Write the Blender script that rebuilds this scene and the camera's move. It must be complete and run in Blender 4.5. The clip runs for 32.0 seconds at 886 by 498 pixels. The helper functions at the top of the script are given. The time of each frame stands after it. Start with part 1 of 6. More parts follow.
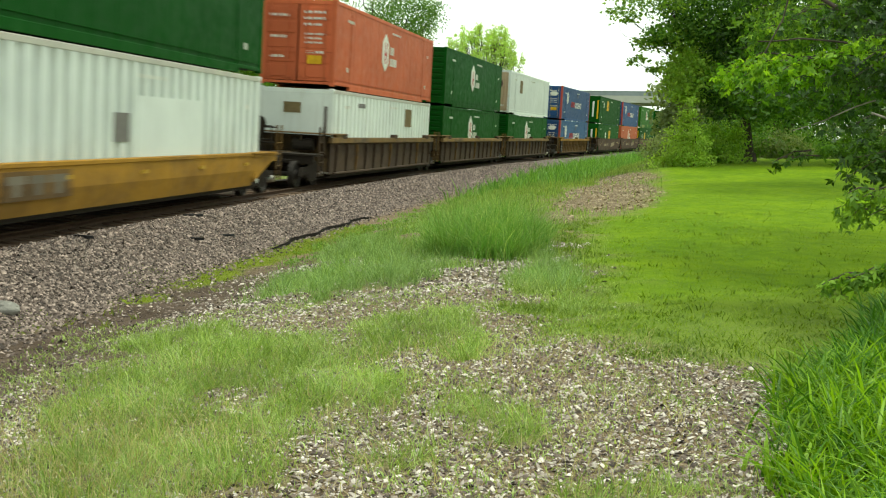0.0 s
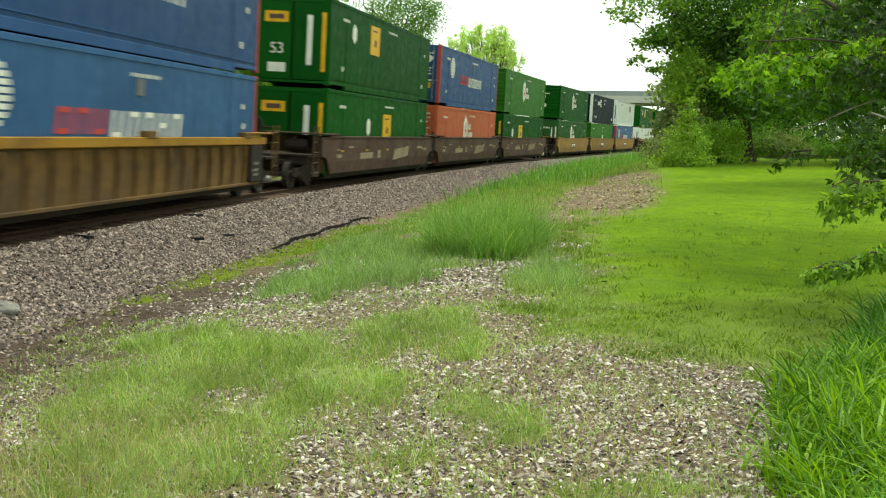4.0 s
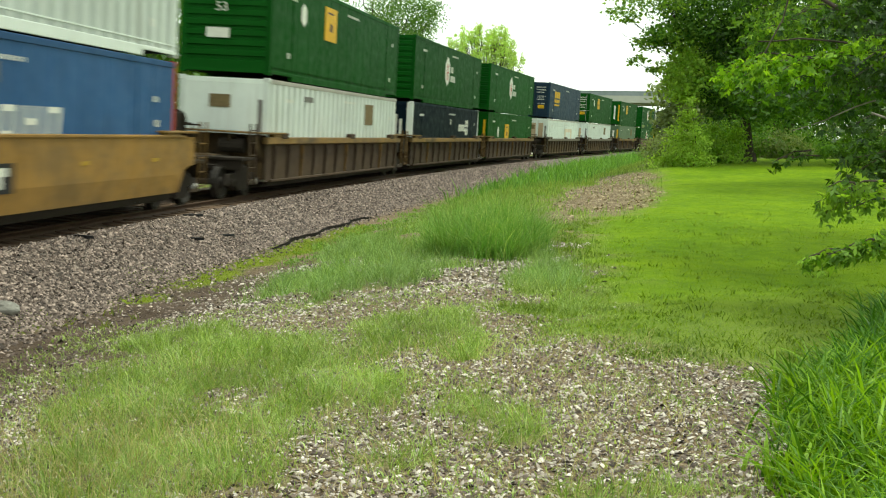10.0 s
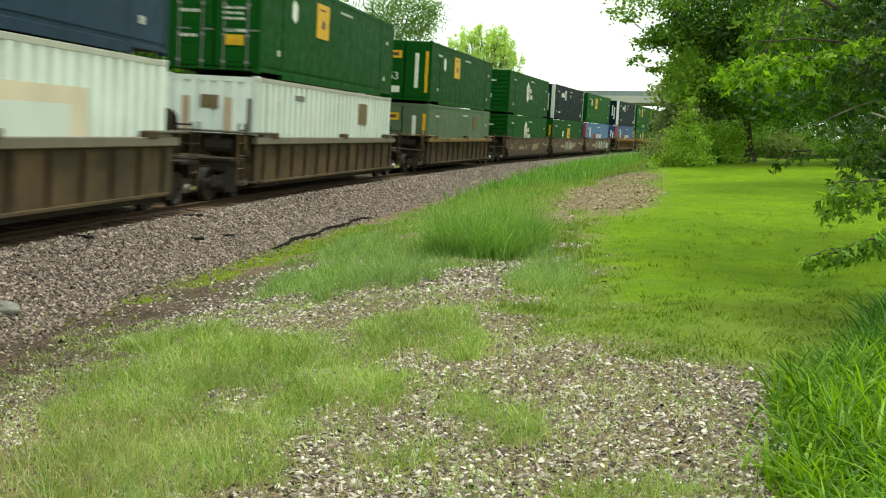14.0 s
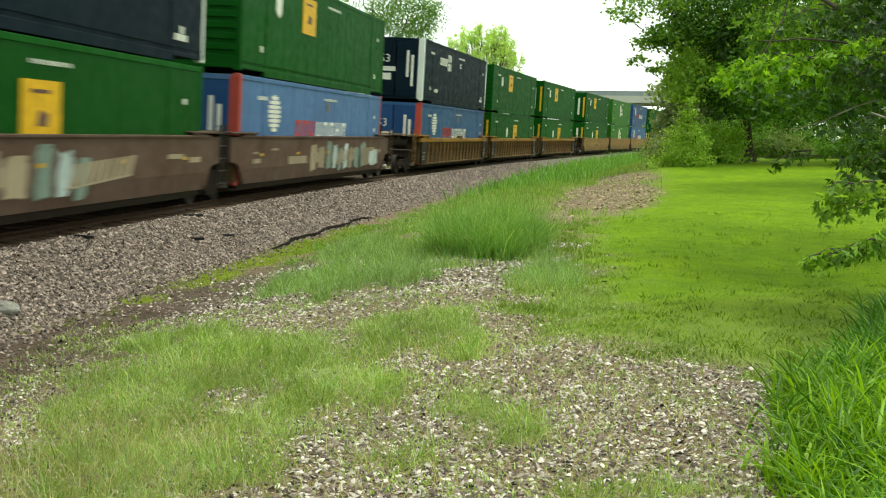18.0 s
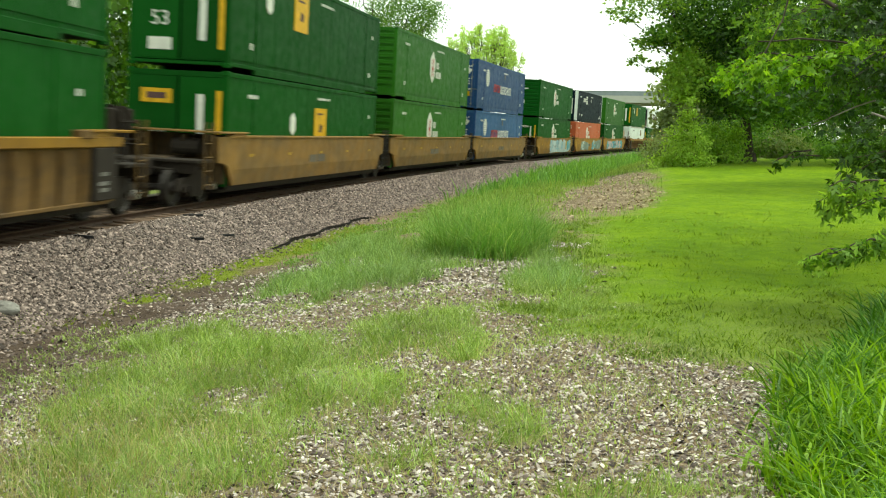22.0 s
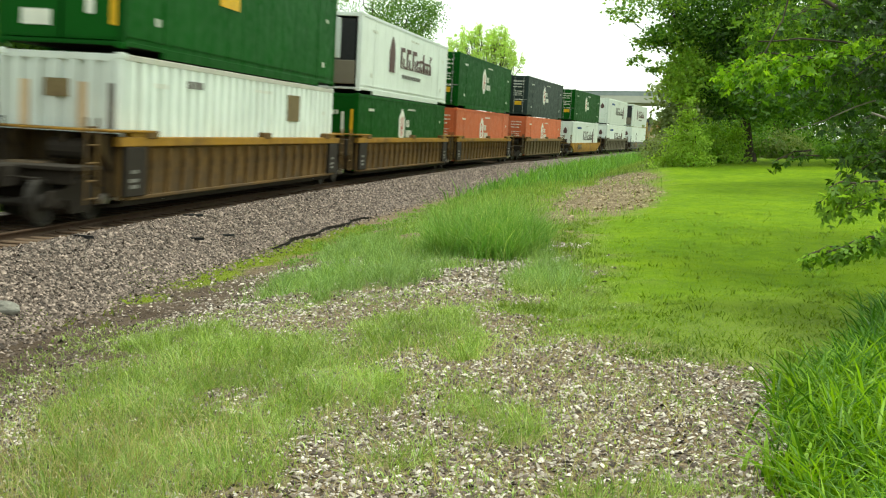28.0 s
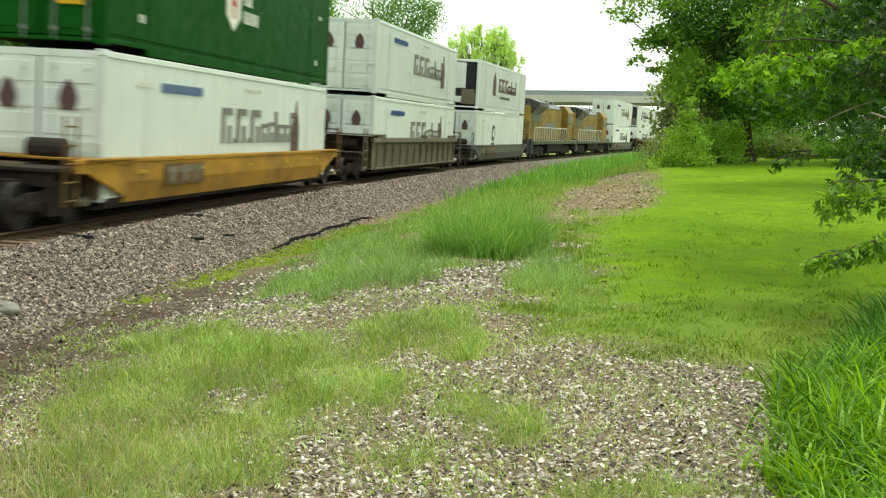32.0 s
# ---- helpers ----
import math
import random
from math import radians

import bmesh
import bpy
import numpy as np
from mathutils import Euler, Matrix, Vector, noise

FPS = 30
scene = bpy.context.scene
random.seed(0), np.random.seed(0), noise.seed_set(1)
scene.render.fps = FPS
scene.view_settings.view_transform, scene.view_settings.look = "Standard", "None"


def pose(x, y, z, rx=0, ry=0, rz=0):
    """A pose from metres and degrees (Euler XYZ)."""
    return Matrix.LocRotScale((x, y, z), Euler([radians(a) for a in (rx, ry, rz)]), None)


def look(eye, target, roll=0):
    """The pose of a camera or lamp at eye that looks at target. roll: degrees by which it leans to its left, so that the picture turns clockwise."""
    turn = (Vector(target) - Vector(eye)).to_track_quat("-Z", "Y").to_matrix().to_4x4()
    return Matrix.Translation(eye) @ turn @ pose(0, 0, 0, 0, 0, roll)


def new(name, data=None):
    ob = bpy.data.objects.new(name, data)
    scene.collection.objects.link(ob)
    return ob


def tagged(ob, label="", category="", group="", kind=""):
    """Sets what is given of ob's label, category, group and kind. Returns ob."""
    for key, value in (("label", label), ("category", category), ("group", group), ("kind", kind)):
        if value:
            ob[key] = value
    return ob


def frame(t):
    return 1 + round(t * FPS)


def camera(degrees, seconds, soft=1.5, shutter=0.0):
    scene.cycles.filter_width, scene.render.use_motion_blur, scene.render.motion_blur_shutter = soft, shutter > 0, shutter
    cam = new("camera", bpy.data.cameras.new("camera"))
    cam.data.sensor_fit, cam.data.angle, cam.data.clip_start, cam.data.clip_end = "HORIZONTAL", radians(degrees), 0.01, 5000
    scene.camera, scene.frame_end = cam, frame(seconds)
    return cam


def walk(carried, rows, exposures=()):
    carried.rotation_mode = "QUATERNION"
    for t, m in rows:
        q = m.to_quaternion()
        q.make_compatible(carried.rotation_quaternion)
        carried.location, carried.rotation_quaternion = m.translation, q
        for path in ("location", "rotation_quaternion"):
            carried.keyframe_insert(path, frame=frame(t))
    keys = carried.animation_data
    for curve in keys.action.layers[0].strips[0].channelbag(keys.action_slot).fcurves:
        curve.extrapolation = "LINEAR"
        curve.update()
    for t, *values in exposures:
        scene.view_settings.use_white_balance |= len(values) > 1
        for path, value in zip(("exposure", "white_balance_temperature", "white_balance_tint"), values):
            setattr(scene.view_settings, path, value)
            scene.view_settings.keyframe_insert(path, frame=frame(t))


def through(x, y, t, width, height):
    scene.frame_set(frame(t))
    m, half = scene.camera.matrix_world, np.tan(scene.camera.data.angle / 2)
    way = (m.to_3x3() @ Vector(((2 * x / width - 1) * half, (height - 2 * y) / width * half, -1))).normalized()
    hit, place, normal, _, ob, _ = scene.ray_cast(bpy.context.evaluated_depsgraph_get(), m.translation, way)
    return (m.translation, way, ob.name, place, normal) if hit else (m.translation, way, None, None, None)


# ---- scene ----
cam = camera(42.52, 32.0, soft=1.1, shutter=0.5)
EYE = Vector((0.0, 0.0, 1.66))
TILT = radians(5.64)
VIEW = look(EYE, EYE + Vector((0.0, math.cos(TILT), -math.sin(TILT))), 0.6)
walk(cam, [(0.0, VIEW), (32.0, VIEW)], [(0.0, 0.04, 6500, -8), (3.0, 0.09, 6500, -8), (14.0, 0.10, 6500, -8), (20.0, 0.19, 6500, -8), (32.0, 0.23, 6500, -8)])

# ---- sky and sun: bright overcast afternoon ----
world = bpy.data.worlds.new("overcast_sky")
scene.world = world
world.use_nodes = True
wn, wl = world.node_tree.nodes, world.node_tree.links
wn.clear()
sky = wn.new("ShaderNodeTexSky")
sky.sky_type, sky.sun_disc = "NISHITA", False
sky.sun_elevation, sky.sun_rotation = radians(70), radians(62)
sky.air_density, sky.dust_density, sky.ozone_density = 1.0, 3.0, 1.0
veil = wn.new("ShaderNodeMix")
veil.data_type = "RGBA"
veil.inputs[0].default_value = 0.8
veil.inputs[7].default_value = (12.8, 12.8, 12.2, 1)
back = wn.new("ShaderNodeBackground")
back.inputs[1].default_value = 0.12
wout = wn.new("ShaderNodeOutputWorld")
wl.new(sky.outputs[0], veil.inputs[6])
wl.new(veil.outputs[2], back.inputs[0])
wl.new(back.outputs[0], wout.inputs[0])

sun_data = bpy.data.lights.new("sun", "SUN")
sun_data.energy, sun_data.angle, sun_data.color = 2.6, radians(12), (1.0, 0.95, 0.84)
sun = new("sun", sun_data)
SUN_AZ, SUN_EL = radians(62), radians(70)
sun_from = Vector((math.sin(SUN_AZ) * math.cos(SUN_EL), math.cos(SUN_AZ) * math.cos(SUN_EL), math.sin(SUN_EL)))
sun.matrix_world = look(sun_from * 100, (0, 0, 0))

# ---- the railway line: one curve, by its length s from abreast of the camera ----
TH0, K0, C0, D0 = 0.0735, 0.002917, -2.015e-5, 9.793
CANT = 0.0463
SPEED = 21.458
S_MIN, S_STEP = -900.0, 0.5
LINE_S = np.arange(S_MIN, 1300.0, S_STEP)
curv = np.where(LINE_S < -25, np.where(LINE_S < -120, 0, K0 - 25 * C0), np.where(LINE_S < 144.8, K0 + C0 * LINE_S, 0))
I0 = int(-S_MIN / S_STEP)
LINE_T = np.cumsum(curv) * S_STEP
LINE_T += TH0 - LINE_T[I0]
LINE_X = np.cumsum(np.sin(LINE_T)) * S_STEP
LINE_X += -D0 * math.cos(TH0) - LINE_X[I0]
LINE_Y = np.cumsum(np.cos(LINE_T)) * S_STEP
LINE_Y += D0 * math.sin(TH0) - LINE_Y[I0]


def on_line(s):
    return np.interp(s, LINE_S, LINE_X), np.interp(s, LINE_S, LINE_Y), np.interp(s, LINE_S, LINE_T)


def beside(s, lat, z):
    """World points at length s, lat metres to the camera's side, z over the rails, with the cant of the curve."""
    x, y, th = on_line(s)
    l = lat * math.cos(CANT) + z * math.sin(CANT)
    return x + l * np.cos(th), y - l * np.sin(th), z * math.cos(CANT) - lat * math.sin(CANT)


def rail_pose(s, half=7.5):
    """The pose of a vehicle whose middle is at s and whose trucks are half metres from it."""
    xa, ya, _ = on_line(s - half)
    xb, yb, _ = on_line(s + half)
    th = math.atan2(xb - xa, yb - ya)
    return Matrix.Translation(((xa + xb) / 2, (ya + yb) / 2, 0)) @ Matrix.Rotation(-th, 4, "Z") @ Matrix.Rotation(CANT, 4, "Y")


def lateral(x, y):
    x, y = np.atleast_1d(np.asarray(x, float)), np.atleast_1d(np.asarray(y, float))
    near = np.where((LINE_S > -300) & (LINE_S < 500))[0][::4]
    j = np.empty(len(x), int)
    for a in range(0, len(x), 4000):
        b = slice(a, a + 4000)
        j[b] = near[np.argmin((x[b, None] - LINE_X[near]) ** 2 + (y[b, None] - LINE_Y[near]) ** 2, 1)]
    th = LINE_T[j]
    return (x - LINE_X[j]) * np.cos(th) - (y - LINE_Y[j]) * np.sin(th)


def smooth(a, b, v):
    t = np.clip((v - a) / (b - a), 0, 1)
    return t * t * (3 - 2 * t)


def relief(x, y):
    return 0.018 * (np.sin(1.7 * x + 0.6 * y) + np.sin(2.9 * y - 1.1 * x + 1.3) * 0.7 + np.sin(5.1 * x + 3.7 * y) * 0.35)


BED_LAT = [-3.6, -1.85, -1.4, 0.0, 1.15, 1.32, 1.45, 1.85, 3.3]
BED_Z = [-0.8, 0.0, 0.0, -0.12, -0.18, -0.16, -0.11, -0.12, -0.78]


def ground_z(x, y, bed=False):
    x, y = np.atleast_1d(np.asarray(x, float)), np.atleast_1d(np.asarray(y, float))
    l = lateral(x, y)
    z = np.interp(l, [-60, -12, -6, -4, 3.4, 4.6, 6.5, 8.5, 12, 40], [-0.2, -0.3, -0.6, -0.78, -0.78, -0.75, -0.4, -0.17, -0.1, -0.1])
    z = z + 0.024 * np.clip(y - 15, 0, 37) * smooth(8.5, 13, l) * (1 - smooth(52, 80, y) * 0.8)
    z = z + relief(x, y) * smooth(3.6, 5.0, np.abs(l)) * (1 - smooth(60, 120, np.hypot(x, y)))
    if bed:
        z = np.maximum(z, np.interp(l, BED_LAT, BED_Z, left=-9, right=-9))
    return z


# ---- materials ----
def nodes_of(name):
    m = bpy.data.materials.new(name)
    m.use_nodes = True
    nt = m.node_tree
    return m, nt, nt.nodes["Principled BSDF"]


def ramp(nt, src, stops):
    r = nt.nodes.new("ShaderNodeValToRGB")
    e = r.color_ramp.elements
    while len(e) < len(stops):
        e.new(0.5)
    for q, (at, c) in zip(e, stops):
        q.position = at
        q.color = (*c, 1) if len(c) == 3 else c
    nt.links.new(src, r.inputs[0])
    return r.outputs[0]


def grain(nt, scale, detail=6.0, stretch=None, rough=0.6, space="Object"):
    tc = nt.nodes.new("ShaderNodeTexCoord")
    n = nt.nodes.new("ShaderNodeTexNoise")
    n.inputs["Scale"].default_value, n.inputs["Detail"].default_value = scale, detail
    n.inputs["Roughness"].default_value = rough
    src = tc.outputs[space]
    if stretch:
        mp = nt.nodes.new("ShaderNodeMapping")
        mp.inputs["Scale"].default_value = stretch
        nt.links.new(src, mp.inputs[0])
        src = mp.outputs[0]
    nt.links.new(src, n.inputs["Vector"])
    return n.outputs["Fac"]


def blend(nt, fac, a, b, kind="MIX"):
    m = nt.nodes.new("ShaderNodeMix")
    m.data_type, m.blend_type = "RGBA", kind
    for v, i in ((fac, 0), (a, 6), (b, 7)):
        if isinstance(v, (int, float)):
            m.inputs[i].default_value = v
        elif isinstance(v, tuple):
            m.inputs[i].default_value = (*v, 1)
        else:
            nt.links.new(v, m.inputs[i])
    return m.outputs[2]


def bumped(nt, bsdf, height, strength=0.3, distance=0.01):
    b = nt.nodes.new("ShaderNodeBump")
    b.inputs["Strength"].default_value, b.inputs["Distance"].default_value = strength, distance
    nt.links.new(height, b.inputs["Height"])
    nt.links.new(b.outputs[0], bsdf.inputs["Normal"])


def paint(name, rgb, rough=0.45, dirt=(0.06, 0.045, 0.03), worn=0.5, vary=0.12, spec=0.14, grime=0.0):
    """Weathered paint on steel: faded patches, rain streaks and rust or road grime."""
    m, nt, bs = nodes_of(name)
    info = nt.nodes.new("ShaderNodeObjectInfo")
    big = grain(nt, 0.7, 4)
    fade = ramp(nt, big, [(0.3, tuple(c * (1 - vary) for c in rgb)), (0.7, tuple(min(0.9, c * (1 + vary) + 0.004) for c in rgb))])
    tone = ramp(nt, info.outputs["Random"], [(0.0, (0.8, 0.8, 0.8)), (1.0, (1.12, 1.12, 1.12))])
    base = blend(nt, 1.0, fade, tone, "MULTIPLY")
    streak = ramp(nt, grain(nt, 1.0, 5, (7, 7, 0.35)), [(0.56, (0, 0, 0)), (0.78, (1, 1, 1))])
    spots = ramp(nt, grain(nt, 9.0, 8), [(0.7, (0, 0, 0)), (0.8, (1, 1, 1))])
    both = blend(nt, 0.35, streak, spots, "ADD")
    amount = nt.nodes.new("ShaderNodeMath")
    amount.operation = "MULTIPLY"
    amount.inputs[1].default_value = worn
    nt.links.new(both, amount.inputs[0])
    skin = blend(nt, amount.outputs[0], base, dirt)
    if grime:
        smear = ramp(nt, grain(nt, 0.55, 7, (1, 1, 2.2), 0.7), [(0.42, (0, 0, 0)), (0.62, (grime,) * 3)])
        skin = blend(nt, smear, skin, dirt)
    nt.links.new(skin, bs.inputs["Base Color"])
    bs.inputs["Specular IOR Level"].default_value = spec
    rr = ramp(nt, grain(nt, 3.0, 5), [(0.3, (rough - 0.1,) * 3), (0.7, (rough + 0.2,) * 3)])
    nt.links.new(rr, bs.inputs["Roughness"])
    bumped(nt, bs, grain(nt, 14, 3), 0.12, 0.01)
    return m


def plain(name, rgb, rough=0.6, metal=0.0, vary=0.2, scale=6.0, spec=0.2):
    m, nt, bs = nodes_of(name)
    c = ramp(nt, grain(nt, scale, 6), [(0.3, tuple(v * (1 - vary) for v in rgb)), (0.7, tuple(v * (1 + vary) for v in rgb))])
    nt.links.new(c, bs.inputs["Base Color"])
    bs.inputs["Roughness"].default_value, bs.inputs["Metallic"].default_value = rough, metal
    bs.inputs["Specular IOR Level"].default_value = spec
    bumped(nt, bs, grain(nt, scale * 4, 4), 0.2, 0.005)
    return m


def foliage(name, dark, light, through=0.35, rough=0.5):
    """Leaves: each island its own green, light passing through."""
    m, nt, bs = nodes_of(name)
    geo = nt.nodes.new("ShaderNodeNewGeometry")
    c = ramp(nt, geo.outputs["Random Per Island"], [(0.0, dark), (0.55, tuple((a + b) / 2 for a, b in zip(dark, light))), (1.0, light)])
    c = blend(nt, 1.0, c, ramp(nt, grain(nt, 0.8, 3), [(0.3, (0.75, 0.75, 0.75)), (0.7, (1.2, 1.2, 1.2))]), "MULTIPLY")
    nt.links.new(c, bs.inputs["Base Color"])
    bs.inputs["Roughness"].default_value = rough
    bs.inputs["Specular IOR Level"].default_value = 0.3
    tr = nt.nodes.new("ShaderNodeBsdfTranslucent")
    warm = blend(nt, 1.0, c, (1.25, 1.25, 0.5), "MULTIPLY")
    nt.links.new(warm, tr.inputs[0])
    mix = nt.nodes.new("ShaderNodeMixShader")
    mix.inputs[0].default_value = through
    out = nt.nodes["Material Output"]
    nt.links.new(bs.outputs[0], mix.inputs[1])
    nt.links.new(tr.outputs[0], mix.inputs[2])
    nt.links.new(mix.outputs[0], out.inputs[0])
    return m


M_GREEN = paint("green_paint", (0.006, 0.069, 0.005), 0.5, (0.012, 0.042, 0.01), 0.18, 0.1, 0.06)
M_LIME = paint("light_green_paint", (0.03, 0.128, 0.009), 0.45, (0.04, 0.08, 0.02), 0.16, 0.1, 0.08)
M_DKGREEN = paint("dark_green_paint", (0.026, 0.098, 0.022), 0.5, (0.04, 0.05, 0.03), 0.35)
M_SAGE = paint("grey_green_paint", (0.10, 0.15, 0.09), 0.55, (0.07, 0.08, 0.05), 0.3)
M_ORANGE = paint("orange_paint", (0.50, 0.12, 0.05), 0.5, (0.24, 0.075, 0.04), 0.25, 0.12)
M_WHITE = paint("white_paint", (0.69, 0.735, 0.70), 0.45, (0.26, 0.22, 0.15), 0.4, 0.08)
M_SNOW = paint("clean_white_paint", (0.66, 0.70, 0.67), 0.4, (0.3, 0.28, 0.22), 0.2, 0.06)
M_NAVY = paint("navy_paint", (0.003, 0.0105, 0.0195), 0.5, (0.007, 0.013, 0.02), 0.2, 0.12, 0.05)
M_BLUE = paint("blue_paint", (0.021, 0.066, 0.195), 0.45, (0.03, 0.05, 0.10), 0.25)
M_PALEBLUE = paint("faded_blue_paint", (0.07, 0.14, 0.29), 0.5, (0.06, 0.07, 0.09), 0.25)
M_MIDBLUE = paint("mid_blue_paint", (0.032, 0.09, 0.215), 0.5, (0.04, 0.07, 0.11), 0.25, 0.15)
M_SLATE = paint("slate_paint", (0.021, 0.034, 0.032), 0.5, (0.025, 0.034, 0.034), 0.2, 0.12, 0.15)
M_STEELBLUE = paint("dark_blue_paint", (0.017, 0.037, 0.068), 0.5, (0.03, 0.04, 0.05), 0.25, 0.15, 0.1)
M_REDPOST = paint("red_post_paint", (0.36, 0.06, 0.045), 0.5, (0.2, 0.06, 0.04), 0.3)
M_CREAM = paint("rusty_cream_paint", (0.55, 0.42, 0.28), 0.6, (0.25, 0.11, 0.05), 0.8)
M_YCAR = paint("ochre_car_paint", (0.33, 0.175, 0.022), 0.65, (0.10, 0.06, 0.028), 0.8, 0.15, 0.14, 0.5)
M_TCAR = paint("tan_car_paint", (0.275, 0.155, 0.042), 0.6, (0.12, 0.085, 0.045), 0.7, 0.2, 0.14, 0.6)
M_BCAR = paint("brown_car_paint", (0.072, 0.041, 0.028), 0.7, (0.13, 0.095, 0.075), 0.6, 0.2, 0.14, 0.4)
M_DCAR = paint("dark_car_paint", (0.05, 0.034, 0.024), 0.75, (0.10, 0.068, 0.04), 0.6, 0.2, 0.14, 0.5)
M_GCAR = paint("grey_sill_paint", (0.15, 0.13, 0.10), 0.7, (0.09, 0.065, 0.04), 0.6)
M_DUSTY = paint("dusty_ochre_paint", (0.25, 0.155, 0.055), 0.7, (0.09, 0.07, 0.05), 0.8, 0.15, 0.14, 0.8)
M_RUSTCAR = paint("rusty_ochre_paint", (0.165, 0.095, 0.03), 0.75, (0.055, 0.04, 0.028), 1.0, 0.2, 0.14, 0.7)
M_GRIMECAR = paint("grimy_brown_car_paint", (0.046, 0.034, 0.023), 0.75, (0.24, 0.145, 0.05), 0.9, 0.3, 0.14, 0.22)
M_OLIVECAR = paint("olive_grey_car_paint", (0.15, 0.13, 0.09), 0.7, (0.06, 0.05, 0.035), 0.7, 0.15, 0.14, 0.4)
M_DRABCAR = paint("drab_ochre_car_paint", (0.125, 0.088, 0.04), 0.75, (0.05, 0.038, 0.026), 0.9, 0.2, 0.14, 0.5)
M_FADED = paint("faded_car_lettering", (0.27, 0.22, 0.15), 0.7, (0.10, 0.065, 0.045), 1.0, 0.3)
M_IRON = plain("grimy_iron", (0.026, 0.02, 0.015), 0.85, 0.0)
M_WHEEL = plain("wheel_steel", (0.035, 0.03, 0.026), 0.55, 0.3)
M_SHINE = plain("worn_bright_steel", (0.5, 0.48, 0.45), 0.35, 0.9)
M_MARK = plain("white_lettering", (0.68, 0.68, 0.62), 0.6, 0, 0.12, 3)
M_MARKRED = plain("red_lettering", (0.42, 0.055, 0.05), 0.6)
M_MARKYEL = plain("yellow_sticker", (0.62, 0.36, 0.015), 0.5)
M_MARKBLK = plain("black_lettering", (0.02, 0.02, 0.022), 0.6)
M_MARKGREY = plain("grey_lettering", (0.17, 0.16, 0.15), 0.6)
M_MARKMAR = plain("maroon_emblem", (0.10, 0.055, 0.055), 0.6)
M_MARKBLU = plain("blue_lettering", (0.06, 0.10, 0.26), 0.6)
M_TEAL = plain("teal_spray_paint", (0.07, 0.28, 0.34), 0.6, 0, 0.45, 1.6)
M_SKY = plain("sky_blue_spray_paint", (0.22, 0.36, 0.40), 0.6, 0, 0.4, 1.4)
M_MOULD = plain("grey_green_spray_paint", (0.16, 0.21, 0.18), 0.6, 0, 0.5, 1.3)
M_PALE = plain("pale_spray_paint", (0.38, 0.44, 0.43), 0.6, 0, 0.35, 1.3)
M_PINK = plain("mauve_spray_paint", (0.48, 0.36, 0.35), 0.6, 0, 0.3, 1.6)
M_RUSTPLATE = plain("rusty_plate", (0.16, 0.12, 0.06), 0.8)
M_LOCO = paint("locomotive_yellow", (0.30, 0.19, 0.04), 0.45, (0.06, 0.05, 0.04), 0.9, 0.12, 0.14, 0.5)
M_LOCOGREY = paint("locomotive_grey", (0.03, 0.03, 0.032), 0.28, (0.02, 0.018, 0.015), 0.4, 0.12, 0.6)
M_GREYCAR = paint("grey_car_paint", (0.12, 0.118, 0.105), 0.6, (0.05, 0.04, 0.03), 0.6)
# near-black colour for the shadow line along the ballast's foot
M_LIPSHADOW = plain("shadow_line_black", (0.014, 0.012, 0.01), 0.95, 0, 0.4, 12, 0.05)
M_BEIGE = paint("faded_beige_paint", (0.58, 0.50, 0.38), 0.6, (0.5, 0.46, 0.4), 0.5)
M_SOILED = paint("soiled_white_paint", (0.42, 0.41, 0.36), 0.6, (0.16, 0.12, 0.08), 0.7)
M_REFL = plain("faded_reflector", (0.42, 0.26, 0.03), 0.6)
M_ROD = plain("galvanised_rod", (0.2, 0.21, 0.2), 0.6)
M_GLASS = plain("dark_window", (0.01, 0.012, 0.014), 0.1)
M_RAIL = plain("rusty_rail", (0.065, 0.038, 0.024), 0.6, 0.3)
M_TIE = plain("weathered_tie", (0.115, 0.075, 0.05), 0.9, 0, 0.45, 3)
M_CONCRETE = plain("bridge_concrete", (0.46, 0.46, 0.42), 0.85, 0, 0.1, 0.3)
# brown ballast, darkened to carry the shade under the train
M_TRAINSHADE = plain("train_shade_ballast", (0.06, 0.042, 0.03), 0.9, 0, 0.5, 14)
M_RAILING = plain("bridge_grey_blue", (0.25, 0.28, 0.30), 0.7, 0, 0.12, 0.6)
M_ROCK = plain("weathered_rock", (0.21, 0.2, 0.18), 0.9, 0, 0.35, 9)
M_BARK = plain("bark", (0.07, 0.056, 0.044), 0.95, 0, 0.4, 5)

# F_BIG, F_MID, F_DARK, F_DEEP paint sun and shade into the maple's leaves.
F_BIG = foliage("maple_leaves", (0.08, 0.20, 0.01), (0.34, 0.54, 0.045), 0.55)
F_DARK = foliage("dark_and_shaded_leaves", (0.02, 0.06, 0.006), (0.10, 0.21, 0.02), 0.45)
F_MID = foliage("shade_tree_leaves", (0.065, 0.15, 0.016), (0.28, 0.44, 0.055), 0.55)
M_DEADWOOD = plain("dead_wood", (0.24, 0.215, 0.18), 0.9, 0, 0.3, 8)
# also on the lawn-edge tree, where its brightness paints the lit clumps
F_LIGHT = foliage("light_green_leaves", (0.20, 0.36, 0.04), (0.40, 0.56, 0.10), 0.5)
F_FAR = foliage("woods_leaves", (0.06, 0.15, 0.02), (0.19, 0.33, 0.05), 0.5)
F_OLIVE = foliage("olive_leaves", (0.14, 0.19, 0.06), (0.27, 0.33, 0.14), 0.4)
F_GRASS = foliage("wild_grass", (0.12, 0.21, 0.03), (0.38, 0.49, 0.13), 0.4)
F_PALEGRASS = foliage("pale_grass", (0.19, 0.30, 0.06), (0.48, 0.59, 0.22), 0.4)
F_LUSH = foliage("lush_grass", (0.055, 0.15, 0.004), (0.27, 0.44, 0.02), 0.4)
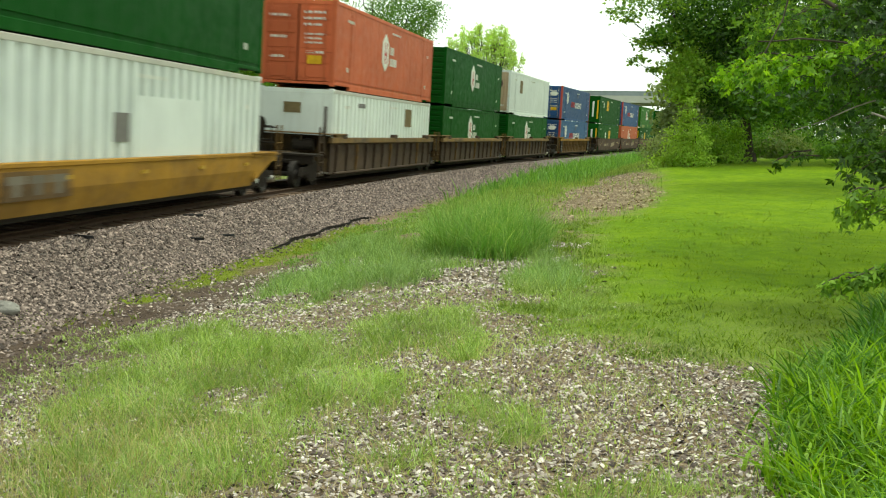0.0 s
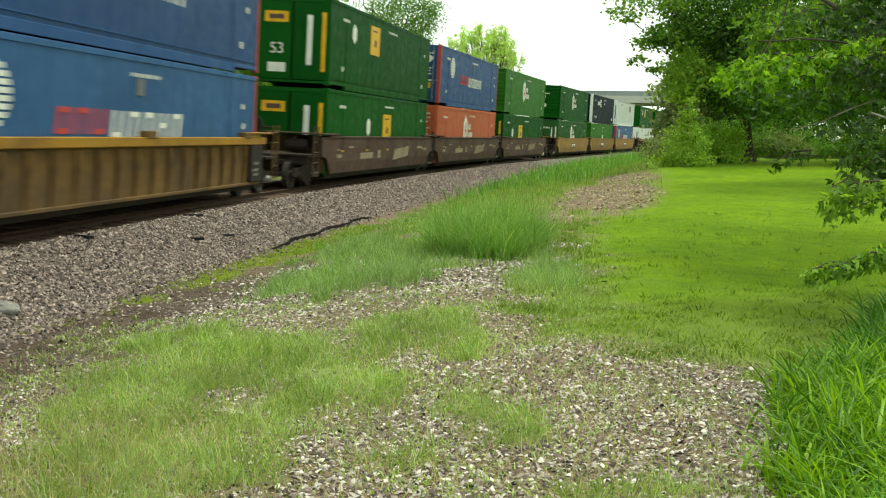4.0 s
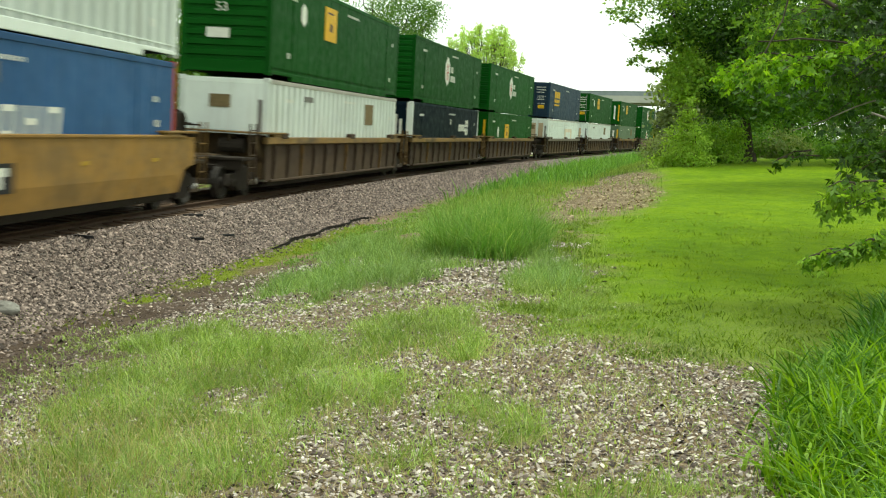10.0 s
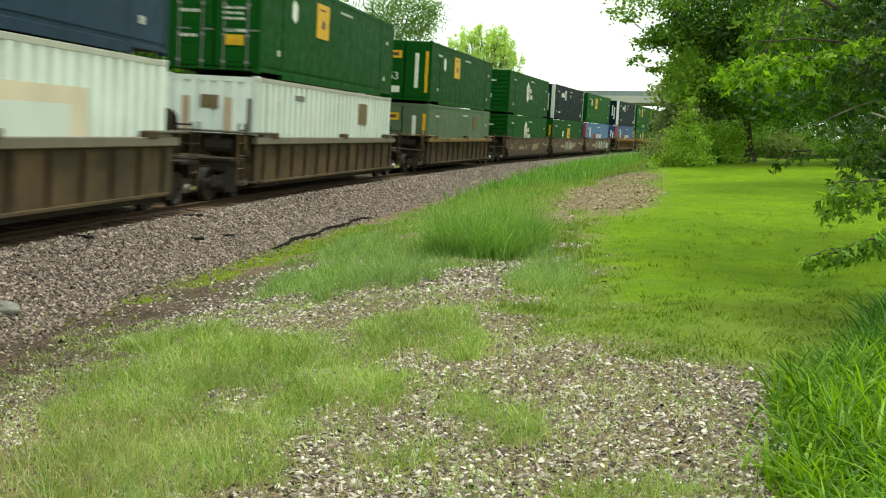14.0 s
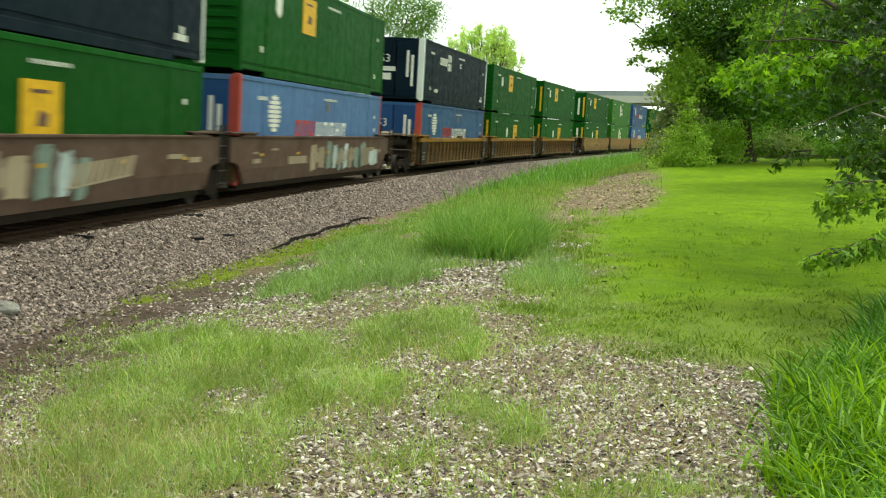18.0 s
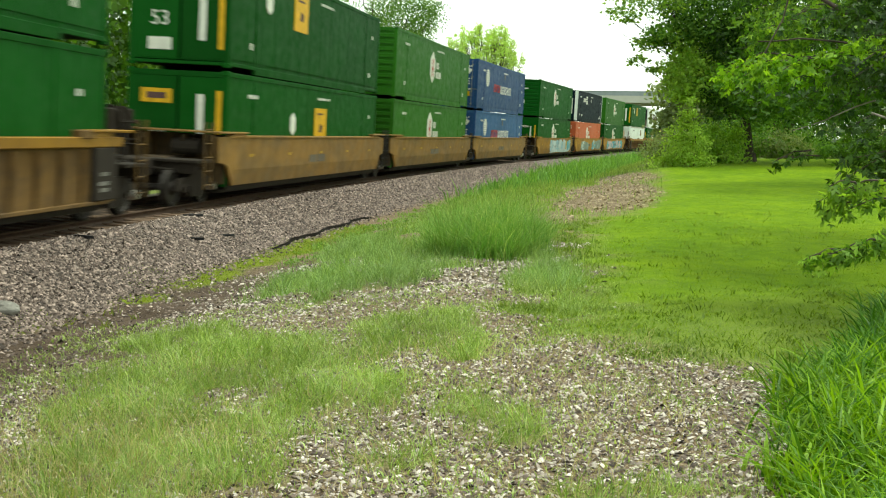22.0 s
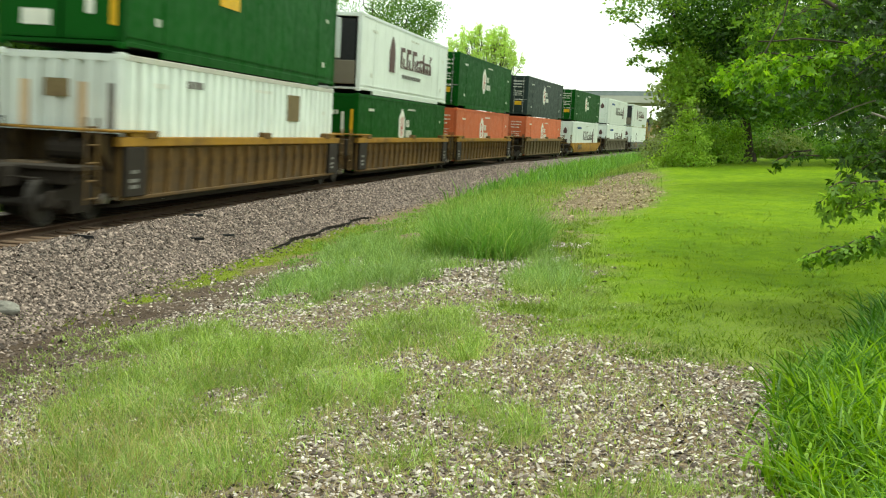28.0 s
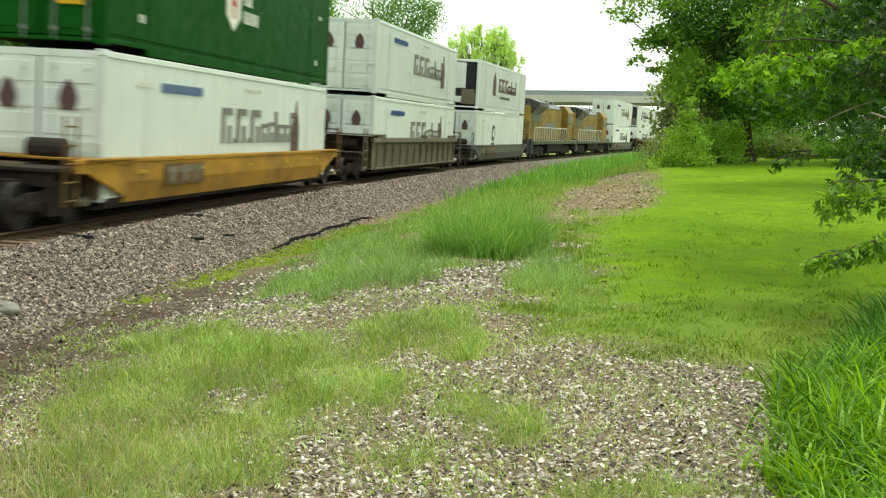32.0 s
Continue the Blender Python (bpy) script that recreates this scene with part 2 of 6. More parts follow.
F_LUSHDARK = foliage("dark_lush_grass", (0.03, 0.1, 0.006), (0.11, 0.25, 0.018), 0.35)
F_WEED = foliage("dark_lawn_weeds", (0.085, 0.15, 0.01), (0.25, 0.345, 0.04), 0.4)
F_LAWN = foliage("lawn_grass", (0.115, 0.21, 0.004), (0.22, 0.322, 0.008), 0.65)
F_COOL = foliage("tall_grass", (0.075, 0.19, 0.024), (0.26, 0.455, 0.11), 0.45)
F_FEATHER = foliage("feathery_grass", (0.13, 0.24, 0.055), (0.37, 0.50, 0.20), 0.4)
# light green leaves, paled further by distance haze put into the colour
F_HAZY = foliage("hazy_pale_leaves", (0.33, 0.48, 0.11), (0.58, 0.74, 0.28), 0.6)
F_VERGE = foliage("verge_grass", (0.10, 0.215, 0.025), (0.29, 0.45, 0.10), 0.4)
# darkest copy: deep shade inside the crowns, put into the colour
F_DEEP = foliage("shade_coloured_leaves", (0.012, 0.036, 0.004), (0.065, 0.135, 0.012), 0.35)
F_DRY = foliage("dry_stalks", (0.34, 0.30, 0.12), (0.58, 0.52, 0.27), 0.3)
F_LITTER = foliage("dry_litter", (0.15, 0.105, 0.055), (0.43, 0.34, 0.2), 0.1)
F_BUSH = foliage("young_bush_leaves", (0.27, 0.43, 0.06), (0.5, 0.66, 0.14), 0.55)
F_MOSS = foliage("low_weeds", (0.11, 0.165, 0.012), (0.26, 0.33, 0.03), 0.4)


def stones(name, dark, mid, light):
    m, nt, bs = nodes_of(name)
    geo = nt.nodes.new("ShaderNodeNewGeometry")
    c = ramp(nt, geo.outputs["Random Per Island"], [(0.0, dark), (0.5, mid), (0.86, light), (1.0, tuple(min(0.75, v * 1.5) for v in light))])
    c = blend(nt, 0.6, c, ramp(nt, grain(nt, 30, 5), [(0.3, (0.6, 0.6, 0.6)), (0.7, (1.25, 1.25, 1.25))]), "MULTIPLY")
    nt.links.new(c, bs.inputs["Base Color"])
    bs.inputs["Roughness"].default_value = 0.85
    bumped(nt, bs, grain(nt, 60, 4), 0.4, 0.004)
    return m


M_BALLAST = stones("ballast_stone", (0.032, 0.022, 0.018), (0.125, 0.089, 0.074), (0.27, 0.208, 0.178))
M_GRAVEL = stones("pale_gravel", (0.035, 0.024, 0.018), (0.185, 0.138, 0.11), (0.49, 0.435, 0.385))


def rubble():
    """The bed under the loose stones: packed stone in many tones."""
    m, nt, bs = nodes_of("packed_ballast")
    tc = nt.nodes.new("ShaderNodeTexCoord")
    vo = nt.nodes.new("ShaderNodeTexVoronoi")
    vo.inputs["Scale"].default_value = 16.0
    nt.links.new(tc.outputs["Object"], vo.inputs["Vector"])
    sep = nt.nodes.new("ShaderNodeSeparateColor")
    nt.links.new(vo.outputs["Color"], sep.inputs[0])
    c = ramp(nt, sep.outputs[0], [(0.0, (0.04, 0.03, 0.024)), (0.5, (0.12, 0.094, 0.08)), (0.9, (0.26, 0.215, 0.19))])
    c = blend(nt, 0.6, c, ramp(nt, grain(nt, 0.9, 5), [(0.3, (0.65, 0.62, 0.6)), (0.7, (1.15, 1.1, 1.05))]), "MULTIPLY")
    nt.links.new(c, bs.inputs["Base Color"])
    bs.inputs["Roughness"].default_value = 0.9
    bumped(nt, bs, vo.outputs["Distance"], 0.8, 0.03)
    return m


M_BED = rubble()


def ground_material():
    m, nt, bs = nodes_of("soil_gravel_and_turf")
    att = nt.nodes.new("ShaderNodeAttribute")
    att.attribute_name = "zone"
    sep = nt.nodes.new("ShaderNodeSeparateColor")
    nt.links.new(att.outputs["Color"], sep.inputs[0])
    fine = grain(nt, 45, 8, None, 0.75)
    wide = grain(nt, 1.3, 5)
    soil = ramp(nt, fine, [(0.34, (0.04, 0.025, 0.014)), (0.5, (0.16, 0.115, 0.07)), (0.66, (0.37, 0.295, 0.2))])
    turf = ramp(nt, fine, [(0.25, (0.068, 0.135, 0.002)), (0.7, (0.168, 0.258, 0.005))])
    turf = blend(nt, 1.0, turf, ramp(nt, grain(nt, 0.35, 4), [(0.32, (0.8, 0.86, 0.9)), (0.68, (1.22, 1.15, 1.05))]), "MULTIPLY")
    turf = blend(nt, 0.7, turf, ramp(nt, grain(nt, 3.5, 5), [(0.35, (0.7, 0.78, 0.8)), (0.65, (1.25, 1.2, 1.1))]), "MULTIPLY")
    weed = ramp(nt, fine, [(0.3, (0.08, 0.10, 0.024)), (0.68, (0.25, 0.29, 0.085))])
    mud = blend(nt, 0.8, ramp(nt, wide, [(0.3, (0.05, 0.035, 0.026)), (0.7, (0.115, 0.086, 0.066))]), ramp(nt, fine, [(0.3, (0.5, 0.48, 0.46)), (0.7, (1.5, 1.45, 1.4))]), "MULTIPLY")
    c = blend(nt, sep.outputs[1], soil, mud)
    c = blend(nt, sep.outputs[2], c, weed)
    c = blend(nt, sep.outputs[0], c, turf)
    moss = ramp(nt, fine, [(0.25, (0.085, 0.105, 0.012)), (0.7, (0.2, 0.245, 0.02))])
    att2 = nt.nodes.new("ShaderNodeAttribute")
    att2.attribute_name = "moss"
    c = blend(nt, att2.outputs["Fac"], c, moss)
    nt.links.new(c, bs.inputs["Base Color"])
    bs.inputs["Roughness"].default_value = 0.95
    bs.inputs["Specular IOR Level"].default_value = 0.1
    bumped(nt, bs, fine, 0.6, 0.02)
    return m


M_GROUND = ground_material()


# ---- geometry helpers ----
class Geo:
    """Collects boxes, prisms, bars and sheets into one mesh."""

    def __init__(self):
        self.v, self.f = [], []

    def add(self, verts, faces):
        n = len(self.v)
        self.v += [tuple(p) for p in verts]
        self.f += [tuple(i + n for i in q) for q in faces]
        return self

    def box(self, x0, x1, y0, y1, z0, z1):
        x0, x1, y0, y1, z0, z1 = min(x0, x1), max(x0, x1), min(y0, y1), max(y0, y1), min(z0, z1), max(z0, z1)
        return self.add([(x, y, z) for x in (x0, x1) for y in (y0, y1) for z in (z0, z1)],
                        [(0, 1, 3, 2), (4, 6, 7, 5), (0, 4, 5, 1), (2, 3, 7, 6), (0, 2, 6, 4), (1, 5, 7, 3)])

    def cbox(self, x0, x1, y0, y1, z0, z1, c=0.012):
        """A box with chamfered edges."""
        cx, cy, cz, hx, hy, hz = (x0 + x1) / 2, (y0 + y1) / 2, (z0 + z1) / 2, abs(x1 - x0) / 2, abs(y1 - y0) / 2, abs(z1 - z0) / 2
        c = min(c, hx * 0.6, hy * 0.6, hz * 0.6)
        bm = bmesh.new()
        for sx in (-1, 1):
            for sy in (-1, 1):
                for sz in (-1, 1):
                    for k in range(3):
                        d = [hx - c, hy - c, hz - c]
                        d[k] = (hx, hy, hz)[k]
                        bm.verts.new((cx + sx * d[0], cy + sy * d[1], cz + sz * d[2]))
        bmesh.ops.convex_hull(bm, input=bm.verts)
        bm.verts.index_update()
        self.add([v.co for v in bm.verts], [[v.index for v in f.verts] for f in bm.faces])
        bm.free()
        return self

    def prism(self, poly, axis, a, b):
        """poly in the plane across axis (0: y, z; 1: x, z; 2: x, y), drawn out from a to b."""
        n = len(poly)

        def at(p, w):
            return {0: (w, p[0], p[1]), 1: (p[0], w, p[1]), 2: (p[0], p[1], w)}[axis]
        return self.add([at(p, a) for p in poly] + [at(p, b) for p in poly],
                        [tuple(range(n))[::-1], tuple(range(n, 2 * n))] + [(i, (i + 1) % n, (i + 1) % n + n, i + n) for i in range(n)])

    def rod(self, p, q, r0, r1=None, n=8):
        p, q = Vector(p), Vector(q)
        r1 = r0 if r1 is None else r1
        w = (q - p).normalized()
        u = w.orthogonal().normalized()
        t = w.cross(u)
        ring = [(math.cos(2 * math.pi * i / n), math.sin(2 * math.pi * i / n)) for i in range(n)]
        return self.add([p + (u * a + t * b) * r0 for a, b in ring] + [q + (u * a + t * b) * r1 for a, b in ring],
                        [tuple(range(n))[::-1], tuple(range(n, 2 * n))] + [(i, (i + 1) % n, (i + 1) % n + n, i + n) for i in range(n)])

    def mesh(self, name):
        me = bpy.data.meshes.new(name)
        me.from_pydata(self.v, [], self.f)
        bm = bmesh.new()
        bm.from_mesh(me)
        bmesh.ops.recalc_face_normals(bm, faces=bm.faces)
        bm.to_mesh(me)
        bm.free()
        return me


def sheet_mesh(name, verts, faces):
    """A mesh from numpy arrays, all faces with the same number of corners."""
    me = bpy.data.meshes.new(name)
    k = faces.shape[1]
    me.vertices.add(len(verts))
    me.vertices.foreach_set("co", np.ascontiguousarray(verts, np.float32).ravel())
    me.loops.add(faces.size)
    me.loops.foreach_set("vertex_index", np.ascontiguousarray(faces, np.int32).ravel())
    me.polygons.add(len(faces))
    me.polygons.foreach_set("loop_start", np.arange(0, faces.size, k, dtype=np.int32))
    me.update(calc_edges=True)
    me.validate()
    return me


def part(name, mesh, material, parent, label="", m=None):
    """ONE mesh object under a thing or part; meshes are shared, the material sits on the object."""
    me = mesh.mesh(name) if isinstance(mesh, Geo) else mesh
    if not me.materials:
        me.materials.append(None)
    ob = new(name, me)
    ob.material_slots[0].link = "OBJECT"
    ob.material_slots[0].material = material
    if parent:
        ob.parent = parent
    if m is not None:
        ob.matrix_basis = m
    if label:
        ob["label"] = label
    if name == "lettering":
        ob["kind"] = "stuff"
    return ob


SHARED = {}


def shared(key, make):
    if key not in SHARED:
        g = make()
        SHARED[key] = g.mesh(key) if isinstance(g, Geo) else g
    return SHARED[key]


def thing(name, label, category, group="", kind=""):
    return tagged(new(name), label, category, group, kind)


# ---- ground ----
LAWN_Y = [8.0, 8.2, 8.9, 9.2, 9.7, 10.1, 10.4, 11.3, 13.2, 15.4, 18.0, 22.3, 25.2, 28.9, 36.2, 50.8, 90.0]
LAWN_X = [4.0, 2.4, 2.1, 1.75, 1.35, 1.15, 0.9, 0.9, 1.3, 1.65, 1.9, 2.3, 3.7, 4.9, 6.4, 8.6, 22.0]


def lumps(x, y, f=1.0):
    return (np.sin(2.1 * f * x + 1.3 * f * y) + np.sin(-1.4 * f * x + 2.6 * f * y + 0.7) + np.sin(4.3 * f * x + 0.4 * f * y + 2.1) * 0.6
            + np.sin(0.9 * f * x - 4.9 * f * y + 1.1) * 0.5 + np.sin(7.7 * f * x + 6.1 * f * y) * 0.35) / 3.4


def oval(x, y, cx, cy, rx, ry):
    return 1 - ((x - cx) / rx) ** 2 - ((y - cy) / ry) ** 2


def lawn_mask(x, y):
    edge = np.interp(y, LAWN_Y, LAWN_X) + 0.25 * lumps(x, y, 1.4)
    return smooth(-0.4, 1.1, x - edge + 0.8 * tufts(x, y)) * smooth(7.9, 8.4, y + 0.3 * lumps(x, y)) * (1 - smooth(75, 85, y))


MEADOW = [(1.45, 14.0, 0.4, 3.6), (-1.3, 15.9, 1.4, 2.2), (-1.8, 6.0, 1.0, 0.8), (-0.7, 8.0, 0.5, 0.9), (-1.9, 9.6, 1.3, 1.9), (-2.74, 11.6, 0.7, 1.3), (-2.2, 7.5, 0.85, 1.5), (-1.2, 7.3, 0.55, 0.9), (0.1, 10.5, 0.34, 1.7), (0.18, 7.6, 0.24, 0.8), (0.5, 7.05, 0.3, 0.5), (0.97, 13.9, 0.28, 1.2), (0.9, 5.7, 0.5, 0.2), (-0.54, 10.5, 0.45, 1.3), (-0.3, 6.3, 0.26, 0.35), (-1.6, 21.8, 0.7, 3.0), (-0.9, 19.0, 0.5, 1.6)]


def tufts(x, y):
    """Uneven growth at several sizes."""
    wx, wy = x + 0.25 * np.sin(3.1 * y + 1.0), y + 0.35 * np.sin(2.3 * x)
    return 0.55 * lumps(wx, wy, 1.5) + 0.35 * lumps(wy, wx, 3.7) + 0.22 * lumps(wx, wy, 8.3)


def meadow_mask(x, y):
    m = np.max([oval(x, y, *e) for e in MEADOW], axis=0)
    return smooth(-0.35, 0.8, m + 1.2 * tufts(x, y)) ** 1.4 * (1 - 0.85 * moss_mask(x, y)) * (0.4 + 0.6 * smooth(-0.35, 0.25, tufts(1.9 * y, 1.9 * x)))


def far_strip(x, y, l):
    return smooth(3.6, 4.6, l) * (1 - smooth(8.5, 10.5, l)) * smooth(40, 50, y)


def rough_edge(x, y, l):
    """Half-bare ground between the trackside grass and the lawn."""
    return smooth(5.0, 6.5, l) * (1 - lawn_mask(x, y)) * smooth(14, 17, y) * (1 - smooth(60, 70, y)) * smooth(-0.3, 0.3, tufts(x, y) + 0.12) * (1 - smooth(11.8, 12.6, l))


def mud_mask(x, y, l):
    return smooth(3.0, 3.6, l + 0.4 * tufts(x, y)) * (1 - smooth(4.8, 6.2, l + 0.9 * tufts(x, y))) * (1 - smooth(17, 22, y))


BARE = [(4.0, 29.0, 1.3, 3.4), (4.9, 34.0, 1.3, 5.5), (6.5, 41.0, 1.0, 4.5), (2.4, 25.0, 0.5, 1.2)]


def bare_mask(x, y):
    """A patch of dry brown litter beside the lawn."""
    m = np.max([oval(x, y, *e) for e in BARE], axis=0)
    return smooth(-0.2, 0.4, m + 0.6 * tufts(x, y)) * (y > 17)


MOSS = [(-5.3, 14.1, 0.34, 0.8), (-4.85, 18.5, 0.34, 0.9), (-4.1, 19.4, 0.62, 1.7), (-3.6, 21.8, 0.5, 1.6), (-3.15, 24.8, 0.75, 2.6), (-2.35, 28.6, 0.6, 2.8), (-4.5, 16.6, 0.45, 0.6)]


def moss_mask(x, y):
    return smooth(-0.3, 0.6, np.max([oval(x, y, *e) for e in MOSS], axis=0) + 0.55 * tufts(x, y))


def axis_steps(dense, fine, far, grow):
    a = list(np.arange(dense[0], dense[1] + 1e-6, fine))
    for sign in (-1, 1):
        step, at = fine, dense[0] if sign < 0 else dense[1]
        while abs(at) < far:
            step *= grow
            at += sign * step
            a.append(at)
    return np.array(sorted(a))


gx = axis_steps((-8.0, 9.0), 0.13, 2500, 1.16)
gy = axis_steps((3.0, 34.0), 0.15, 2500, 1.13)
GX, GY = (a.ravel() for a in np.meshgrid(gx, gy))
gl = lateral(GX, GY)
gv = np.stack([GX, GY, ground_z(GX, GY)], 1)
nx, ny = len(gx), len(gy)
ii = (np.arange(ny - 1)[:, None] * nx + np.arange(nx - 1)).ravel()
ground_me = sheet_mesh("ground", gv, np.stack([ii, ii + 1, ii + nx + 1, ii + nx], 1))
zone = np.zeros((len(GX), 4), np.float32)
distant = smooth(60, 110, np.hypot(GX, GY)) + smooth(0, -6, GY) + (gl < -5)
zone[:, 0] = np.clip(lawn_mask(GX, GY) * (1 - 0.5 * smooth(14.5, 9.0, GY + 0.9 * tufts(GX, GY))) * (1 - mud_mask(GX, GY, gl)) * (1 - .7 * bare_mask(GX, GY)), 0, 1)
zone[:, 1] = np.clip(mud_mask(GX, GY, gl), 0, 1)
zone[:, 2] = np.clip(np.maximum(0.8 * lawn_mask(GX, GY), np.maximum(np.maximum(np.maximum(meadow_mask(GX, GY) * 0.75, far_strip(GX, GY, gl)), distant), 0.8 * rough_edge(GX, GY, gl))) * (1 - bare_mask(GX, GY)), 0, 1)
zone[:, 3] = 1
layer = ground_me.color_attributes.new("zone", "FLOAT_COLOR", "POINT")
layer.data.foreach_set("color", zone.ravel())
moss_layer = ground_me.attributes.new("moss", "FLOAT", "POINT")
moss_layer.data.foreach_set("value", moss_mask(GX, GY).astype(np.float32))
ground_me.materials.append(M_GROUND)
ground_me.polygons.foreach_set("use_smooth", np.ones(len(ground_me.polygons), bool))
ground = tagged(new("ground", ground_me), "gravelly soil with weeds and a mown green lawn", "ground", kind="structure")


# ---- track ----
def swept(lat_z, s0, s1, step, close=False, canted=True):
    s = np.arange(s0, s1 + step / 2, step)
    k = len(lat_z)
    rows = []
    for lat, z in lat_z:
        if canted:
            x, y, zz = beside(s, lat, z)
        else:
            x, y, th = on_line(s)
            x, y, zz = x + lat * np.cos(th), y - lat * np.sin(th), z
        rows.append(np.stack([x, y, np.broadcast_to(zz, x.shape)], 1))
    v = np.stack(rows, 1).reshape(-1, 3)
    m = k if close else k - 1
    a = (np.arange(len(s) - 1)[:, None] * k + np.arange(m)).ravel()
    b = (np.arange(len(s) - 1)[:, None] * k + (np.arange(m) + 1) % k).ravel()
    return v, np.stack([a, b, b + k, a + k], 1)


track = thing("railway_track", "single railway track on grey stone ballast", "railway track", kind="structure")
bed = part("ballast_bed", sheet_mesh("ballast_bed", *swept(list(zip(BED_LAT, BED_Z)), -800, 1100, 2.0, canted=False)), M_BED, track, "grey-brown stone ballast")
# Brown strip whose dark tone stands for the shade under the train.
part("shaded_ballast_strip", sheet_mesh("shaded_ballast_strip", *swept([(-1.3, .01), (0.0, -.105), (1.13, -.165)], -60, 260, 2.0, canted=False)), M_TRAINSHADE, track, "brown ballast between the rails, darkened as under-train shade")
RAIL_PROFILE = [(-0.07, -0.12), (0.07, -0.12), (0.07, -0.105), (0.012, -0.085), (0.012, 0.0), (0.036, 0.01), (0.036, 0.045), (-0.036, 0.045), (-0.036, 0.01), (-0.012, 0.0), (-0.012, -0.085), (-0.07, -0.105)]
for side in (-0.755, 0.755):
    part("rail", sheet_mesh("rail", *swept([(side + a, b) for a, b in RAIL_PROFILE], -800, 1100, 1.0, True)), M_RAIL, track, "rusty steel rail")
tie_mesh = shared("tie", lambda: Geo().cbox(-1.3, 1.3, -0.115, 0.115, -0.28, -0.075, 0.015))
for i in range(290):
    s = 2 + i * 0.5
    x, y, th = on_line(s)
    part("tie", tie_mesh, M_TIE, track, "", Matrix.Translation((x, y, random.uniform(-0.02, 0.012))) @ Matrix.Rotation(-th + random.gauss(0, 0.012), 4, "Z") @ Matrix.Rotation(CANT, 4, "Y") @ Matrix.Translation((random.gauss(0, 0.045), 0, 0)))
rest = Geo()
for s in [*np.arange(-60, 1.6, 0.5), *np.arange(147, 260, 0.5)]:
    p = [Vector((float(a), float(b), float(c))) for a, b, c in (beside(s + ds, lat, z) for z in (-0.28, -0.115) for lat in (-1.3, 1.3) for ds in (-0.115, 0.115))]
    rest.add(p, [(0, 1, 3, 2), (4, 6, 7, 5), (0, 4, 5, 1), (2, 3, 7, 6), (0, 2, 6, 4), (1, 5, 7, 3)])
tagged(part("distant_ties", rest, M_TIE, track), kind="stuff")


# ---- containers ----
HL, HW = 8.075, 1.295
CH = 2.885


def side_mesh(style):
    """One long wall, its outer face at x = 0, from the floor z = 0 to the top rail."""
    g = Geo()
    y0, y1, z0, z1 = -HL + 0.12, HL - 0.12, 0.20, CH - 0.13
    if style == "ribbed":
        pts, y, k = [], y0, 0
        pitch = (y1 - y0) / 30
        while k < 30:
            a = y0 + k * pitch
            pts += [(a, -0.115), (a + pitch * 0.36, -0.115), (a + pitch * 0.42, -0.006), (a + pitch * 0.94, -0.006)]
            k += 1
        pts.append((y1, -0.115))
        v = [(x, y, z0) for y, x in pts] + [(x, y, z1) for y, x in pts]
        n = len(pts)
        g.add(v, [(i, i + 1, i + 1 + n, i + n) for i in range(n - 1)])
    else:
        edges, y = [], y0
        n = 14
        for i in range(n):
            a, b = y0 + (y1 - y0) * i / n, y0 + (y1 - y0) * (i + 1) / n
            edges += [(a + 0.012, -0.018), (b - 0.012, -0.018), (b - 0.006, -0.026), (b + 0.006, -0.026)]
        m = len(edges)
        g.add([(x, y, z0) for y, x in edges] + [(x, y, z1) for y, x in edges], [(i, i + 1, i + 1 + m, i + m) for i in range(m - 1)])
        for y in (-6.05, 6.05):
            g.box(-0.03, -0.004, y - 0.10, y + 0.10, z0, z1)
    return g


def nose_mesh():
    """A front wall with deep level ribs, outer face at y = 0."""
    g = Geo()
    pts, z = [], 0.22
    for i in range(9):
        a = 0.30 + i * 0.27
        pts += [(0.012, a), (0.012, a + 0.13), (0.07, a + 0.16), (0.07, a + 0.25)]
    pts = [(0.012, 0.18), *pts, (0.012, CH - 0.15)]
    n = len(pts)
    g.add([(-1.2, y, z) for y, z in pts] + [(1.2, y, z) for y, z in pts], [(i, i + 1, i + 1 + n, i + n) for i in range(n - 1)])
    return g


def vribs_mesh():
    """A front wall with upright ribs, outer face at y = 0."""
    g = Geo()
    pts = []
    for i in range(6):
        a = -1.14 + i * .38
        pts += [(a, .075), (a + .12, .075), (a + .16, .006), (a + .34, .006)]
    pts.append((1.14, .075))
    n = len(pts)
    return g.add([(x, y, .2) for x, y in pts] + [(x, y, CH - .15) for x, y in pts], [(i, i + 1, i + 1 + n, i + n) for i in range(n - 1)])


def door_mesh():
    """One leaf of the doors, 1.16 m wide, with pressed level panels; outer face at y = 0."""
    g = Geo().cbox(-0.575, 0.575, 0.02, 0.06, 0.22, CH - 0.16, 0.01)
    for i in range(5):
        z = 0.34 + i * 0.475
        g.cbox(-0.5, 0.5, 0.0, 0.03, z, z + 0.38, 0.02)
    return g


def flat_door_mesh():
    g = Geo().cbox(-0.575, 0.575, 0.02, 0.06, 0.22, CH - 0.16, 0.01)
    g.box(-0.54, 0.54, 0.012, 0.03, 0.27, CH - 0.21)
    return g


def rod_mesh():
    g = Geo().rod((0, -0.03, 0.14), (0, -0.03, CH - 0.1), 0.019)
    for z in (0.3, 1.0, 1.8, 2.5):
        g.box(-0.05, 0.05, -0.055, 0.0, z, z + 0.07)
    g.box(-0.02, 0.30, -0.06, -0.04, 1.15, 1.19)
    return g


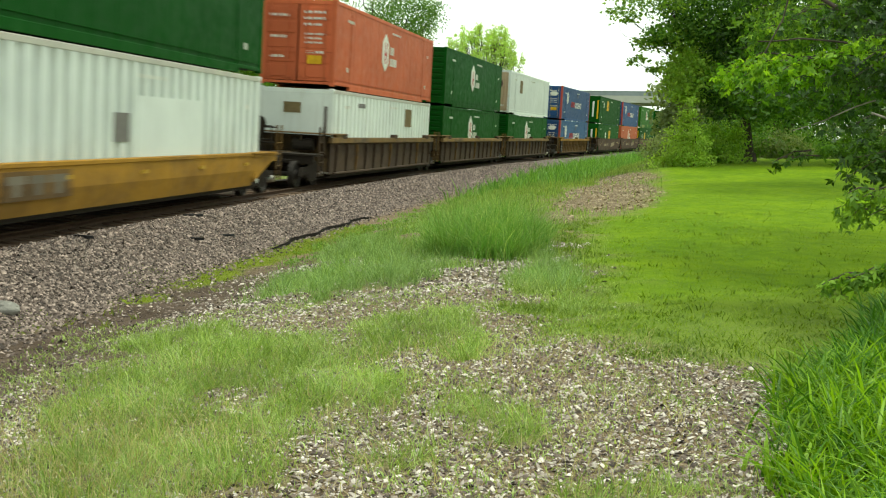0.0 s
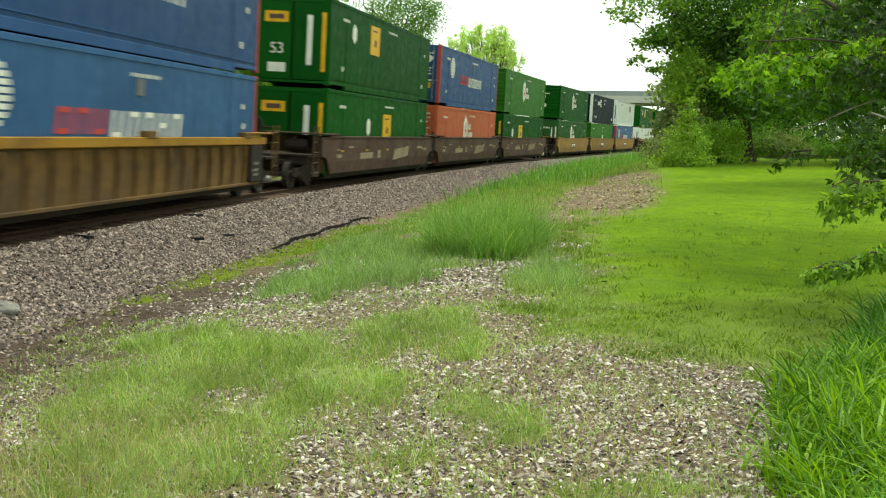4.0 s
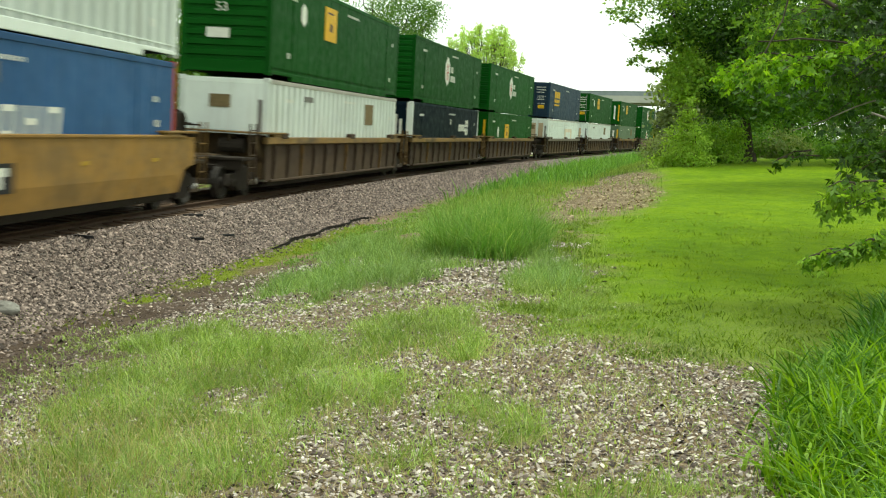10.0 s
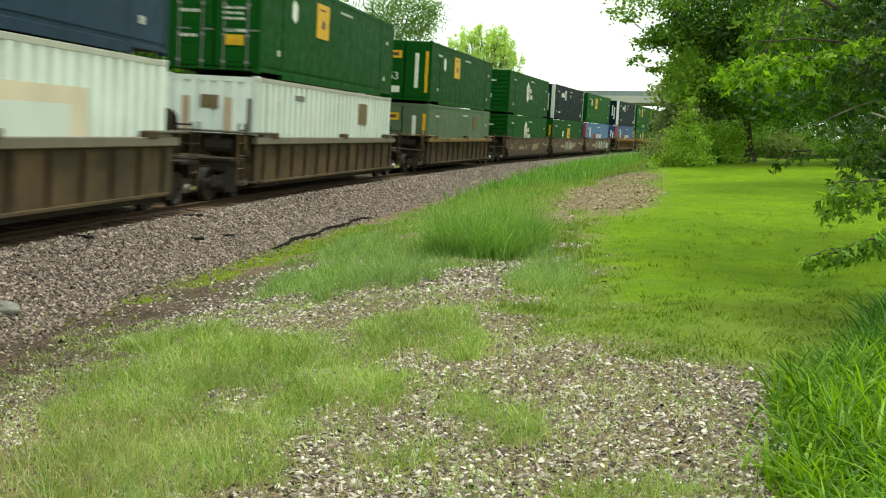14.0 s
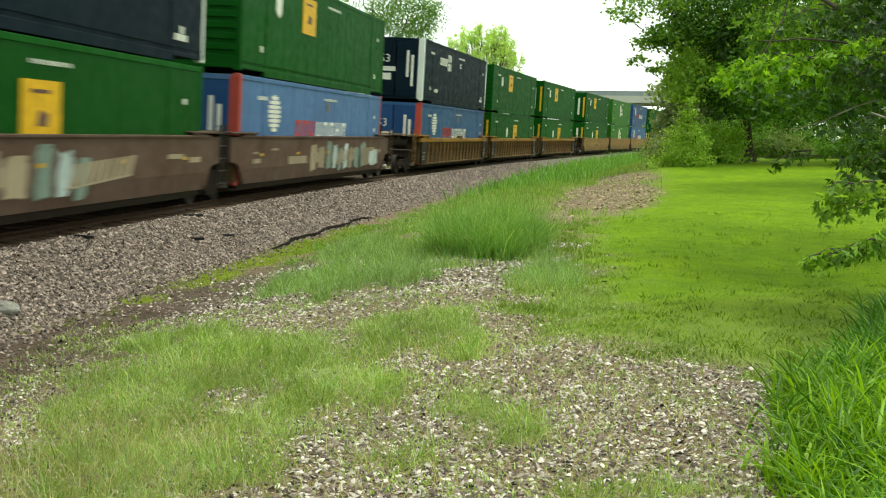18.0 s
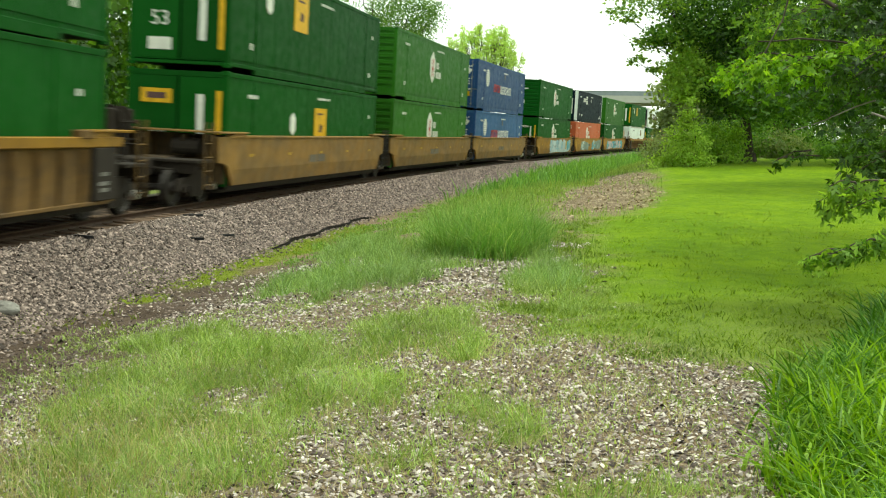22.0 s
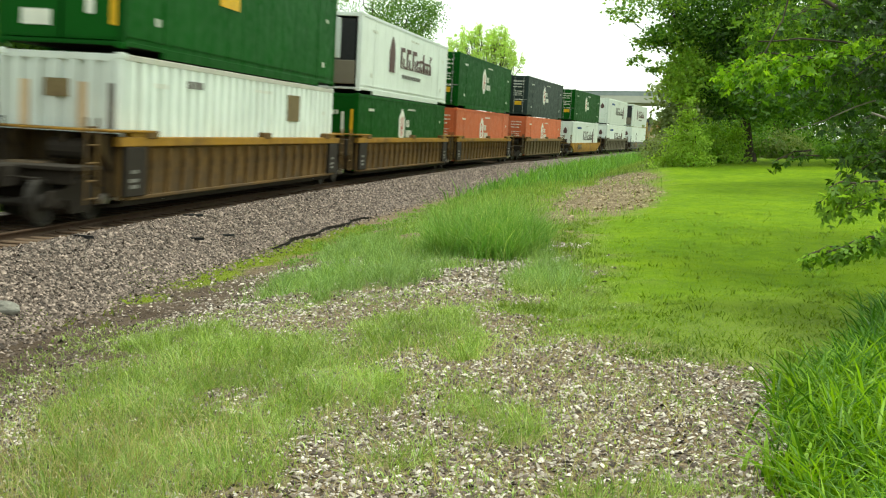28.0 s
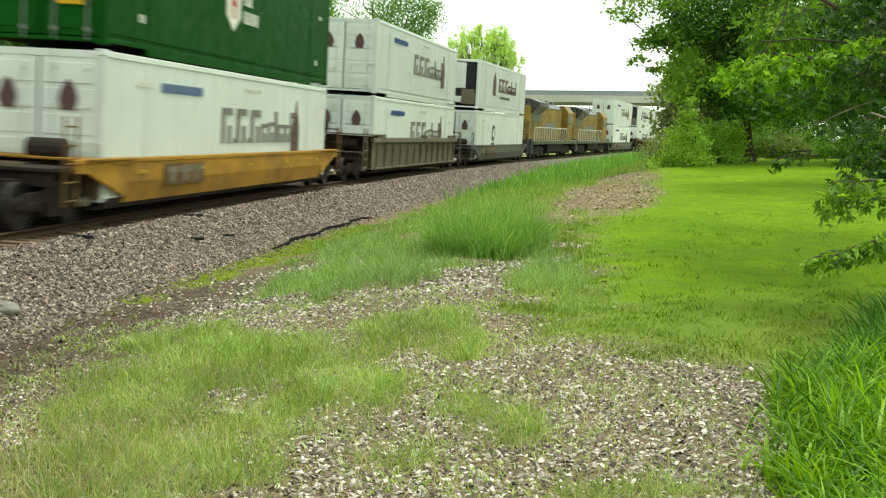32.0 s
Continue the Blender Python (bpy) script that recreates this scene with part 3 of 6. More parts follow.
def post_mesh():
    return Geo().cbox(-0.08, 0.08, -0.075, 0.075, 0.12, CH - 0.11, 0.015)


def casting_mesh():
    g = Geo().cbox(-0.085, 0.085, -0.09, 0.09, -0.06, 0.06, 0.012)
    g.cbox(-0.092, -0.07, -0.045, 0.045, -0.03, 0.03, 0.01)
    g.cbox(0.07, 0.092, -0.045, 0.045, -0.03, 0.03, 0.01)
    return g


def bottom_rail_mesh():
    """The lower side rail: full depth between the lifting posts, raised beyond them."""
    g = Geo().cbox(-0.07, 0.0, -6.1, 6.1, 0.0, 0.20, 0.01)
    for s in (-1, 1):
        g.cbox(-0.07, 0.0, s * 6.1, s * (HL - 0.1), 0.12, 0.21, 0.01)
        g.cbox(-0.1, 0.004, s * 6.05 - 0.1, s * 6.05 + 0.1, -0.005, 0.13, 0.012)
    g.box(-0.012, 0.004, -HL + 0.15, HL - 0.15, 0.30, 0.325)
    return g


def roof_mesh():
    g = Geo().box(-HW + 0.05, HW - 0.05, -HL + 0.05, HL - 0.05, CH - 0.06, CH - 0.035)
    for i in range(26):
        y = -HL + 0.45 + i * 0.61
        g.box(-HW + 0.2, HW - 0.2, y, y + 0.2, CH - 0.04, CH - 0.015)
    return g


def plate(pts, lift=0.006):
    """A flat marking on the camera's side wall: outline of (distance from the front, height)."""
    return Geo().prism([(-HL + a, b) for a, b in pts], 0, HW - 0.012, HW + lift)


def end_plate(x0, x1, z0, z1, lift=0.012):
    """A flat marking on the front end."""
    return Geo().box(x0, x1, -HL - lift, -HL + 0.02, z0, z1)


def end_row(x0, x1, z0, z1):
    """A row of small blocks on the doors."""
    g, x, k = Geo(), x0, 0
    while x < x1:
        g.box(x, min(x1, x + (.06, .05, .08)[k % 3]), -HL - .03, -HL + .02, z0, z1)
        x += (.1, .08, .15)[k % 3]
        k += 1
    return g


def bars(d, z, widths, h, gap=0.05):
    g, at = Geo(), d
    for w in widths:
        g.prism([(-HL + at, z), (-HL + at + w, z), (-HL + at + w, z + h), (-HL + at, z + h)], 0, HW - 0.012, HW + 0.006)
        at += w + gap
    return g


def glyphs(d, z, w, h, kinds, gap=.1, slant=0.0, stroke=.32):
    """Plain letter-like shapes: posts joined by a bar at the top (0), foot (1), middle (2) or both ends (3)."""
    g, at, t = Geo(), d, w * stroke
    for k in kinds:
        for a in (0, w - t):
            y = -HL + at + a
            g.prism([(y, z), (y + t, z), (y + t + slant, z + h), (y + slant, z + h)], 0, HW - 0.012, HW + 0.006)
        for f in ((.8,), (0,), (.4,), (0, .8))[k]:
            y = -HL + at + t + slant * (f + .1)
            g.prism([(y, z + h * f), (y + w - 2 * t, z + h * f), (y + w - 2 * t, z + h * (f + .2)), (y, z + h * (f + .2))], 0, HW - 0.012, HW + 0.006)
        at += w + gap
    return g


def badge_marks(c, m, low=False):
    """A tall pointed badge with a red bar, and two lines of blocks beside it."""
    z0 = 1.15 if low else 1.05
    z1 = z0 + 1.2
    part("badge", shared("badge%d" % low, lambda: plate([(6.45, z0 + .25), (6.95, z0 - .1), (7.45, z0 + .25), (7.45, z1 - .22), (6.95, z1 + .15), (6.45, z1 - .22)])), M_MARK, c, "white pointed badge")
    part("badge_bar", shared("badgebar%d" % low, lambda: Geo().prism([(-HL + 6.75, z0 + .5), (-HL + 7.15, z0 + .5), (-HL + 7.15, z0 + .62), (-HL + 6.75, z0 + .62)], 0, HW, HW + .01).prism([(-HL + 6.75, z0 + .2), (-HL + 6.85, z0 + .2), (-HL + 6.85, z1 - .2), (-HL + 6.75, z1 - .2)], 0, HW, HW + .01).prism([(-HL + 7.05, z0 + .2), (-HL + 7.15, z0 + .2), (-HL + 7.15, z1 - .2), (-HL + 7.05, z1 - .2)], 0, HW, HW + .01)), M_MARKRED, c)
    part("lettering", shared("badgetext%d" % low, lambda: glyphs(7.75, z0 + .6, .22, .3, (1, 3), .09)), M_MARK, c)
    part("lettering", shared("badgetextb%d" % low, lambda: glyphs(7.75, z0 + .16, .2, .3, (2, 1, 0, 2), .09)), M_MARK, c)


def usual_marks(c, m):
    part("lettering", shared("num_a", lambda: bars(1.5, 2.28, (.07, .07, .07, .07, .07, .07), .1, .06)), M_MARK, c)
    part("lettering", shared("num_b", lambda: bars(8.0, 2.45, (.055,) * 11, .075, .08)), M_MARK, c)
    part("lettering", shared("num_c", lambda: bars(14.9, 2.0, (.07, .07), .12, .05)), M_MARK, c)
    part("lettering", shared("num_d", lambda: bars(14.6, 0.6, (.07, .07), .16, .05)), M_MARK, c)
    part("lettering", shared("num_e", lambda: bars(1.5, 0.62, (.07, .07), .16, .05)), M_MARK, c)


def sticker_marks_ahead(c, m, low=False):
    sticker_marks(c, m, low, 5.6)


def sticker_marks(c, m, low=False, at=7.7):
    """A tall yellow sticker with a darker figure in it, and a white pale mark before it."""
    z0, d = (1.15, at) if low else (1.45, 5.2)
    part("sticker", shared("stick%.1f" % d, lambda: plate([(d, z0), (d + 1.35, z0), (d + 1.35, z0 + 1.05), (d, z0 + 1.05)])), M_MARKYEL, c, "yellow sticker")
    part("sticker_print", shared("stickp%.1f" % d, lambda: Geo().prism([(-HL + d + .5, z0 + .32), (-HL + d + .85, z0 + .3), (-HL + d + .92, z0 + .5), (-HL + d + .6, z0 + .58)], 0, HW, HW + .011).prism([(-HL + d + .3, z0 + .84), (-HL + d + .95, z0 + .84), (-HL + d + .95, z0 + .9), (-HL + d + .3, z0 + .9)], 0, HW, HW + .011)), M_MARKMAR, c)
    q = d - 2.5
    part("mark", shared("stickm%.1f" % d, lambda: plate([(q, z0 + .35), (q + .25, z0 + .2), (q + .5, z0 + .35), (q + .5, z0 + .7), (q + .25, z0 + .85), (q, z0 + .7)])), M_MARK, c)


def wheel_marks(c, m, low=False):
    """A striped white disc near the front and a red and white name panel."""
    disc = shared("disc", lambda: disc_geo(2.9, 1.95, 0.5))
    part("disc", disc, M_MARK, c, "white striped disc")
    part("mark", shared("wm_a", lambda: bars(8.3, 2.1, (.3,), .32)), M_MARKGREY, c)
    dz = 0.12 if low else 0
    part("red_lettering", shared("wm_r%d" % low, lambda: glyphs(4.9, 1.22 + dz, .5, 0.46, (3, 0, 1), .22, .08, .24)), M_MARKRED, c, "red first letters of the name")
    part("lettering", shared("wm_t%d" % low, lambda: glyphs(7.1, 1.16 + dz, .5, 0.5, (1, 0, 3, 2, 0), .26, .08, .24)), M_MARK, c)
    part("lettering", shared("wm_e", lambda: bars(15.0, 1.5, (.07, .07), .14, .05)), M_MARK, c)


def disc_geo(d, z, r):
    g = Geo()
    for i in range(8):
        a, b = -r + i * r / 4, -r + i * r / 4 + r / 4 * 0.72
        mid = (a + b) / 2
        w = math.sqrt(max(0.01, r * r - mid * mid)) * 1.05
        g.prism([(-HL + d - w, z + a), (-HL + d + w, z + a), (-HL + d + w, z + b), (-HL + d - w, z + b)], 0, HW - 0.012, HW + 0.006)
    g.prism([(-HL + d - .05, z - r), (-HL + d + .05, z - r), (-HL + d + .05, z + r), (-HL + d - .05, z + r)], 0, HW - 0.01, HW + 0.008)
    return g


def flower_geo(d, z):
    """Four hollow petals round a gap."""
    g = Geo()
    for k in range(4):
        a = math.pi / 4 + k * math.pi / 2
        cy, cz = d + .3 * math.cos(a), z + .3 * math.sin(a)
        ring = [(cy + .2 * math.cos(b * math.pi / 4), cz + .2 * math.sin(b * math.pi / 4)) for b in range(8)]
        for b in range(8):
            p, q = ring[b], ring[(b + 1) % 8]
            inner = [(cy + (v[0] - cy) * .5, cz + (v[1] - cz) * .5) for v in (q, p)]
            g.prism([(-HL + v[0], v[1]) for v in (p, q, *inner)], 0, HW - 0.012, HW + 0.006)
    return g


def gear_marks(c, m, low=False):
    """A white key shape: a bar of letters that ends in a small cross."""
    d, z = (10.5, 1.85) if low else (3.5, 2.1)
    part("lettering", shared("gear%d" % low, lambda: glyphs(d, z - .2, .32, .36, (1, 0, 2, 3), .1, .04)), M_MARK, c)
    part("mark", shared("gearc%d" % low, lambda: flower_geo(d + 2.15, z)), M_MARK, c, "white four-petalled mark")
    part("mark", shared("gearb", lambda: bars(8.3, 1.98, (.2,), .26)), M_MARK, c)
    part("lettering", shared("gearn", lambda: bars(2.5, .55, (.2, .2, .2), .16)), M_MARK, c)
    part("lettering", shared("gearm", lambda: bars(14.3, .45, (.2, .2, .2), .14)), M_MARK, c)


def script_marks(c, m, low=False):
    """A dark row of letter shapes with a tall maroon emblem at its end."""
    part("lettering", shared("script", lambda: script_geo(6.4, 1.15)), M_MARKGREY, c, "dark grey name in heavy letters")
    part("emblem", shared("emblem", lambda: plate([(12.3, .8), (13.1, .8), (13.1, 1.6), (12.9, 2.0), (12.8, 2.35), (12.65, 2.0), (12.4, 1.6)])), M_MARKMAR, c, "maroon emblem")
    part("lettering", shared("scripts", lambda: glyphs(2.7, 2.2, .17, .2, (0, 3, 2, 0, 1, 0, 2, 3, 1), .1)), M_MARKBLU, c)


def script_geo(d, z):
    g, at = Geo(), d
    for i, (w, h) in enumerate(((.75, .85), (.14, .12), (.75, .85), (.14, .12), (.8, .85), (.5, .5), (.5, .55), (.22, .85), (.5, .5), (.5, .5), (.3, .85))):
        y = -HL + at
        if w < .3:
            g.prism([(y, z), (y + w, z), (y + w, z + h), (y, z + h)], 0, HW - 0.012, HW + 0.006)
        else:
            g.prism([(y, z), (y + w * .3, z), (y + w * .3, z + h), (y, z + h)], 0, HW - 0.012, HW + 0.006)
            g.prism([(y + w * .3, z + h * .8), (y + w, z + h * .8), (y + w, z + h), (y + w * .3, z + h)], 0, HW - 0.012, HW + 0.006)
            g.prism([(y + w * .6, z), (y + w * .9, z), (y + w * .9, z + h * .5), (y + w * .6, z + h * .5)], 0, HW - 0.012, HW + 0.006)
        at += w + .1
    return g


def script_marks_b(c, m, low=False):
    """The emblem stands before the name."""
    part("lettering", shared("script_b", lambda: script_geo(6.2, 1.25)), M_MARKMAR, c, "dark name in heavy letters")
    part("emblem", shared("emblem_b", lambda: plate([(4.3, 1.0), (5.2, 1.0), (5.2, 1.8), (5.0, 2.2), (4.75, 2.4), (4.5, 2.2), (4.3, 1.8)])), M_MARKMAR, c, "maroon emblem")
    part("lettering", shared("scripts_b", lambda: bars(6.6, .85, (.18,) * 12, .16, .12)), M_MARKGREY, c)


def plate_marks(c, m, low=False):
    """A rusty rectangular plate near the rear and small grey letters near the front."""
    part("plate", shared("rplate", lambda: plate([(10.95, 1.75), (12.2, 1.75), (12.2, 2.5), (10.95, 2.5)])), M_RUSTPLATE, c, "rusty rectangular plate")
    part("plate_mark", shared("rplate2", lambda: Geo().prism([(-HL + 11.3, 1.95), (-HL + 11.9, 1.95), (-HL + 11.9, 2.3), (-HL + 11.3, 2.3)], 0, HW, HW + .012)), M_RUSTPLATE, c)
    part("lettering", shared("rnum", lambda: bars(3.3, 2.35, (.2, .2, .2, .2), .16)), M_MARKGREY, c)


def patch_marks(c, m, low=False):
    part("blank_panel", shared("blank_panel", lambda: plate([(8.0, .25), (11.8, .25), (11.8, 2.1), (8.0, 2.1)])), M_SNOW, c, "large blank white panel")
    part("mark", shared("blank_mark", lambda: plate([(6.9, 1.2), (7.6, 1.2), (7.6, 1.75), (6.9, 1.75)])), M_MARKGREY, c)


def label_marks(c, m, low=False):
    for z0, z1 in ((1.32, 1.68), (.98, 1.24)):
        part("label", shared("side_label%.2f" % z0, lambda: plate([(8.0, z0), (8.7, z0), (8.7, z1), (8.0, z1)])), M_MARK, c, "white label")
    part("lettering", shared("side_label_row", lambda: bars(8.05, 2.05, (.1, .1, .1), .12)), M_MARK, c)


def dark_plate_marks(c, m, low=False):
    part("plate", shared("dark_plate", lambda: plate([(3.6, 1.5), (4.5, 1.5), (4.5, 2.35), (3.6, 2.35)])), M_RUSTPLATE, c, "dark rectangular plate")


def beige_marks(c, m, low=False):
    part("blank_panel", shared("beige_panel", lambda: plate([(8.3, .25), (12.3, .25), (12.3, 2.15), (8.3, 2.15)])), M_BEIGE, c, "faded beige panel")
    part("blank_panel", shared("beige_panel_b", lambda: plate([(9.0, .25), (11.6, .25), (11.6, 1.85), (9.0, 1.85)], .009)), M_SNOW, c, "blank white panel")


def chevron_marks(c, m, low=False):
    """A yellow block of three letter shapes with an underline."""
    g = Geo()
    for a in (2.3, 3.15, 4.0):
        g.prism([(-HL + a, 1.35), (-HL + a + .7, 1.35), (-HL + a + .7, 2.25), (-HL + a, 2.25)], 0, HW - 0.012, HW + 0.006)
    g.prism([(-HL + 2.3, 1.1), (-HL + 4.7, 1.1), (-HL + 4.7, 1.22), (-HL + 2.3, 1.22)], 0, HW - 0.012, HW + 0.006)
    part("yellow_mark", g, M_MARKYEL, c, "yellow block mark")
    part("mark_gap", Geo().prism([(-HL + 2.55, 1.6), (-HL + 4.5, 1.6), (-HL + 4.5, 1.72), (-HL + 2.55, 1.72)], 0, HW, HW + .011), m, c)


def ring_marks(c, m, low=False):
    pts = [(5.2 + .45 * math.cos(a * math.pi / 8), 1.6 + .5 * math.sin(a * math.pi / 8)) for a in range(16)]
    part("ring", plate(pts), M_MARKBLK, c, "dark ring mark")
    part("ring_middle", Geo().prism([(-HL + 5.2 + (a - 5.2) * .6, 1.6 + (b - 1.6) * .6) for a, b in pts], 0, HW, HW + .011), m, c)
    part("lettering", bars(4.7, .9, (.9,), .1), M_MARKBLK, c)


def no_marks(c, m, low=False):
    pass


def container(label, skin, style="plate", front="nose", marks=no_marks, posts=None, low=False, front_skin=None):
    """A 53-foot container, its floor at z = 0, its front at -y, the camera's side at +x."""
    c = thing("shipping_container", label, "container", "containers of the train")
    posts = posts or skin
    fs = front_skin or skin
    wall = shared("wall_" + style, lambda: side_mesh(style))
    part("side_wall", wall, skin, c, "", Matrix.Translation((HW, 0, 0)))
    part("side_wall", wall, skin, c, "", Matrix.Translation((-HW, 0, 0)) @ Matrix.Rotation(math.pi, 4, "Z"))
    part("roof", shared("roof", roof_mesh), skin, c)
    part("underside", shared("underside", lambda: Geo().box(-HW + .06, HW - .06, -HL + .06, HL - .06, .13, .17)), M_IRON, c)
    part("rear_wall", shared("rear_wall", lambda: Geo().box(-HW + .1, HW - .1, HL - .06, HL - .03, .15, CH - .1)), skin, c)
    if front == "nose":
        part("front_wall", shared("nose", nose_mesh), fs, c, "front wall with level ribs", Matrix.Translation((0, -HL, 0)))
    elif front == "vribs":
        part("front_wall", shared("vnose", vribs_mesh), fs, c, "front wall with upright ribs", Matrix.Translation((0, -HL, 0)))
        wide = marks is beige_marks
        for x in (-.72, .1, .68) if wide else (-.72, .48):
            part("rust_patch", shared("rust_patch%d" % wide, lambda: Geo().box(-.19 if wide else -.1, .19 if wide else .1, -HL + .002, -HL + .03, .3 if wide else .45, 2.5 if wide else 2.3)), M_CREAM, c, "rust-stained rib", Matrix.Translation((x, 0, 0)))
        part("plate", shared("vplate", lambda: end_plate(-.3, .2, 2.0, 2.35)), M_RUSTPLATE, c, "rusty plate")
        part("lettering", shared("vcol", lambda: end_plate(1.0, 1.12, .8, 2.3)), M_MARKGREY, c)
    elif front == "panel":
        part("front_wall", shared("panel_front", lambda: Geo().box(-1.14, 1.14, -HL + .01, -HL + .05, .18, CH - .15)), fs, c, "smooth front wall")
        part("plate", shared("panel_plate", lambda: end_plate(-.4, .2, 2.05, 2.4)), M_RUSTPLATE, c, "rusty plate")
        part("lettering", shared("vcol", lambda: end_plate(1.0, 1.12, .8, 2.3)), M_MARKGREY, c)
    elif front == "unit":
        part("cooling_unit", shared("unit_box", lambda: Geo().cbox(-1.05, 1.05, -HL + .06, -HL + .3, .5, CH - .25, .04)), M_MARKBLK, c, "dark recessed cooling unit")
        part("unit_cover", shared("unit_cover", lambda: Geo().cbox(-1.08, .5, -HL + .0, -HL + .1, 1.2, 2.66, .03).cbox(-1.08, .9, -HL + .02, -HL + .1, .4, .75, .03)), M_SNOW if c["label"].startswith("white refr") else M_CREAM, c, "dirty white cover")
        part("unit_grille", shared("unit_grille", lambda: Geo().cbox(-.9, .0, -HL - .02, -HL + .1, 1.5, 2.3, .03)), fs, c)
        part("unit_door", shared("unit_door", lambda: Geo().cbox(.28, 1.08, -HL - .01, -HL + .1, .3, 1.15, .03)), M_GCAR, c)
    else:
        leaf = shared("door_leaf", door_mesh) if front == "doors" else shared("flat_leaf", flat_door_mesh)
        if front == "doors" and skin in (M_BLUE, M_MIDBLUE):
            for x in (-.58, .58):
                part("hexagon", shared("hexagon", lambda: Geo().prism([(-.36, 2.2), (-.18, 2.02), (.18, 2.02), (.36, 2.2), (.18, 2.38), (-.18, 2.38)], 1, -HL - .035, -HL)), M_MARK, c, "white hexagon", Matrix.Translation((x, 0, 0)))
        for x in (-.6, .6):
            part("door", leaf, fs, c, "", Matrix.Translation((x, -HL, 0)))
        for x in (-.95, -.3, .3, .95) if front == "doors" else ():
            part("lock_rod", shared("lock_rod", rod_mesh), M_ROD if skin in (M_GREEN, M_BLUE, M_SLATE) else fs, c, "", Matrix.Translation((x, -HL, 0)))
    for x in (-HW + .082, HW - .082):
        for y in (-HL + .075, HL - .075):
            part("corner_post", shared("corner_post", post_mesh), posts, c, "", Matrix.Translation((x, y, 0)))
            for z in (.13, CH - .055):
                part("corner_casting", shared("casting", casting_mesh), posts, c, "", Matrix.Translation((x, y, z)))
        part("top_rail", shared("top_rail", lambda: Geo().cbox(-.07, 0, -HL + .1, HL - .1, CH - .14, CH - .02, .01)), M_SOILED if skin is M_WHITE else skin, c, "", Matrix.Translation((x + .082 if x > 0 else x - .012, 0, 0)))
    part("bottom_rail", shared("bottom_rail", bottom_rail_mesh), skin, c, "", Matrix.Translation((HW, 0, 0)))
    part("bottom_rail", shared("bottom_rail", bottom_rail_mesh), skin, c, "", Matrix.Translation((-HW, 0, 0)) @ Matrix.Rotation(math.pi, 4, "Z"))
    if posts in (M_SNOW, M_REDPOST) and skin is not M_SNOW:
        part("corner_panel", shared("corner_panel", lambda: plate([(.0, .14), (.2, .14), (.2, CH - .04), (.0, CH - .04)], .004)), posts, c, "painted corner panel")
        if front != "doors":
            part("corner_panel", shared("corner_panel_front", lambda: end_plate(1.04, HW + .002, .14, CH - .04, .004)), posts, c, "painted corner panel")
    for z0, z1 in ((.02, .2), (CH - .17, CH - .03)):
        part("end_sill", shared("end_sill%.2f" % z0, lambda: Geo().cbox(-1.14, 1.14, -HL + .005, -HL + .12, z0 + (.1 if z0 < 1 else 0), z1, .01)), skin, c)
    usual_marks(c, skin)
    marks(c, skin, low)
    if front == "flatw":
        part("lettering", shared("wcol", lambda: end_plate(.5, .62, 1.1, 2.3)), M_MARK, c)
        part("lettering", shared("wcol2", lambda: end_plate(.72, .84, .7, 2.1)), M_MARK, c)
        part("lettering", SIZE_TEXT, M_MARK, c, "the size number 53", Matrix.Translation((-.75, -HL - .018, 1.75)))
        part("lettering", shared("wplate", lambda: end_plate(-.85, .0, 1.35, 1.55)), M_MARK, c)
        part("lettering", shared("wplate2", lambda: end_plate(-.8, -.2, .95, 1.25)), M_MARK, c)
    elif front == "flat":
        part("sign", shared("fsign", lambda: end_plate(-.95, -.15, 2.05, 2.4)), M_MARKYEL, c, "orange-yellow sign")
        part("sign_print", shared("fsignp", lambda: end_plate(-.8, -.3, 2.15, 2.3, .018)), M_MARKMAR, c)
        part("stripe", shared("fstripe", lambda: end_plate(1.0, 1.14, .5, 2.4)), M_MARKYEL, c, "yellow reflective stripe")
        part("lettering", shared("fcol", lambda: end_plate(.5, .68, .7, 2.3)), M_MARK, c)
        part("lettering", SIZE_TEXT, M_MARK, c, "the size number 53", Matrix.Translation((-.75, -HL - .018, 1.05)))
        part("lettering", shared("fplate", lambda: end_plate(-.8, -.2, .45, .75)), M_MARK, c)
    elif front == "flatj":
        part("ring", shared("jring", lambda: Geo().prism([(-.55 + .2 * math.cos(a * math.pi / 5), 2.25 + .2 * math.sin(a * math.pi / 5)) for a in range(10)], 1, -HL - .012, -HL + .02)), M_MARK, c, "white round mark")
        part("ring_middle", shared("jringm", lambda: Geo().prism([(-.55 + .12 * math.cos(a * math.pi / 5), 2.25 + .12 * math.sin(a * math.pi / 5)) for a in range(10)], 1, -HL - .018, -HL)), M_ORANGE if skin is M_DKGREEN else fs, c)
        part("lettering", shared("jrow", lambda: end_row(-.2, .55, 2.1, 2.25)), M_MARK, c)
        part("diamond", shared("jdiamond", lambda: Geo().prism([(-.6, 1.35), (-.42, 1.55), (-.6, 1.75), (-.78, 1.55)], 1, -HL - .014, -HL + .02)), M_MARK, c, "white diamond placard")
        for x in (-1.1, 1.0):
            part("stripe", shared("jstripe%.1f" % x, lambda: end_plate(x, x + .1, .7, 2.3)), M_MARK if skin is M_DKGREEN else M_MARKYEL, c, "reflective stripe")
        part("lettering", shared("jcol", lambda: end_plate(.66, .76, 1.1, 2.2)), M_MARK, c)
    elif front in ("unit", "vribs", "panel"):
        pass
    elif front == "nose":
        part("lettering", shared("nmark", lambda: end_plate(-.55, .1, 1.03, 1.3, .01)), M_MARK, c)
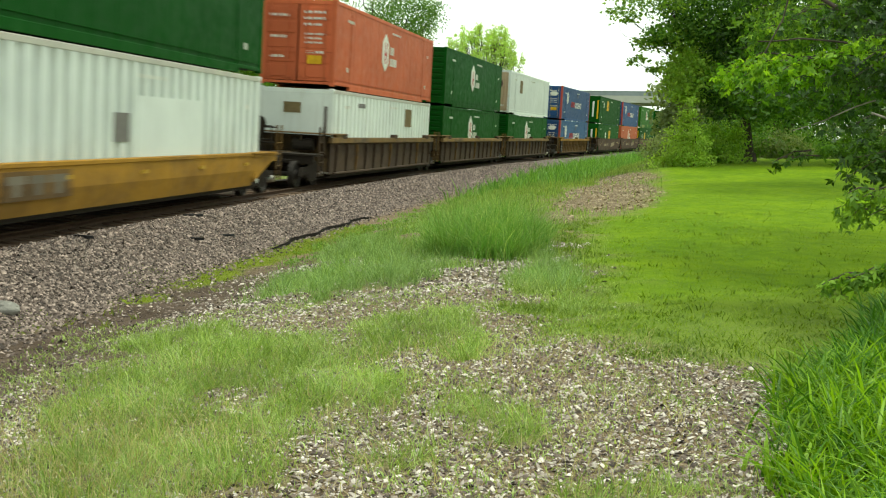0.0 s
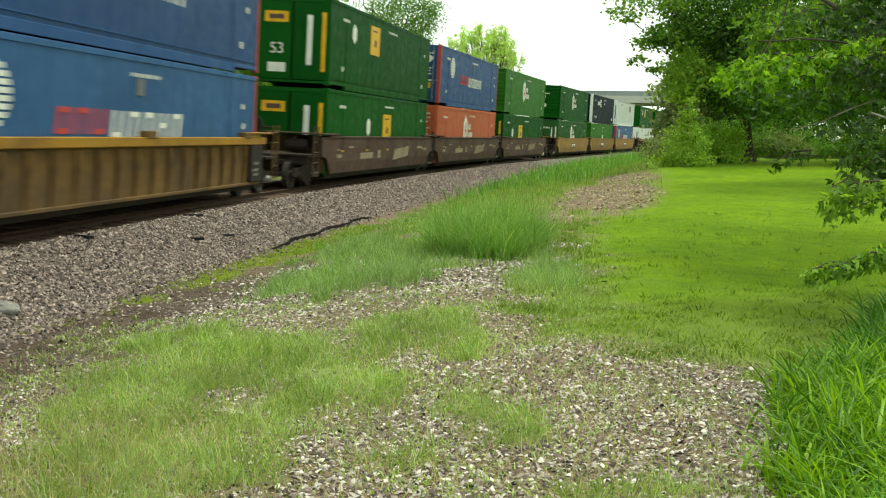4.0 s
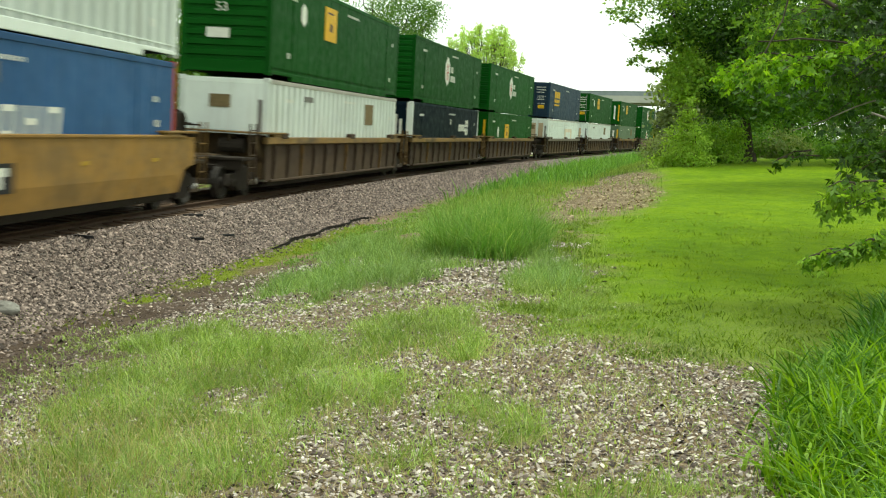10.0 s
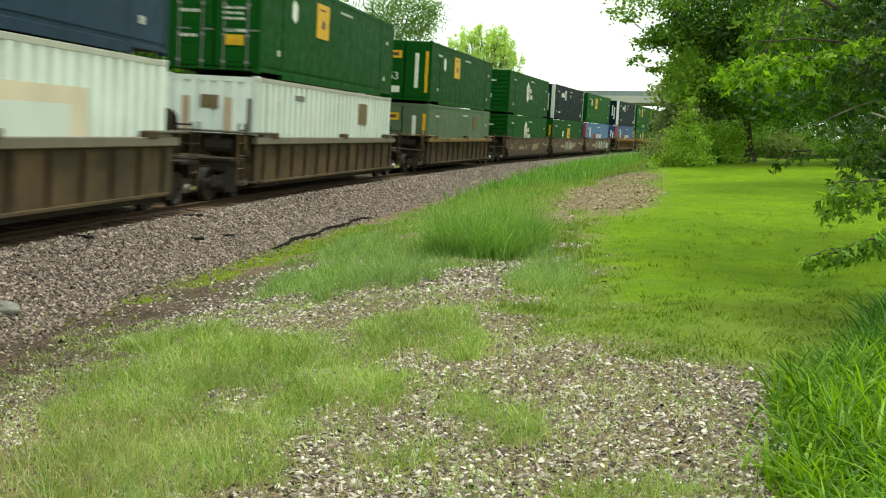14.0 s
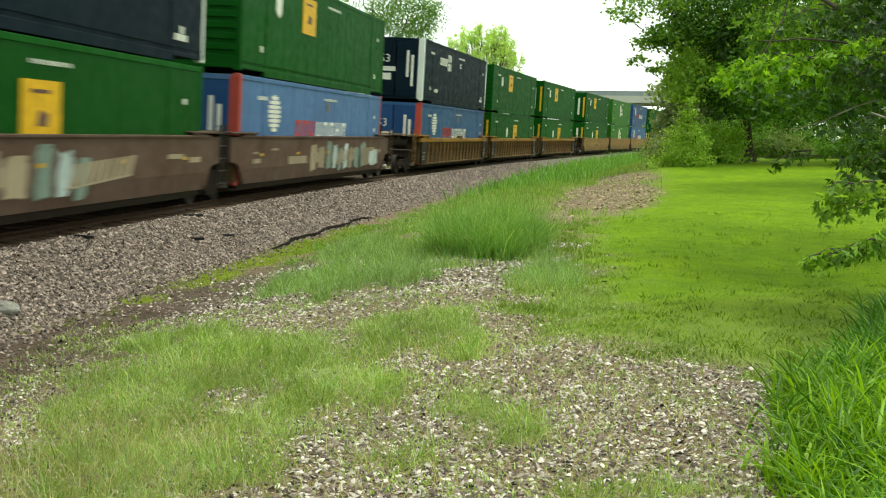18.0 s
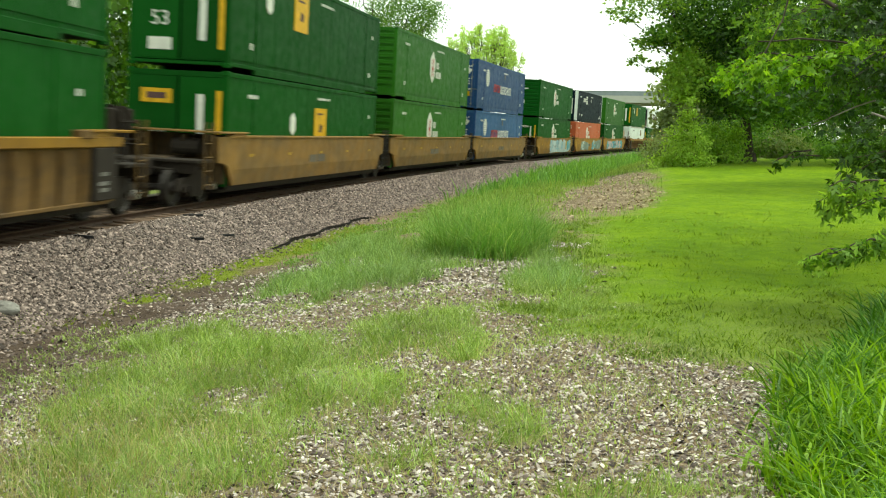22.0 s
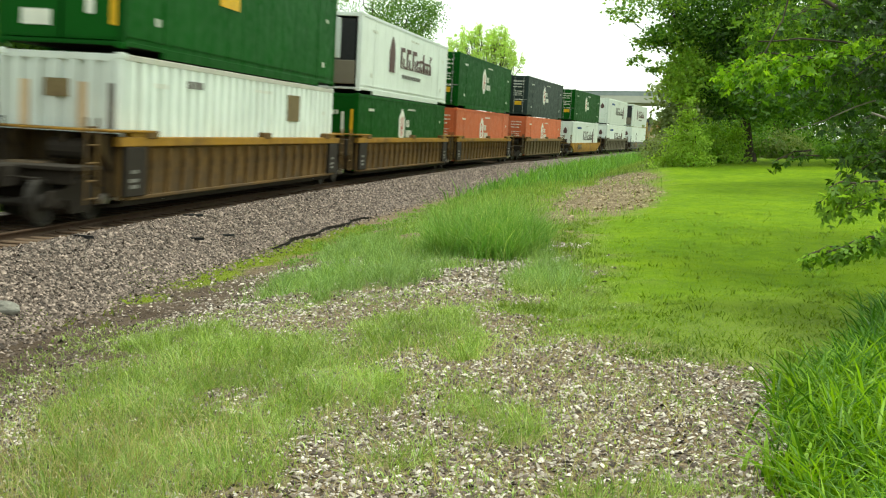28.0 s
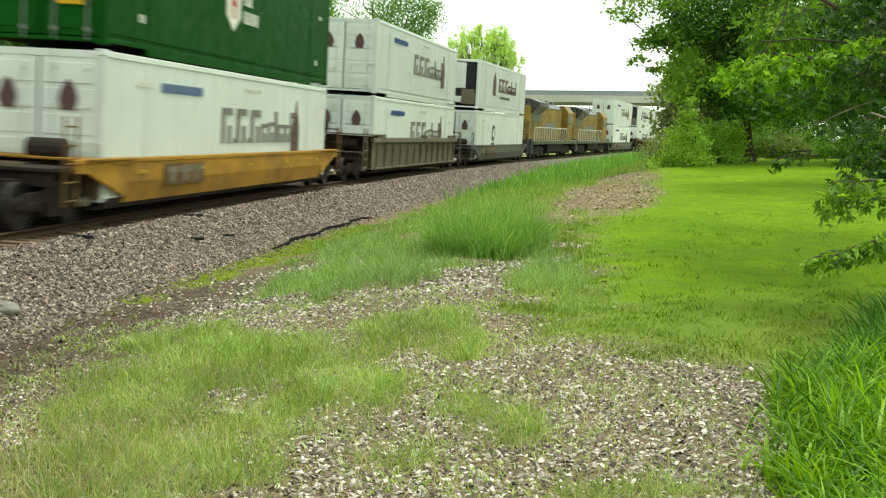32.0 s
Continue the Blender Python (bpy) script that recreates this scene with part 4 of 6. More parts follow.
        part("lettering", shared("nmark2", lambda: end_plate(-.7, .35, 2.12, 2.2, .01)), M_MARK, c)
        part("lettering", SIZE_TEXT, M_MARK, c, "the size number 53", Matrix.Translation((-.3, -HL - .006, 1.75)) @ Matrix.Scale(.7, 4))
    else:
        for x0, x1, z0, z1 in (((.2, .9, .5, .62), (-.9, -.3, .9, 1.0)) if skin is M_SNOW else ((.2, .95, 2.42, 2.5), (.2, .95, 2.22, 2.3), (.2, .8, 2.02, 2.1), (.25, .95, 1.72, 1.78), (.25, .8, 1.58, 1.64), (.25, .9, 1.44, 1.5), (.3, .9, 1.12, 1.2), (-1.0, -.3, 2.3, 2.38), (-.95, -.4, 1.6, 1.68), (-.95, -.45, .95, 1.03))):
            part("lettering", shared("dmark%.2f%.2f" % (x0, z0), lambda: end_row(x0, x1, z0, z1)), M_MARK, c)
        if skin is M_SNOW:
            for x in (-.6, .6):
                part("emblem", shared("demblem", lambda: Geo().prism([(-.13, 1.75), (.13, 1.75), (.19, 1.95), (.13, 2.15), (0, 2.32), (-.13, 2.15), (-.19, 1.95)], 1, -HL - .03, -HL + .02)), M_MARKMAR, c, "maroon emblem", Matrix.Translation((x, 0, 0)))
        else:
            part("sticker", shared("dstick", lambda: end_plate(.35, .85, .78, 1.05, .03)), M_MARKYEL, c)
    return c


def size_text():
    cu = bpy.data.curves.new("size_number", "FONT")
    cu.body, cu.size, cu.extrude = "53", 0.5, 0.004
    ob = bpy.data.objects.new("size_number", cu)
    me = bpy.data.meshes.new_from_object(ob)
    me.transform(Matrix.Rotation(math.pi / 2, 4, "X"))
    bpy.data.objects.remove(ob)
    return me


SIZE_TEXT = size_text()


# ---- well cars ----
def truck(car, y):
    """A two-axle truck with roller bearings at y on the car."""
    t = part("truck", shared("bolster", lambda: Geo().cbox(-1.05, 1.05, -.22, .22, .42, .72, .03)), M_IRON, car, "grimy cast-steel truck", Matrix.Translation((0, y, 0)))
    frame_mesh = shared("truck_side", lambda: Geo().prism([(-1.15, .42), (-1.05, .68), (-.55, .72), (-.35, .86), (.35, .86), (.55, .72), (1.05, .68), (1.15, .42), (.95, .38), (.75, .55), (.45, .5), (.38, .26), (-.38, .26), (-.45, .5), (-.75, .55), (-.95, .38)], 0, -.06, .06))
    for x in (-1.0, 1.0):
        part("side_frame", frame_mesh, M_IRON, t, "", Matrix.Translation((x, 0, 0)))
        for dy in (-.89, .89):
            part("wheel", shared("wheel", wheel_mesh), M_WHEEL, t, "", Matrix.Translation((math.copysign(.76, x), dy, .465)) @ Matrix.Rotation(0 if x > 0 else math.pi, 4, "Z"))
            part("bearing_cap", shared("cap", lambda: Geo().rod((-.09, 0, 0), (.09, 0, 0), .12, .09, 10)), M_SHINE if dy > 0 else M_IRON, t, "", Matrix.Translation((x + math.copysign(.06, x), dy, .465)))
        part("spring_nest", shared("spring", lambda: Geo().rod((0, -.1, .28), (0, -.1, .5), .07).rod((0, .1, .28), (0, .1, .5), .07)), M_IRON, t, "", Matrix.Translation((x, 0, 0)))
    for dy in (-.89, .89):
        part("axle", shared("axle", lambda: Geo().rod((-1.0, 0, 0), (1.0, 0, 0), .08, n=10)), M_WHEEL, t, "", Matrix.Translation((0, dy, .465)))
    return t


def wheel_mesh():
    g = Geo()
    n = 22
    prof = [(.0, .05), (.085, .05), (.085, .13), (.03, .17), (.03, .33), (.07, .36), (.07, .42), (-.065, .425), (-.07, .45), (-.1, .45), (-.1, .05)]
    v = [(x, r * math.cos(2 * math.pi * i / n), r * math.sin(2 * math.pi * i / n)) for i in range(n) for x, r in prof]
    k = len(prof)
    return g.add(v, [(i * k + j, i * k + (j + 1) % k, ((i + 1) % n) * k + (j + 1) % k, ((i + 1) % n) * k + j) for i in range(n) for j in range(k)])


def panel_mesh(style):
    g = Geo()
    if style == "ribbed":
        g.box(1.34, 1.36, -8.35, 8.35, .45, 1.5)
        g.cbox(1.32, 1.43, -8.0, 8.0, .43, .5, .01)
    elif style == "low":
        g.prism([(1.35, .40), (1.43, .80), (1.43, 1.22), (1.36, 1.22), (1.36, .82), (1.305, .40)], 1, -7.3, 7.3)
        for s in (-1, 1):
            g.prism([(s * 7.3, .5), (s * 8.1, .76), (s * 8.9, 1.0), (s * 9.4, 1.02), (s * 9.4, 1.22), (s * 7.3, 1.22)], 0, 1.36, 1.43)
    else:
        sec = [(1.35, .47), (1.40, .47), (1.45, .86), (1.45, 1.66), (1.38, 1.66), (1.38, .88)]
        g.prism(sec, 1, -7.95, 7.95)
        g.box(1.34, 1.37, -8.3, 8.3, 1.0, 1.66)
        for s in (-1, 1):
            g.prism([(s * 7.95, .47), (s * 8.35, .95), (s * 8.6, 1.02), (s * 8.95, 1.05), (s * 8.95, 1.66), (s * 7.95, 1.66)], 0, 1.38, 1.448)
    return g


def chord_mesh(style):
    if style == "ribbed":
        return Geo().cbox(1.31, 1.47, -8.5, 8.5, 1.47, 1.655, .015)
    if style == "low":
        return Geo().cbox(1.32, 1.45, -9.4, 9.4, 1.17, 1.26, .015)
    return Geo().cbox(1.33, 1.475, -8.3, 8.3, 1.64, 1.70, .012)


def rib_mesh():
    g = Geo().prism([(1.35, .48), (1.405, .5), (1.465, 1.12), (1.465, 1.42), (1.35, 1.44)], 1, -.035, .035)
    return g


def deck_mesh(style):
    z = 1.22 if style == "low" else 1.74
    g = Geo()
    for x in (-1, 1):
        g.cbox(x * 1.302, x * 1.50, 7.0, 9.0, z, z + .045, .01)
        g.box(x * 1.31, x * 1.46, 7.1, 8.0, z - .08, z + .005)
    g.cbox(-1.5, 1.5, 8.18, 9.0, z - .002, z + .043, .01)
    return g


def end_frame_mesh(style):
    z = 1.2 if style == "low" else 1.7
    g = Geo().cbox(-1.3, 1.3, 8.15, 8.3, .5, z, .02)
    g.cbox(-.32, .32, 8.3, 9.6, .75, 1.15, .03)
    for x in (-1.2, -.5, .5, 1.2):
        g.prism([(8.3, .95), (8.9, z - .15), (8.9, z - .02), (8.3, z - .02)], 0, x - .03, x + .03)
    return g


def coupler_mesh():
    g = Geo().cbox(-.3, .3, 9.5, 10.6, .72, 1.12, .03)
    g.cbox(-.11, .11, 10.6, 11.3, .82, 1.02, .03)
    g.prism([(-.2, 11.2), (.08, 11.2), (.2, 11.42), (.16, 11.58), (-.02, 11.56), (-.2, 11.4)], 2, .76, 1.08)
    g.rod((.5, 10.4, .95), (-.9, 10.4, .9), .02)
    g.rod((.12, 10.6, .7), (.25, 11.5, .45), .03)
    return g


def ladder_mesh():
    g = Geo()
    for y in (9.35, 9.8):
        g.cbox(1.40, 1.44, y - .025, y + .025, .45, 2.0, .006)
    for i in range(5):
        z = .55 + i * .32
        g.rod((1.43, 9.35, z), (1.43, 9.8, z), .016, n=6)
    return g


def well_car(label, style, skin, sill, front, rear, sprays=(), marks=0):
    """One well unit. front and rear: "c" for a coupler end with its own truck, "a" for an articulated end; the truck of an articulation sits under the unit before it."""
    car = thing("well_car", label, "rail car", "well cars of the train")
    flip = Matrix.Rotation(math.pi, 4, "Z")
    for m in (None, flip):
        part("side_panel", shared("panel_" + style, lambda: panel_mesh(style)), skin, car, "", m)
        part("top_chord", shared("chord_" + style, lambda: chord_mesh(style)), sill, car, "", m)
        part("end_deck", shared("deck_" + style, lambda: deck_mesh(style)), sill if style == "ribbed" else skin, car, "", m)
        part("end_frame", shared("endframe_" + style, lambda: end_frame_mesh(style)), M_GRIMECAR, car, "", m)
    part("well_floor", shared("well_floor", lambda: Geo().box(-1.2, 1.2, -8.1, -4.5, .29, .352).box(-1.2, 1.2, 4.5, 8.1, .29, .352).box(-1.2, 1.2, -.8, .8, .29, .352).box(.9, 1.24, -8, 8, .3, .353).box(-1.24, -.9, -8, 8, .3, .353).box(1.2, 1.3, -8, 8, .36, .5).box(-1.3, -1.2, -8, 8, .36, .5)), M_IRON, car)
    if style == "ribbed":
        n = 19 if skin is M_RUSTCAR else 13
        for i in range(n):
            y = -7.74 + i * 15.48 / (n - 1)
            for m in (Matrix.Translation((0, y, 0)), flip @ Matrix.Translation((0, y, 0))):
                part("rib", shared("rib", rib_mesh), M_RUSTCAR if skin is M_DCAR and i % 4 == 2 else skin, car, "", m)
        for y in (-7.75, 7.75) if skin is M_RUSTCAR else ():
            part("end_panel", shared("rib_end_panel", lambda: Geo().cbox(1.38, 1.468, -.5, .5, .5, 1.47, .02)), M_IRON, car, "grimy black end panel", Matrix.Translation((0, y, 0)))
            for dz, w in ((.95, .22), (.78, .3), (.66, .24)):
                part("lettering", shared("rib_letters%.2f" % dz, lambda: Geo().box(1.46, 1.472, -w, w * .4, dz, dz + .07)), M_MARKGREY, car, "", Matrix.Translation((0, y, 0)))
        for y in (-7.0, 0.6, 6.9):
            part("stake_pocket", shared("pocket", lambda: Geo().cbox(1.3, 1.49, -.28, .28, 1.62, 1.78, .02)), skin, car, "", Matrix.Translation((0, y, 0)))
    else:
        z = .98 if style == "low" else 1.2
        for y in (-6.6, -3.3, 0, 3.3, 6.6):
            part("reflector", shared("refl%.1f" % z, lambda: Geo().box(1.40, 1.458, -.15, .15, z - .035, z + .035)), M_REFL, car, "yellow reflector strip", Matrix.Translation((0, y, 0)))
    z = .86 if style == "low" else 1.0
    if style != "ribbed":
        k = 1 if skin is M_BCAR else 0 if style == "low" or sprays == () and marks < 20 else 2
        if k == 0:
            part("name_plate", shared("nameplate%s" % style, lambda: Geo().box(1.41, 1.456, *((-5.5, -3.2) if style == "low" else (-1.6, .75)), z - .2, z + .26)), M_RUSTCAR if style == "low" else M_MARKBLK, car, "dark name plate")
        for i, g in enumerate(car_marks(k, z, -5.5 if style == "low" else -1.6)):
            part("name_panel", shared("carname%d%s%d" % (k, style, i), lambda: g), (M_MARK if style != "low" else M_GCAR, M_FADED, M_GCAR)[k], car, "pale lettering panel")
        for i, (ya, yb, za, zb) in enumerate(() if skin is not M_BCAR else ((-7.3, -6.7, -.02, .1), (-7.3, -6.9, .22, .28), (5.6, 6.5, .2, .3), (6.9, 7.6, .1, .22), (-5.8, -5.2, .3, .36))):
            part("data_panel", shared("cardata%s%d" % (style, i), lambda: Geo().box(1.41, 1.4585, ya, yb, z + za, z + zb)), M_FADED, car)
    for k, (paint_of, d, w, z0, h) in enumerate(sprays):
        part("graffiti", spray_geo(d, w, z0, h, k), paint_of, car, "spray-painted patch")
    for end, m in ((front, flip), (rear, None)):
        if end == "c":
            part("coupler", shared("coupler", coupler_mesh), M_IRON, car, "", m)
            for z in (1.5, 1.93):
                part("handrail", shared("handrail%.2f" % z, lambda: Geo().rod((.2, 9.75, z), (1.3, 9.75, z), .02, n=6)), M_IRON, car, "", m)
            for x in (.2, .56, .93, 1.3):
                part("rail_post", shared("rail_post%.2f" % x, lambda: Geo().rod((x, 9.75, 1.1), (x, 9.75, 1.95), .02, n=6)), M_IRON, car, "", m)
            part("ladder", shared("ladder_rear", ladder_mesh) if m is None else shared("ladder_front", lambda: mirrored(ladder_mesh())), M_RUSTCAR if skin in (M_YCAR, M_TCAR) else skin, car)
            part("platform", shared("platform", lambda: Geo().cbox(-1.35, 1.35, 9.0, 10.1, 1.05, 1.12, .01).cbox(-1.3, 1.3, 9.9, 10.0, .8, 1.06, .01)), M_IRON, car, "", m)
            part("brake_wheel", shared("brake_wheel", lambda: Geo().rod((.8, 9.4, 2.0), (.8, 9.46, 2.0), .27, n=14).cbox(.65, .95, 9.1, 9.4, 1.7, 2.2, .03).cbox(.72, .88, 9.15, 9.35, 1.1, 1.75, .02)), M_IRON, car, "", m)
            part("air_tank", shared("air_tank", lambda: Geo().rod((-.9, 8.7, 1.4), (-.2, 8.7, 1.4), .2, n=12)), M_IRON, car, "", m)
        else:
            part("joint", shared("joint", lambda: Geo().cbox(-.75, .75, 8.3, 9.62, .55, 1.35, .05).cbox(-1.25, 1.25, 8.6, 9.3, 1.0, 1.6, .04)), M_IRON, car, "dark cast joint", m)
            part("ladder", shared("joint_ladder_r" if m is None else "joint_ladder_f", lambda: joint_ladder(1 if m is None else -1)), M_WHEEL if style != "ribbed" else M_RUSTCAR, car)
    if front == "c":
        truck(car, -9.25)
    truck(car, 9.25 if rear == "c" else 9.65)
    return car


def joint_ladder(s):
    g = Geo()
    for y in (9.08, 9.42):
        g.cbox(1.36, 1.40, s * y - .02, s * y + .02, .5, 1.95, .005)
    for i in range(5):
        g.rod((1.39, s * 9.08, .55 + i * .3), (1.39, s * 9.42, .55 + i * .3), .014, n=6)
    return g


def mirrored(g):
    g.v = [(x, -y, z) for x, y, z in g.v]
    return g


def car_marks(k, z, y0):
    if k == 0:
        return [Geo().prism([(y0 + a + .2, z - .13), (y0 + a + .42, z - .13), (y0 + a + .42, z + .06), (y0 + a + .6, z + .06), (y0 + a + .6, z + .19), (y0 + a, z + .19), (y0 + a, z + .06), (y0 + a + .2, z + .06)], 0, 1.41, 1.459) for a in (.15, .85, 1.55)]
    if k == 1:
        slogan = Geo()
        for i in range(9):
            a = 1.0 + i * .31
            slogan.prism([(a, z - .18 + i * .016), (a + .2, z - .18 + i * .016), (a + .42, z + .2 + i * .014), (a + .22, z + .2 + i * .014)], 0, 1.41, 1.459)
        slogan.prism([(.9, z - .24), (3.7, z - .08), (3.7, z - .04), (.9, z - .2)], 0, 1.41, 1.4585)
        return [slogan,
                Geo().box(1.41, 1.459, -4.2, -2.4, z - .1, z + .12), Geo().box(1.41, 1.459, -1.6, -1.2, z - .1, z + .2)]
    return [Geo().box(1.41, 1.459, -1.3, -.55, z - .08, z + .14), Geo().box(1.41, 1.459, -.4, .45, z - .08, z + .14)]


def spray_geo(d, w, z0, h, k):
    """A patch of spray paint with a wavy edge."""
    rnd = random.Random(k * 7 + int(d * 10))
    n = 18
    pts = []
    for i in range(n):
        a = 2 * math.pi * i / n
        r = 1 + rnd.uniform(-.22, .2)
        pts.append((-HL + d + w / 2 * (1 + r * .95 * math.copysign(abs(math.cos(a)) ** .35, math.cos(a))), z0 + h / 2 * (1 + min(1, r) * .98 * math.copysign(abs(math.sin(a)) ** .35, math.sin(a)))))
    g = Geo()
    g.add([(1.4525 + .0012 * (k % 12), y + .16 * (z - z0), z) for y, z in pts], [tuple(range(n))])
    return g


# ---- locomotives ----
def locomotive(label):
    L = thing("locomotive", label, "locomotive", "locomotives in the train")
    part("underframe", Geo().cbox(-1.5, 1.5, -10.9, 10.9, 1.2, 1.5, .03), M_LOCOGREY, L)
    part("hood", Geo().cbox(-.95, .95, -10.2, 4.6, 1.5, 4.1, .06), M_LOCO, L, "yellow engine hood")
    part("hood_roof", Geo().prism([(-1.0, 4.08), (-.7, 4.45), (.7, 4.45), (1.0, 4.08)], 1, -10.1, 4.6), M_LOCOGREY, L, "grey roof")
    part("radiator", Geo().prism([(-.96, 3.5), (-1.55, 4.1), (-1.55, 4.4), (-.8, 4.62), (.8, 4.62), (1.55, 4.4), (1.55, 4.1), (.96, 3.5)], 1, -9.7, -5.6), M_LOCOGREY, L, "flared grey radiator")
    part("cab", Geo().prism([(-1.5, 1.5), (-1.5, 3.9), (-1.1, 4.45), (1.1, 4.45), (1.5, 3.9), (1.5, 1.5)], 1, 4.9, 7.9), M_LOCO, L, "yellow cab")
    part("nose", Geo().prism([(7.9, 1.5), (7.9, 3.3), (9.2, 2.9), (9.4, 1.5)], 0, -.95, .95), M_LOCO, L)
    for y0, y1 in ((5.2, 6.1), (6.5, 7.4)):
        part("window", Geo().cbox(1.49, 1.512, y0, y1, 2.9, 3.6, .01), M_GLASS, L)
    for y in (-3.0, -.5, 1.8):
        part("exhaust_box", Geo().cbox(-.5, .5, y, y + 1.3, 4.4, 4.72, .05), M_LOCOGREY, L)
    for i in range(9):
        y = -9.4 + i * 1.5
        part("hood_door", Geo().cbox(.95, .965, y, y + 1.35, 1.9, 3.6, .008), M_LOCO, L)
    part("louvre", Geo().box(.95, .972, -9.3, -6.0, 2.9, 3.5), M_LOCOGREY, L)
    part("lettering", Geo().box(.966, .972, -3.4, 2.4, 2.3, 2.9), M_MARKGREY, L)
    part("fuel_tank", Geo().prism([(-1.3, 1.2), (-1.3, .6), (-1.0, .4), (1.0, .4), (1.3, .6), (1.3, 1.2)], 1, -3.4, 3.4), M_IRON, L)
    rail = Geo()
    for i in range(15):
        y = -10.6 + i * 1.08
        rail.rod((1.47, y, 1.5), (1.47, y, 2.5), .025, n=6)
    rail.rod((1.47, -10.6, 2.5), (1.47, 4.6, 2.5), .025, n=6)
    part("handrail", rail, M_MARK, L, "pale handrail")
    part("steps", Geo().prism([(-10.95, .5), (-11.35, .5), (-11.2, 1.6), (-10.8, 1.6)], 0, 1.0, 1.45).prism([(10.8, .5), (11.2, .5), (11.0, 1.6), (10.6, 1.6)], 0, 1.0, 1.45), M_LOCOGREY, L)
    part("coupler", Geo().cbox(-.15, .15, -11.6, -10.8, .75, 1.05, .03).cbox(-.15, .15, 10.8, 11.6, .75, 1.05, .03), M_IRON, L)
    for y in (-6.8, 6.8):
        t = part("truck", Geo().cbox(-1.05, 1.05, -.3, .3, .5, .9, .03), M_IRON, L, "", Matrix.Translation((0, y, 0)))
        for x in (-1.05, 1.05):
            part("side_frame", Geo().prism([(-2.4, .4), (-2.4, .85), (-1, 1.05), (1, 1.05), (2.4, .85), (2.4, .4), (1.9, .35), (1.2, .5), (.5, .35), (-.5, .35), (-1.2, .5), (-1.9, .35)], 0, x - .08, x + .08), M_IRON, t)
        for dy in (-1.8, 0, 1.8):
            for x in (-.76, .76):
                part("wheel", shared("wheel", wheel_mesh), M_WHEEL, t, "", Matrix.Translation((x, dy, .465)) @ Matrix.Rotation(0 if x > 0 else math.pi, 4, "Z"))
    return L


# ---- the train, from its passing head to its far tail ----
G_BADGE = dict(label="green steel container with a white badge", skin=M_GREEN, marks=badge_marks)
G_BADGE_D = dict(label="green steel container with a white badge and barred doors", skin=M_GREEN, marks=badge_marks, front="doors")
G_BADGE_J = dict(label="green container with white badge and yellow-striped front", skin=M_GREEN, marks=badge_marks, front="flatj")
L_BADGE = dict(label="light green steel container with a white badge", skin=M_LIME, marks=badge_marks)
L_PLAIN = dict(label="light green steel container with small white letters", skin=M_LIME, marks=label_marks)
D_BADGE = dict(label="dark green ribbed container with a faded badge", skin=M_DKGREEN, style="ribbed", marks=badge_marks, front="flatj")
G_STICK = dict(label="green steel container with a yellow sticker", skin=M_GREEN, marks=sticker_marks, front="flat")
G_STICK_F = dict(label="green steel container with a yellow sticker", skin=M_GREEN, marks=sticker_marks_ahead, front="flat")
G_STICK_N = dict(label="green container with yellow sticker and ribbed front", skin=M_GREEN, marks=sticker_marks)
G_STICK_D = dict(label="green container with yellow sticker and barred doors", skin=M_GREEN, marks=sticker_marks, front="doors")
O_BADGE = dict(label="orange steel container with a white badge", skin=M_ORANGE, marks=badge_marks, front="doors")
S_BADGE = dict(label="dark slate container with a white badge", skin=M_SLATE, marks=badge_marks, front="doors")
W_RIB = dict(label="dirty white ribbed container with a rusty plate", skin=M_WHITE, style="ribbed", marks=plate_marks, front="vribs")
W_RUST = dict(label="dirty white ribbed container with a rust-stained front", skin=M_WHITE, style="ribbed", marks=beige_marks, front="vribs")
W_FLAT = dict(label="dirty white ribbed container with smooth front and rusty plate", skin=M_WHITE, style="ribbed", marks=plate_marks, front="panel")
W_PATCH = dict(label="white ribbed container with a large blank panel", skin=M_WHITE, style="ribbed", marks=patch_marks, front="vribs")
W_CREAM = dict(label="white smooth container with a rusty cream front", skin=M_SNOW, marks=dark_plate_marks, front="doors", front_skin=M_CREAM)
W_SCRIPT = dict(label="white smooth container with dark name and emblem", skin=M_SNOW, marks=script_marks, front="doors")
W_UNIT = dict(label="white refrigerated container with dark cooling unit", skin=M_SNOW, marks=script_marks_b, front="unit")
W_RING = dict(label="white smooth container with a dark ring mark", skin=M_SNOW, marks=ring_marks, front="doors")
B_DISC = dict(label="blue container with white disc and red posts", skin=M_BLUE, marks=wheel_marks, front="doors", posts=M_REDPOST)
B_DISC_L = dict(label="lighter blue container with white disc and red posts", skin=M_MIDBLUE, marks=wheel_marks, front="doors", posts=M_REDPOST, front_skin=M_BLUE)
B_DISC_P = dict(B_DISC, label="blue container with white disc and blue posts", posts=M_BLUE)
B_DISC_PL = dict(B_DISC_L, label="lighter blue container with disc and blue posts", posts=M_BLUE)
P_DISC = dict(label="faded blue container with white disc and red posts", skin=M_PALEBLUE, marks=wheel_marks, front="flatw", posts=M_REDPOST, front_skin=M_BLUE)
P_DISC_M = dict(P_DISC, label="mid blue container with white disc and red posts", skin=M_MIDBLUE)
N_KEY = dict(label="navy container with white corner posts and key mark", skin=M_NAVY, marks=gear_marks, front="flatw", posts=M_SNOW)
SB_BLOCK = dict(label="dark blue container with a yellow block mark", skin=M_STEELBLUE, marks=chevron_marks, front="doors")
SAGE = dict(label="grey-green container with a rusty plate", skin=M_SAGE, marks=plate_marks, front="flat")

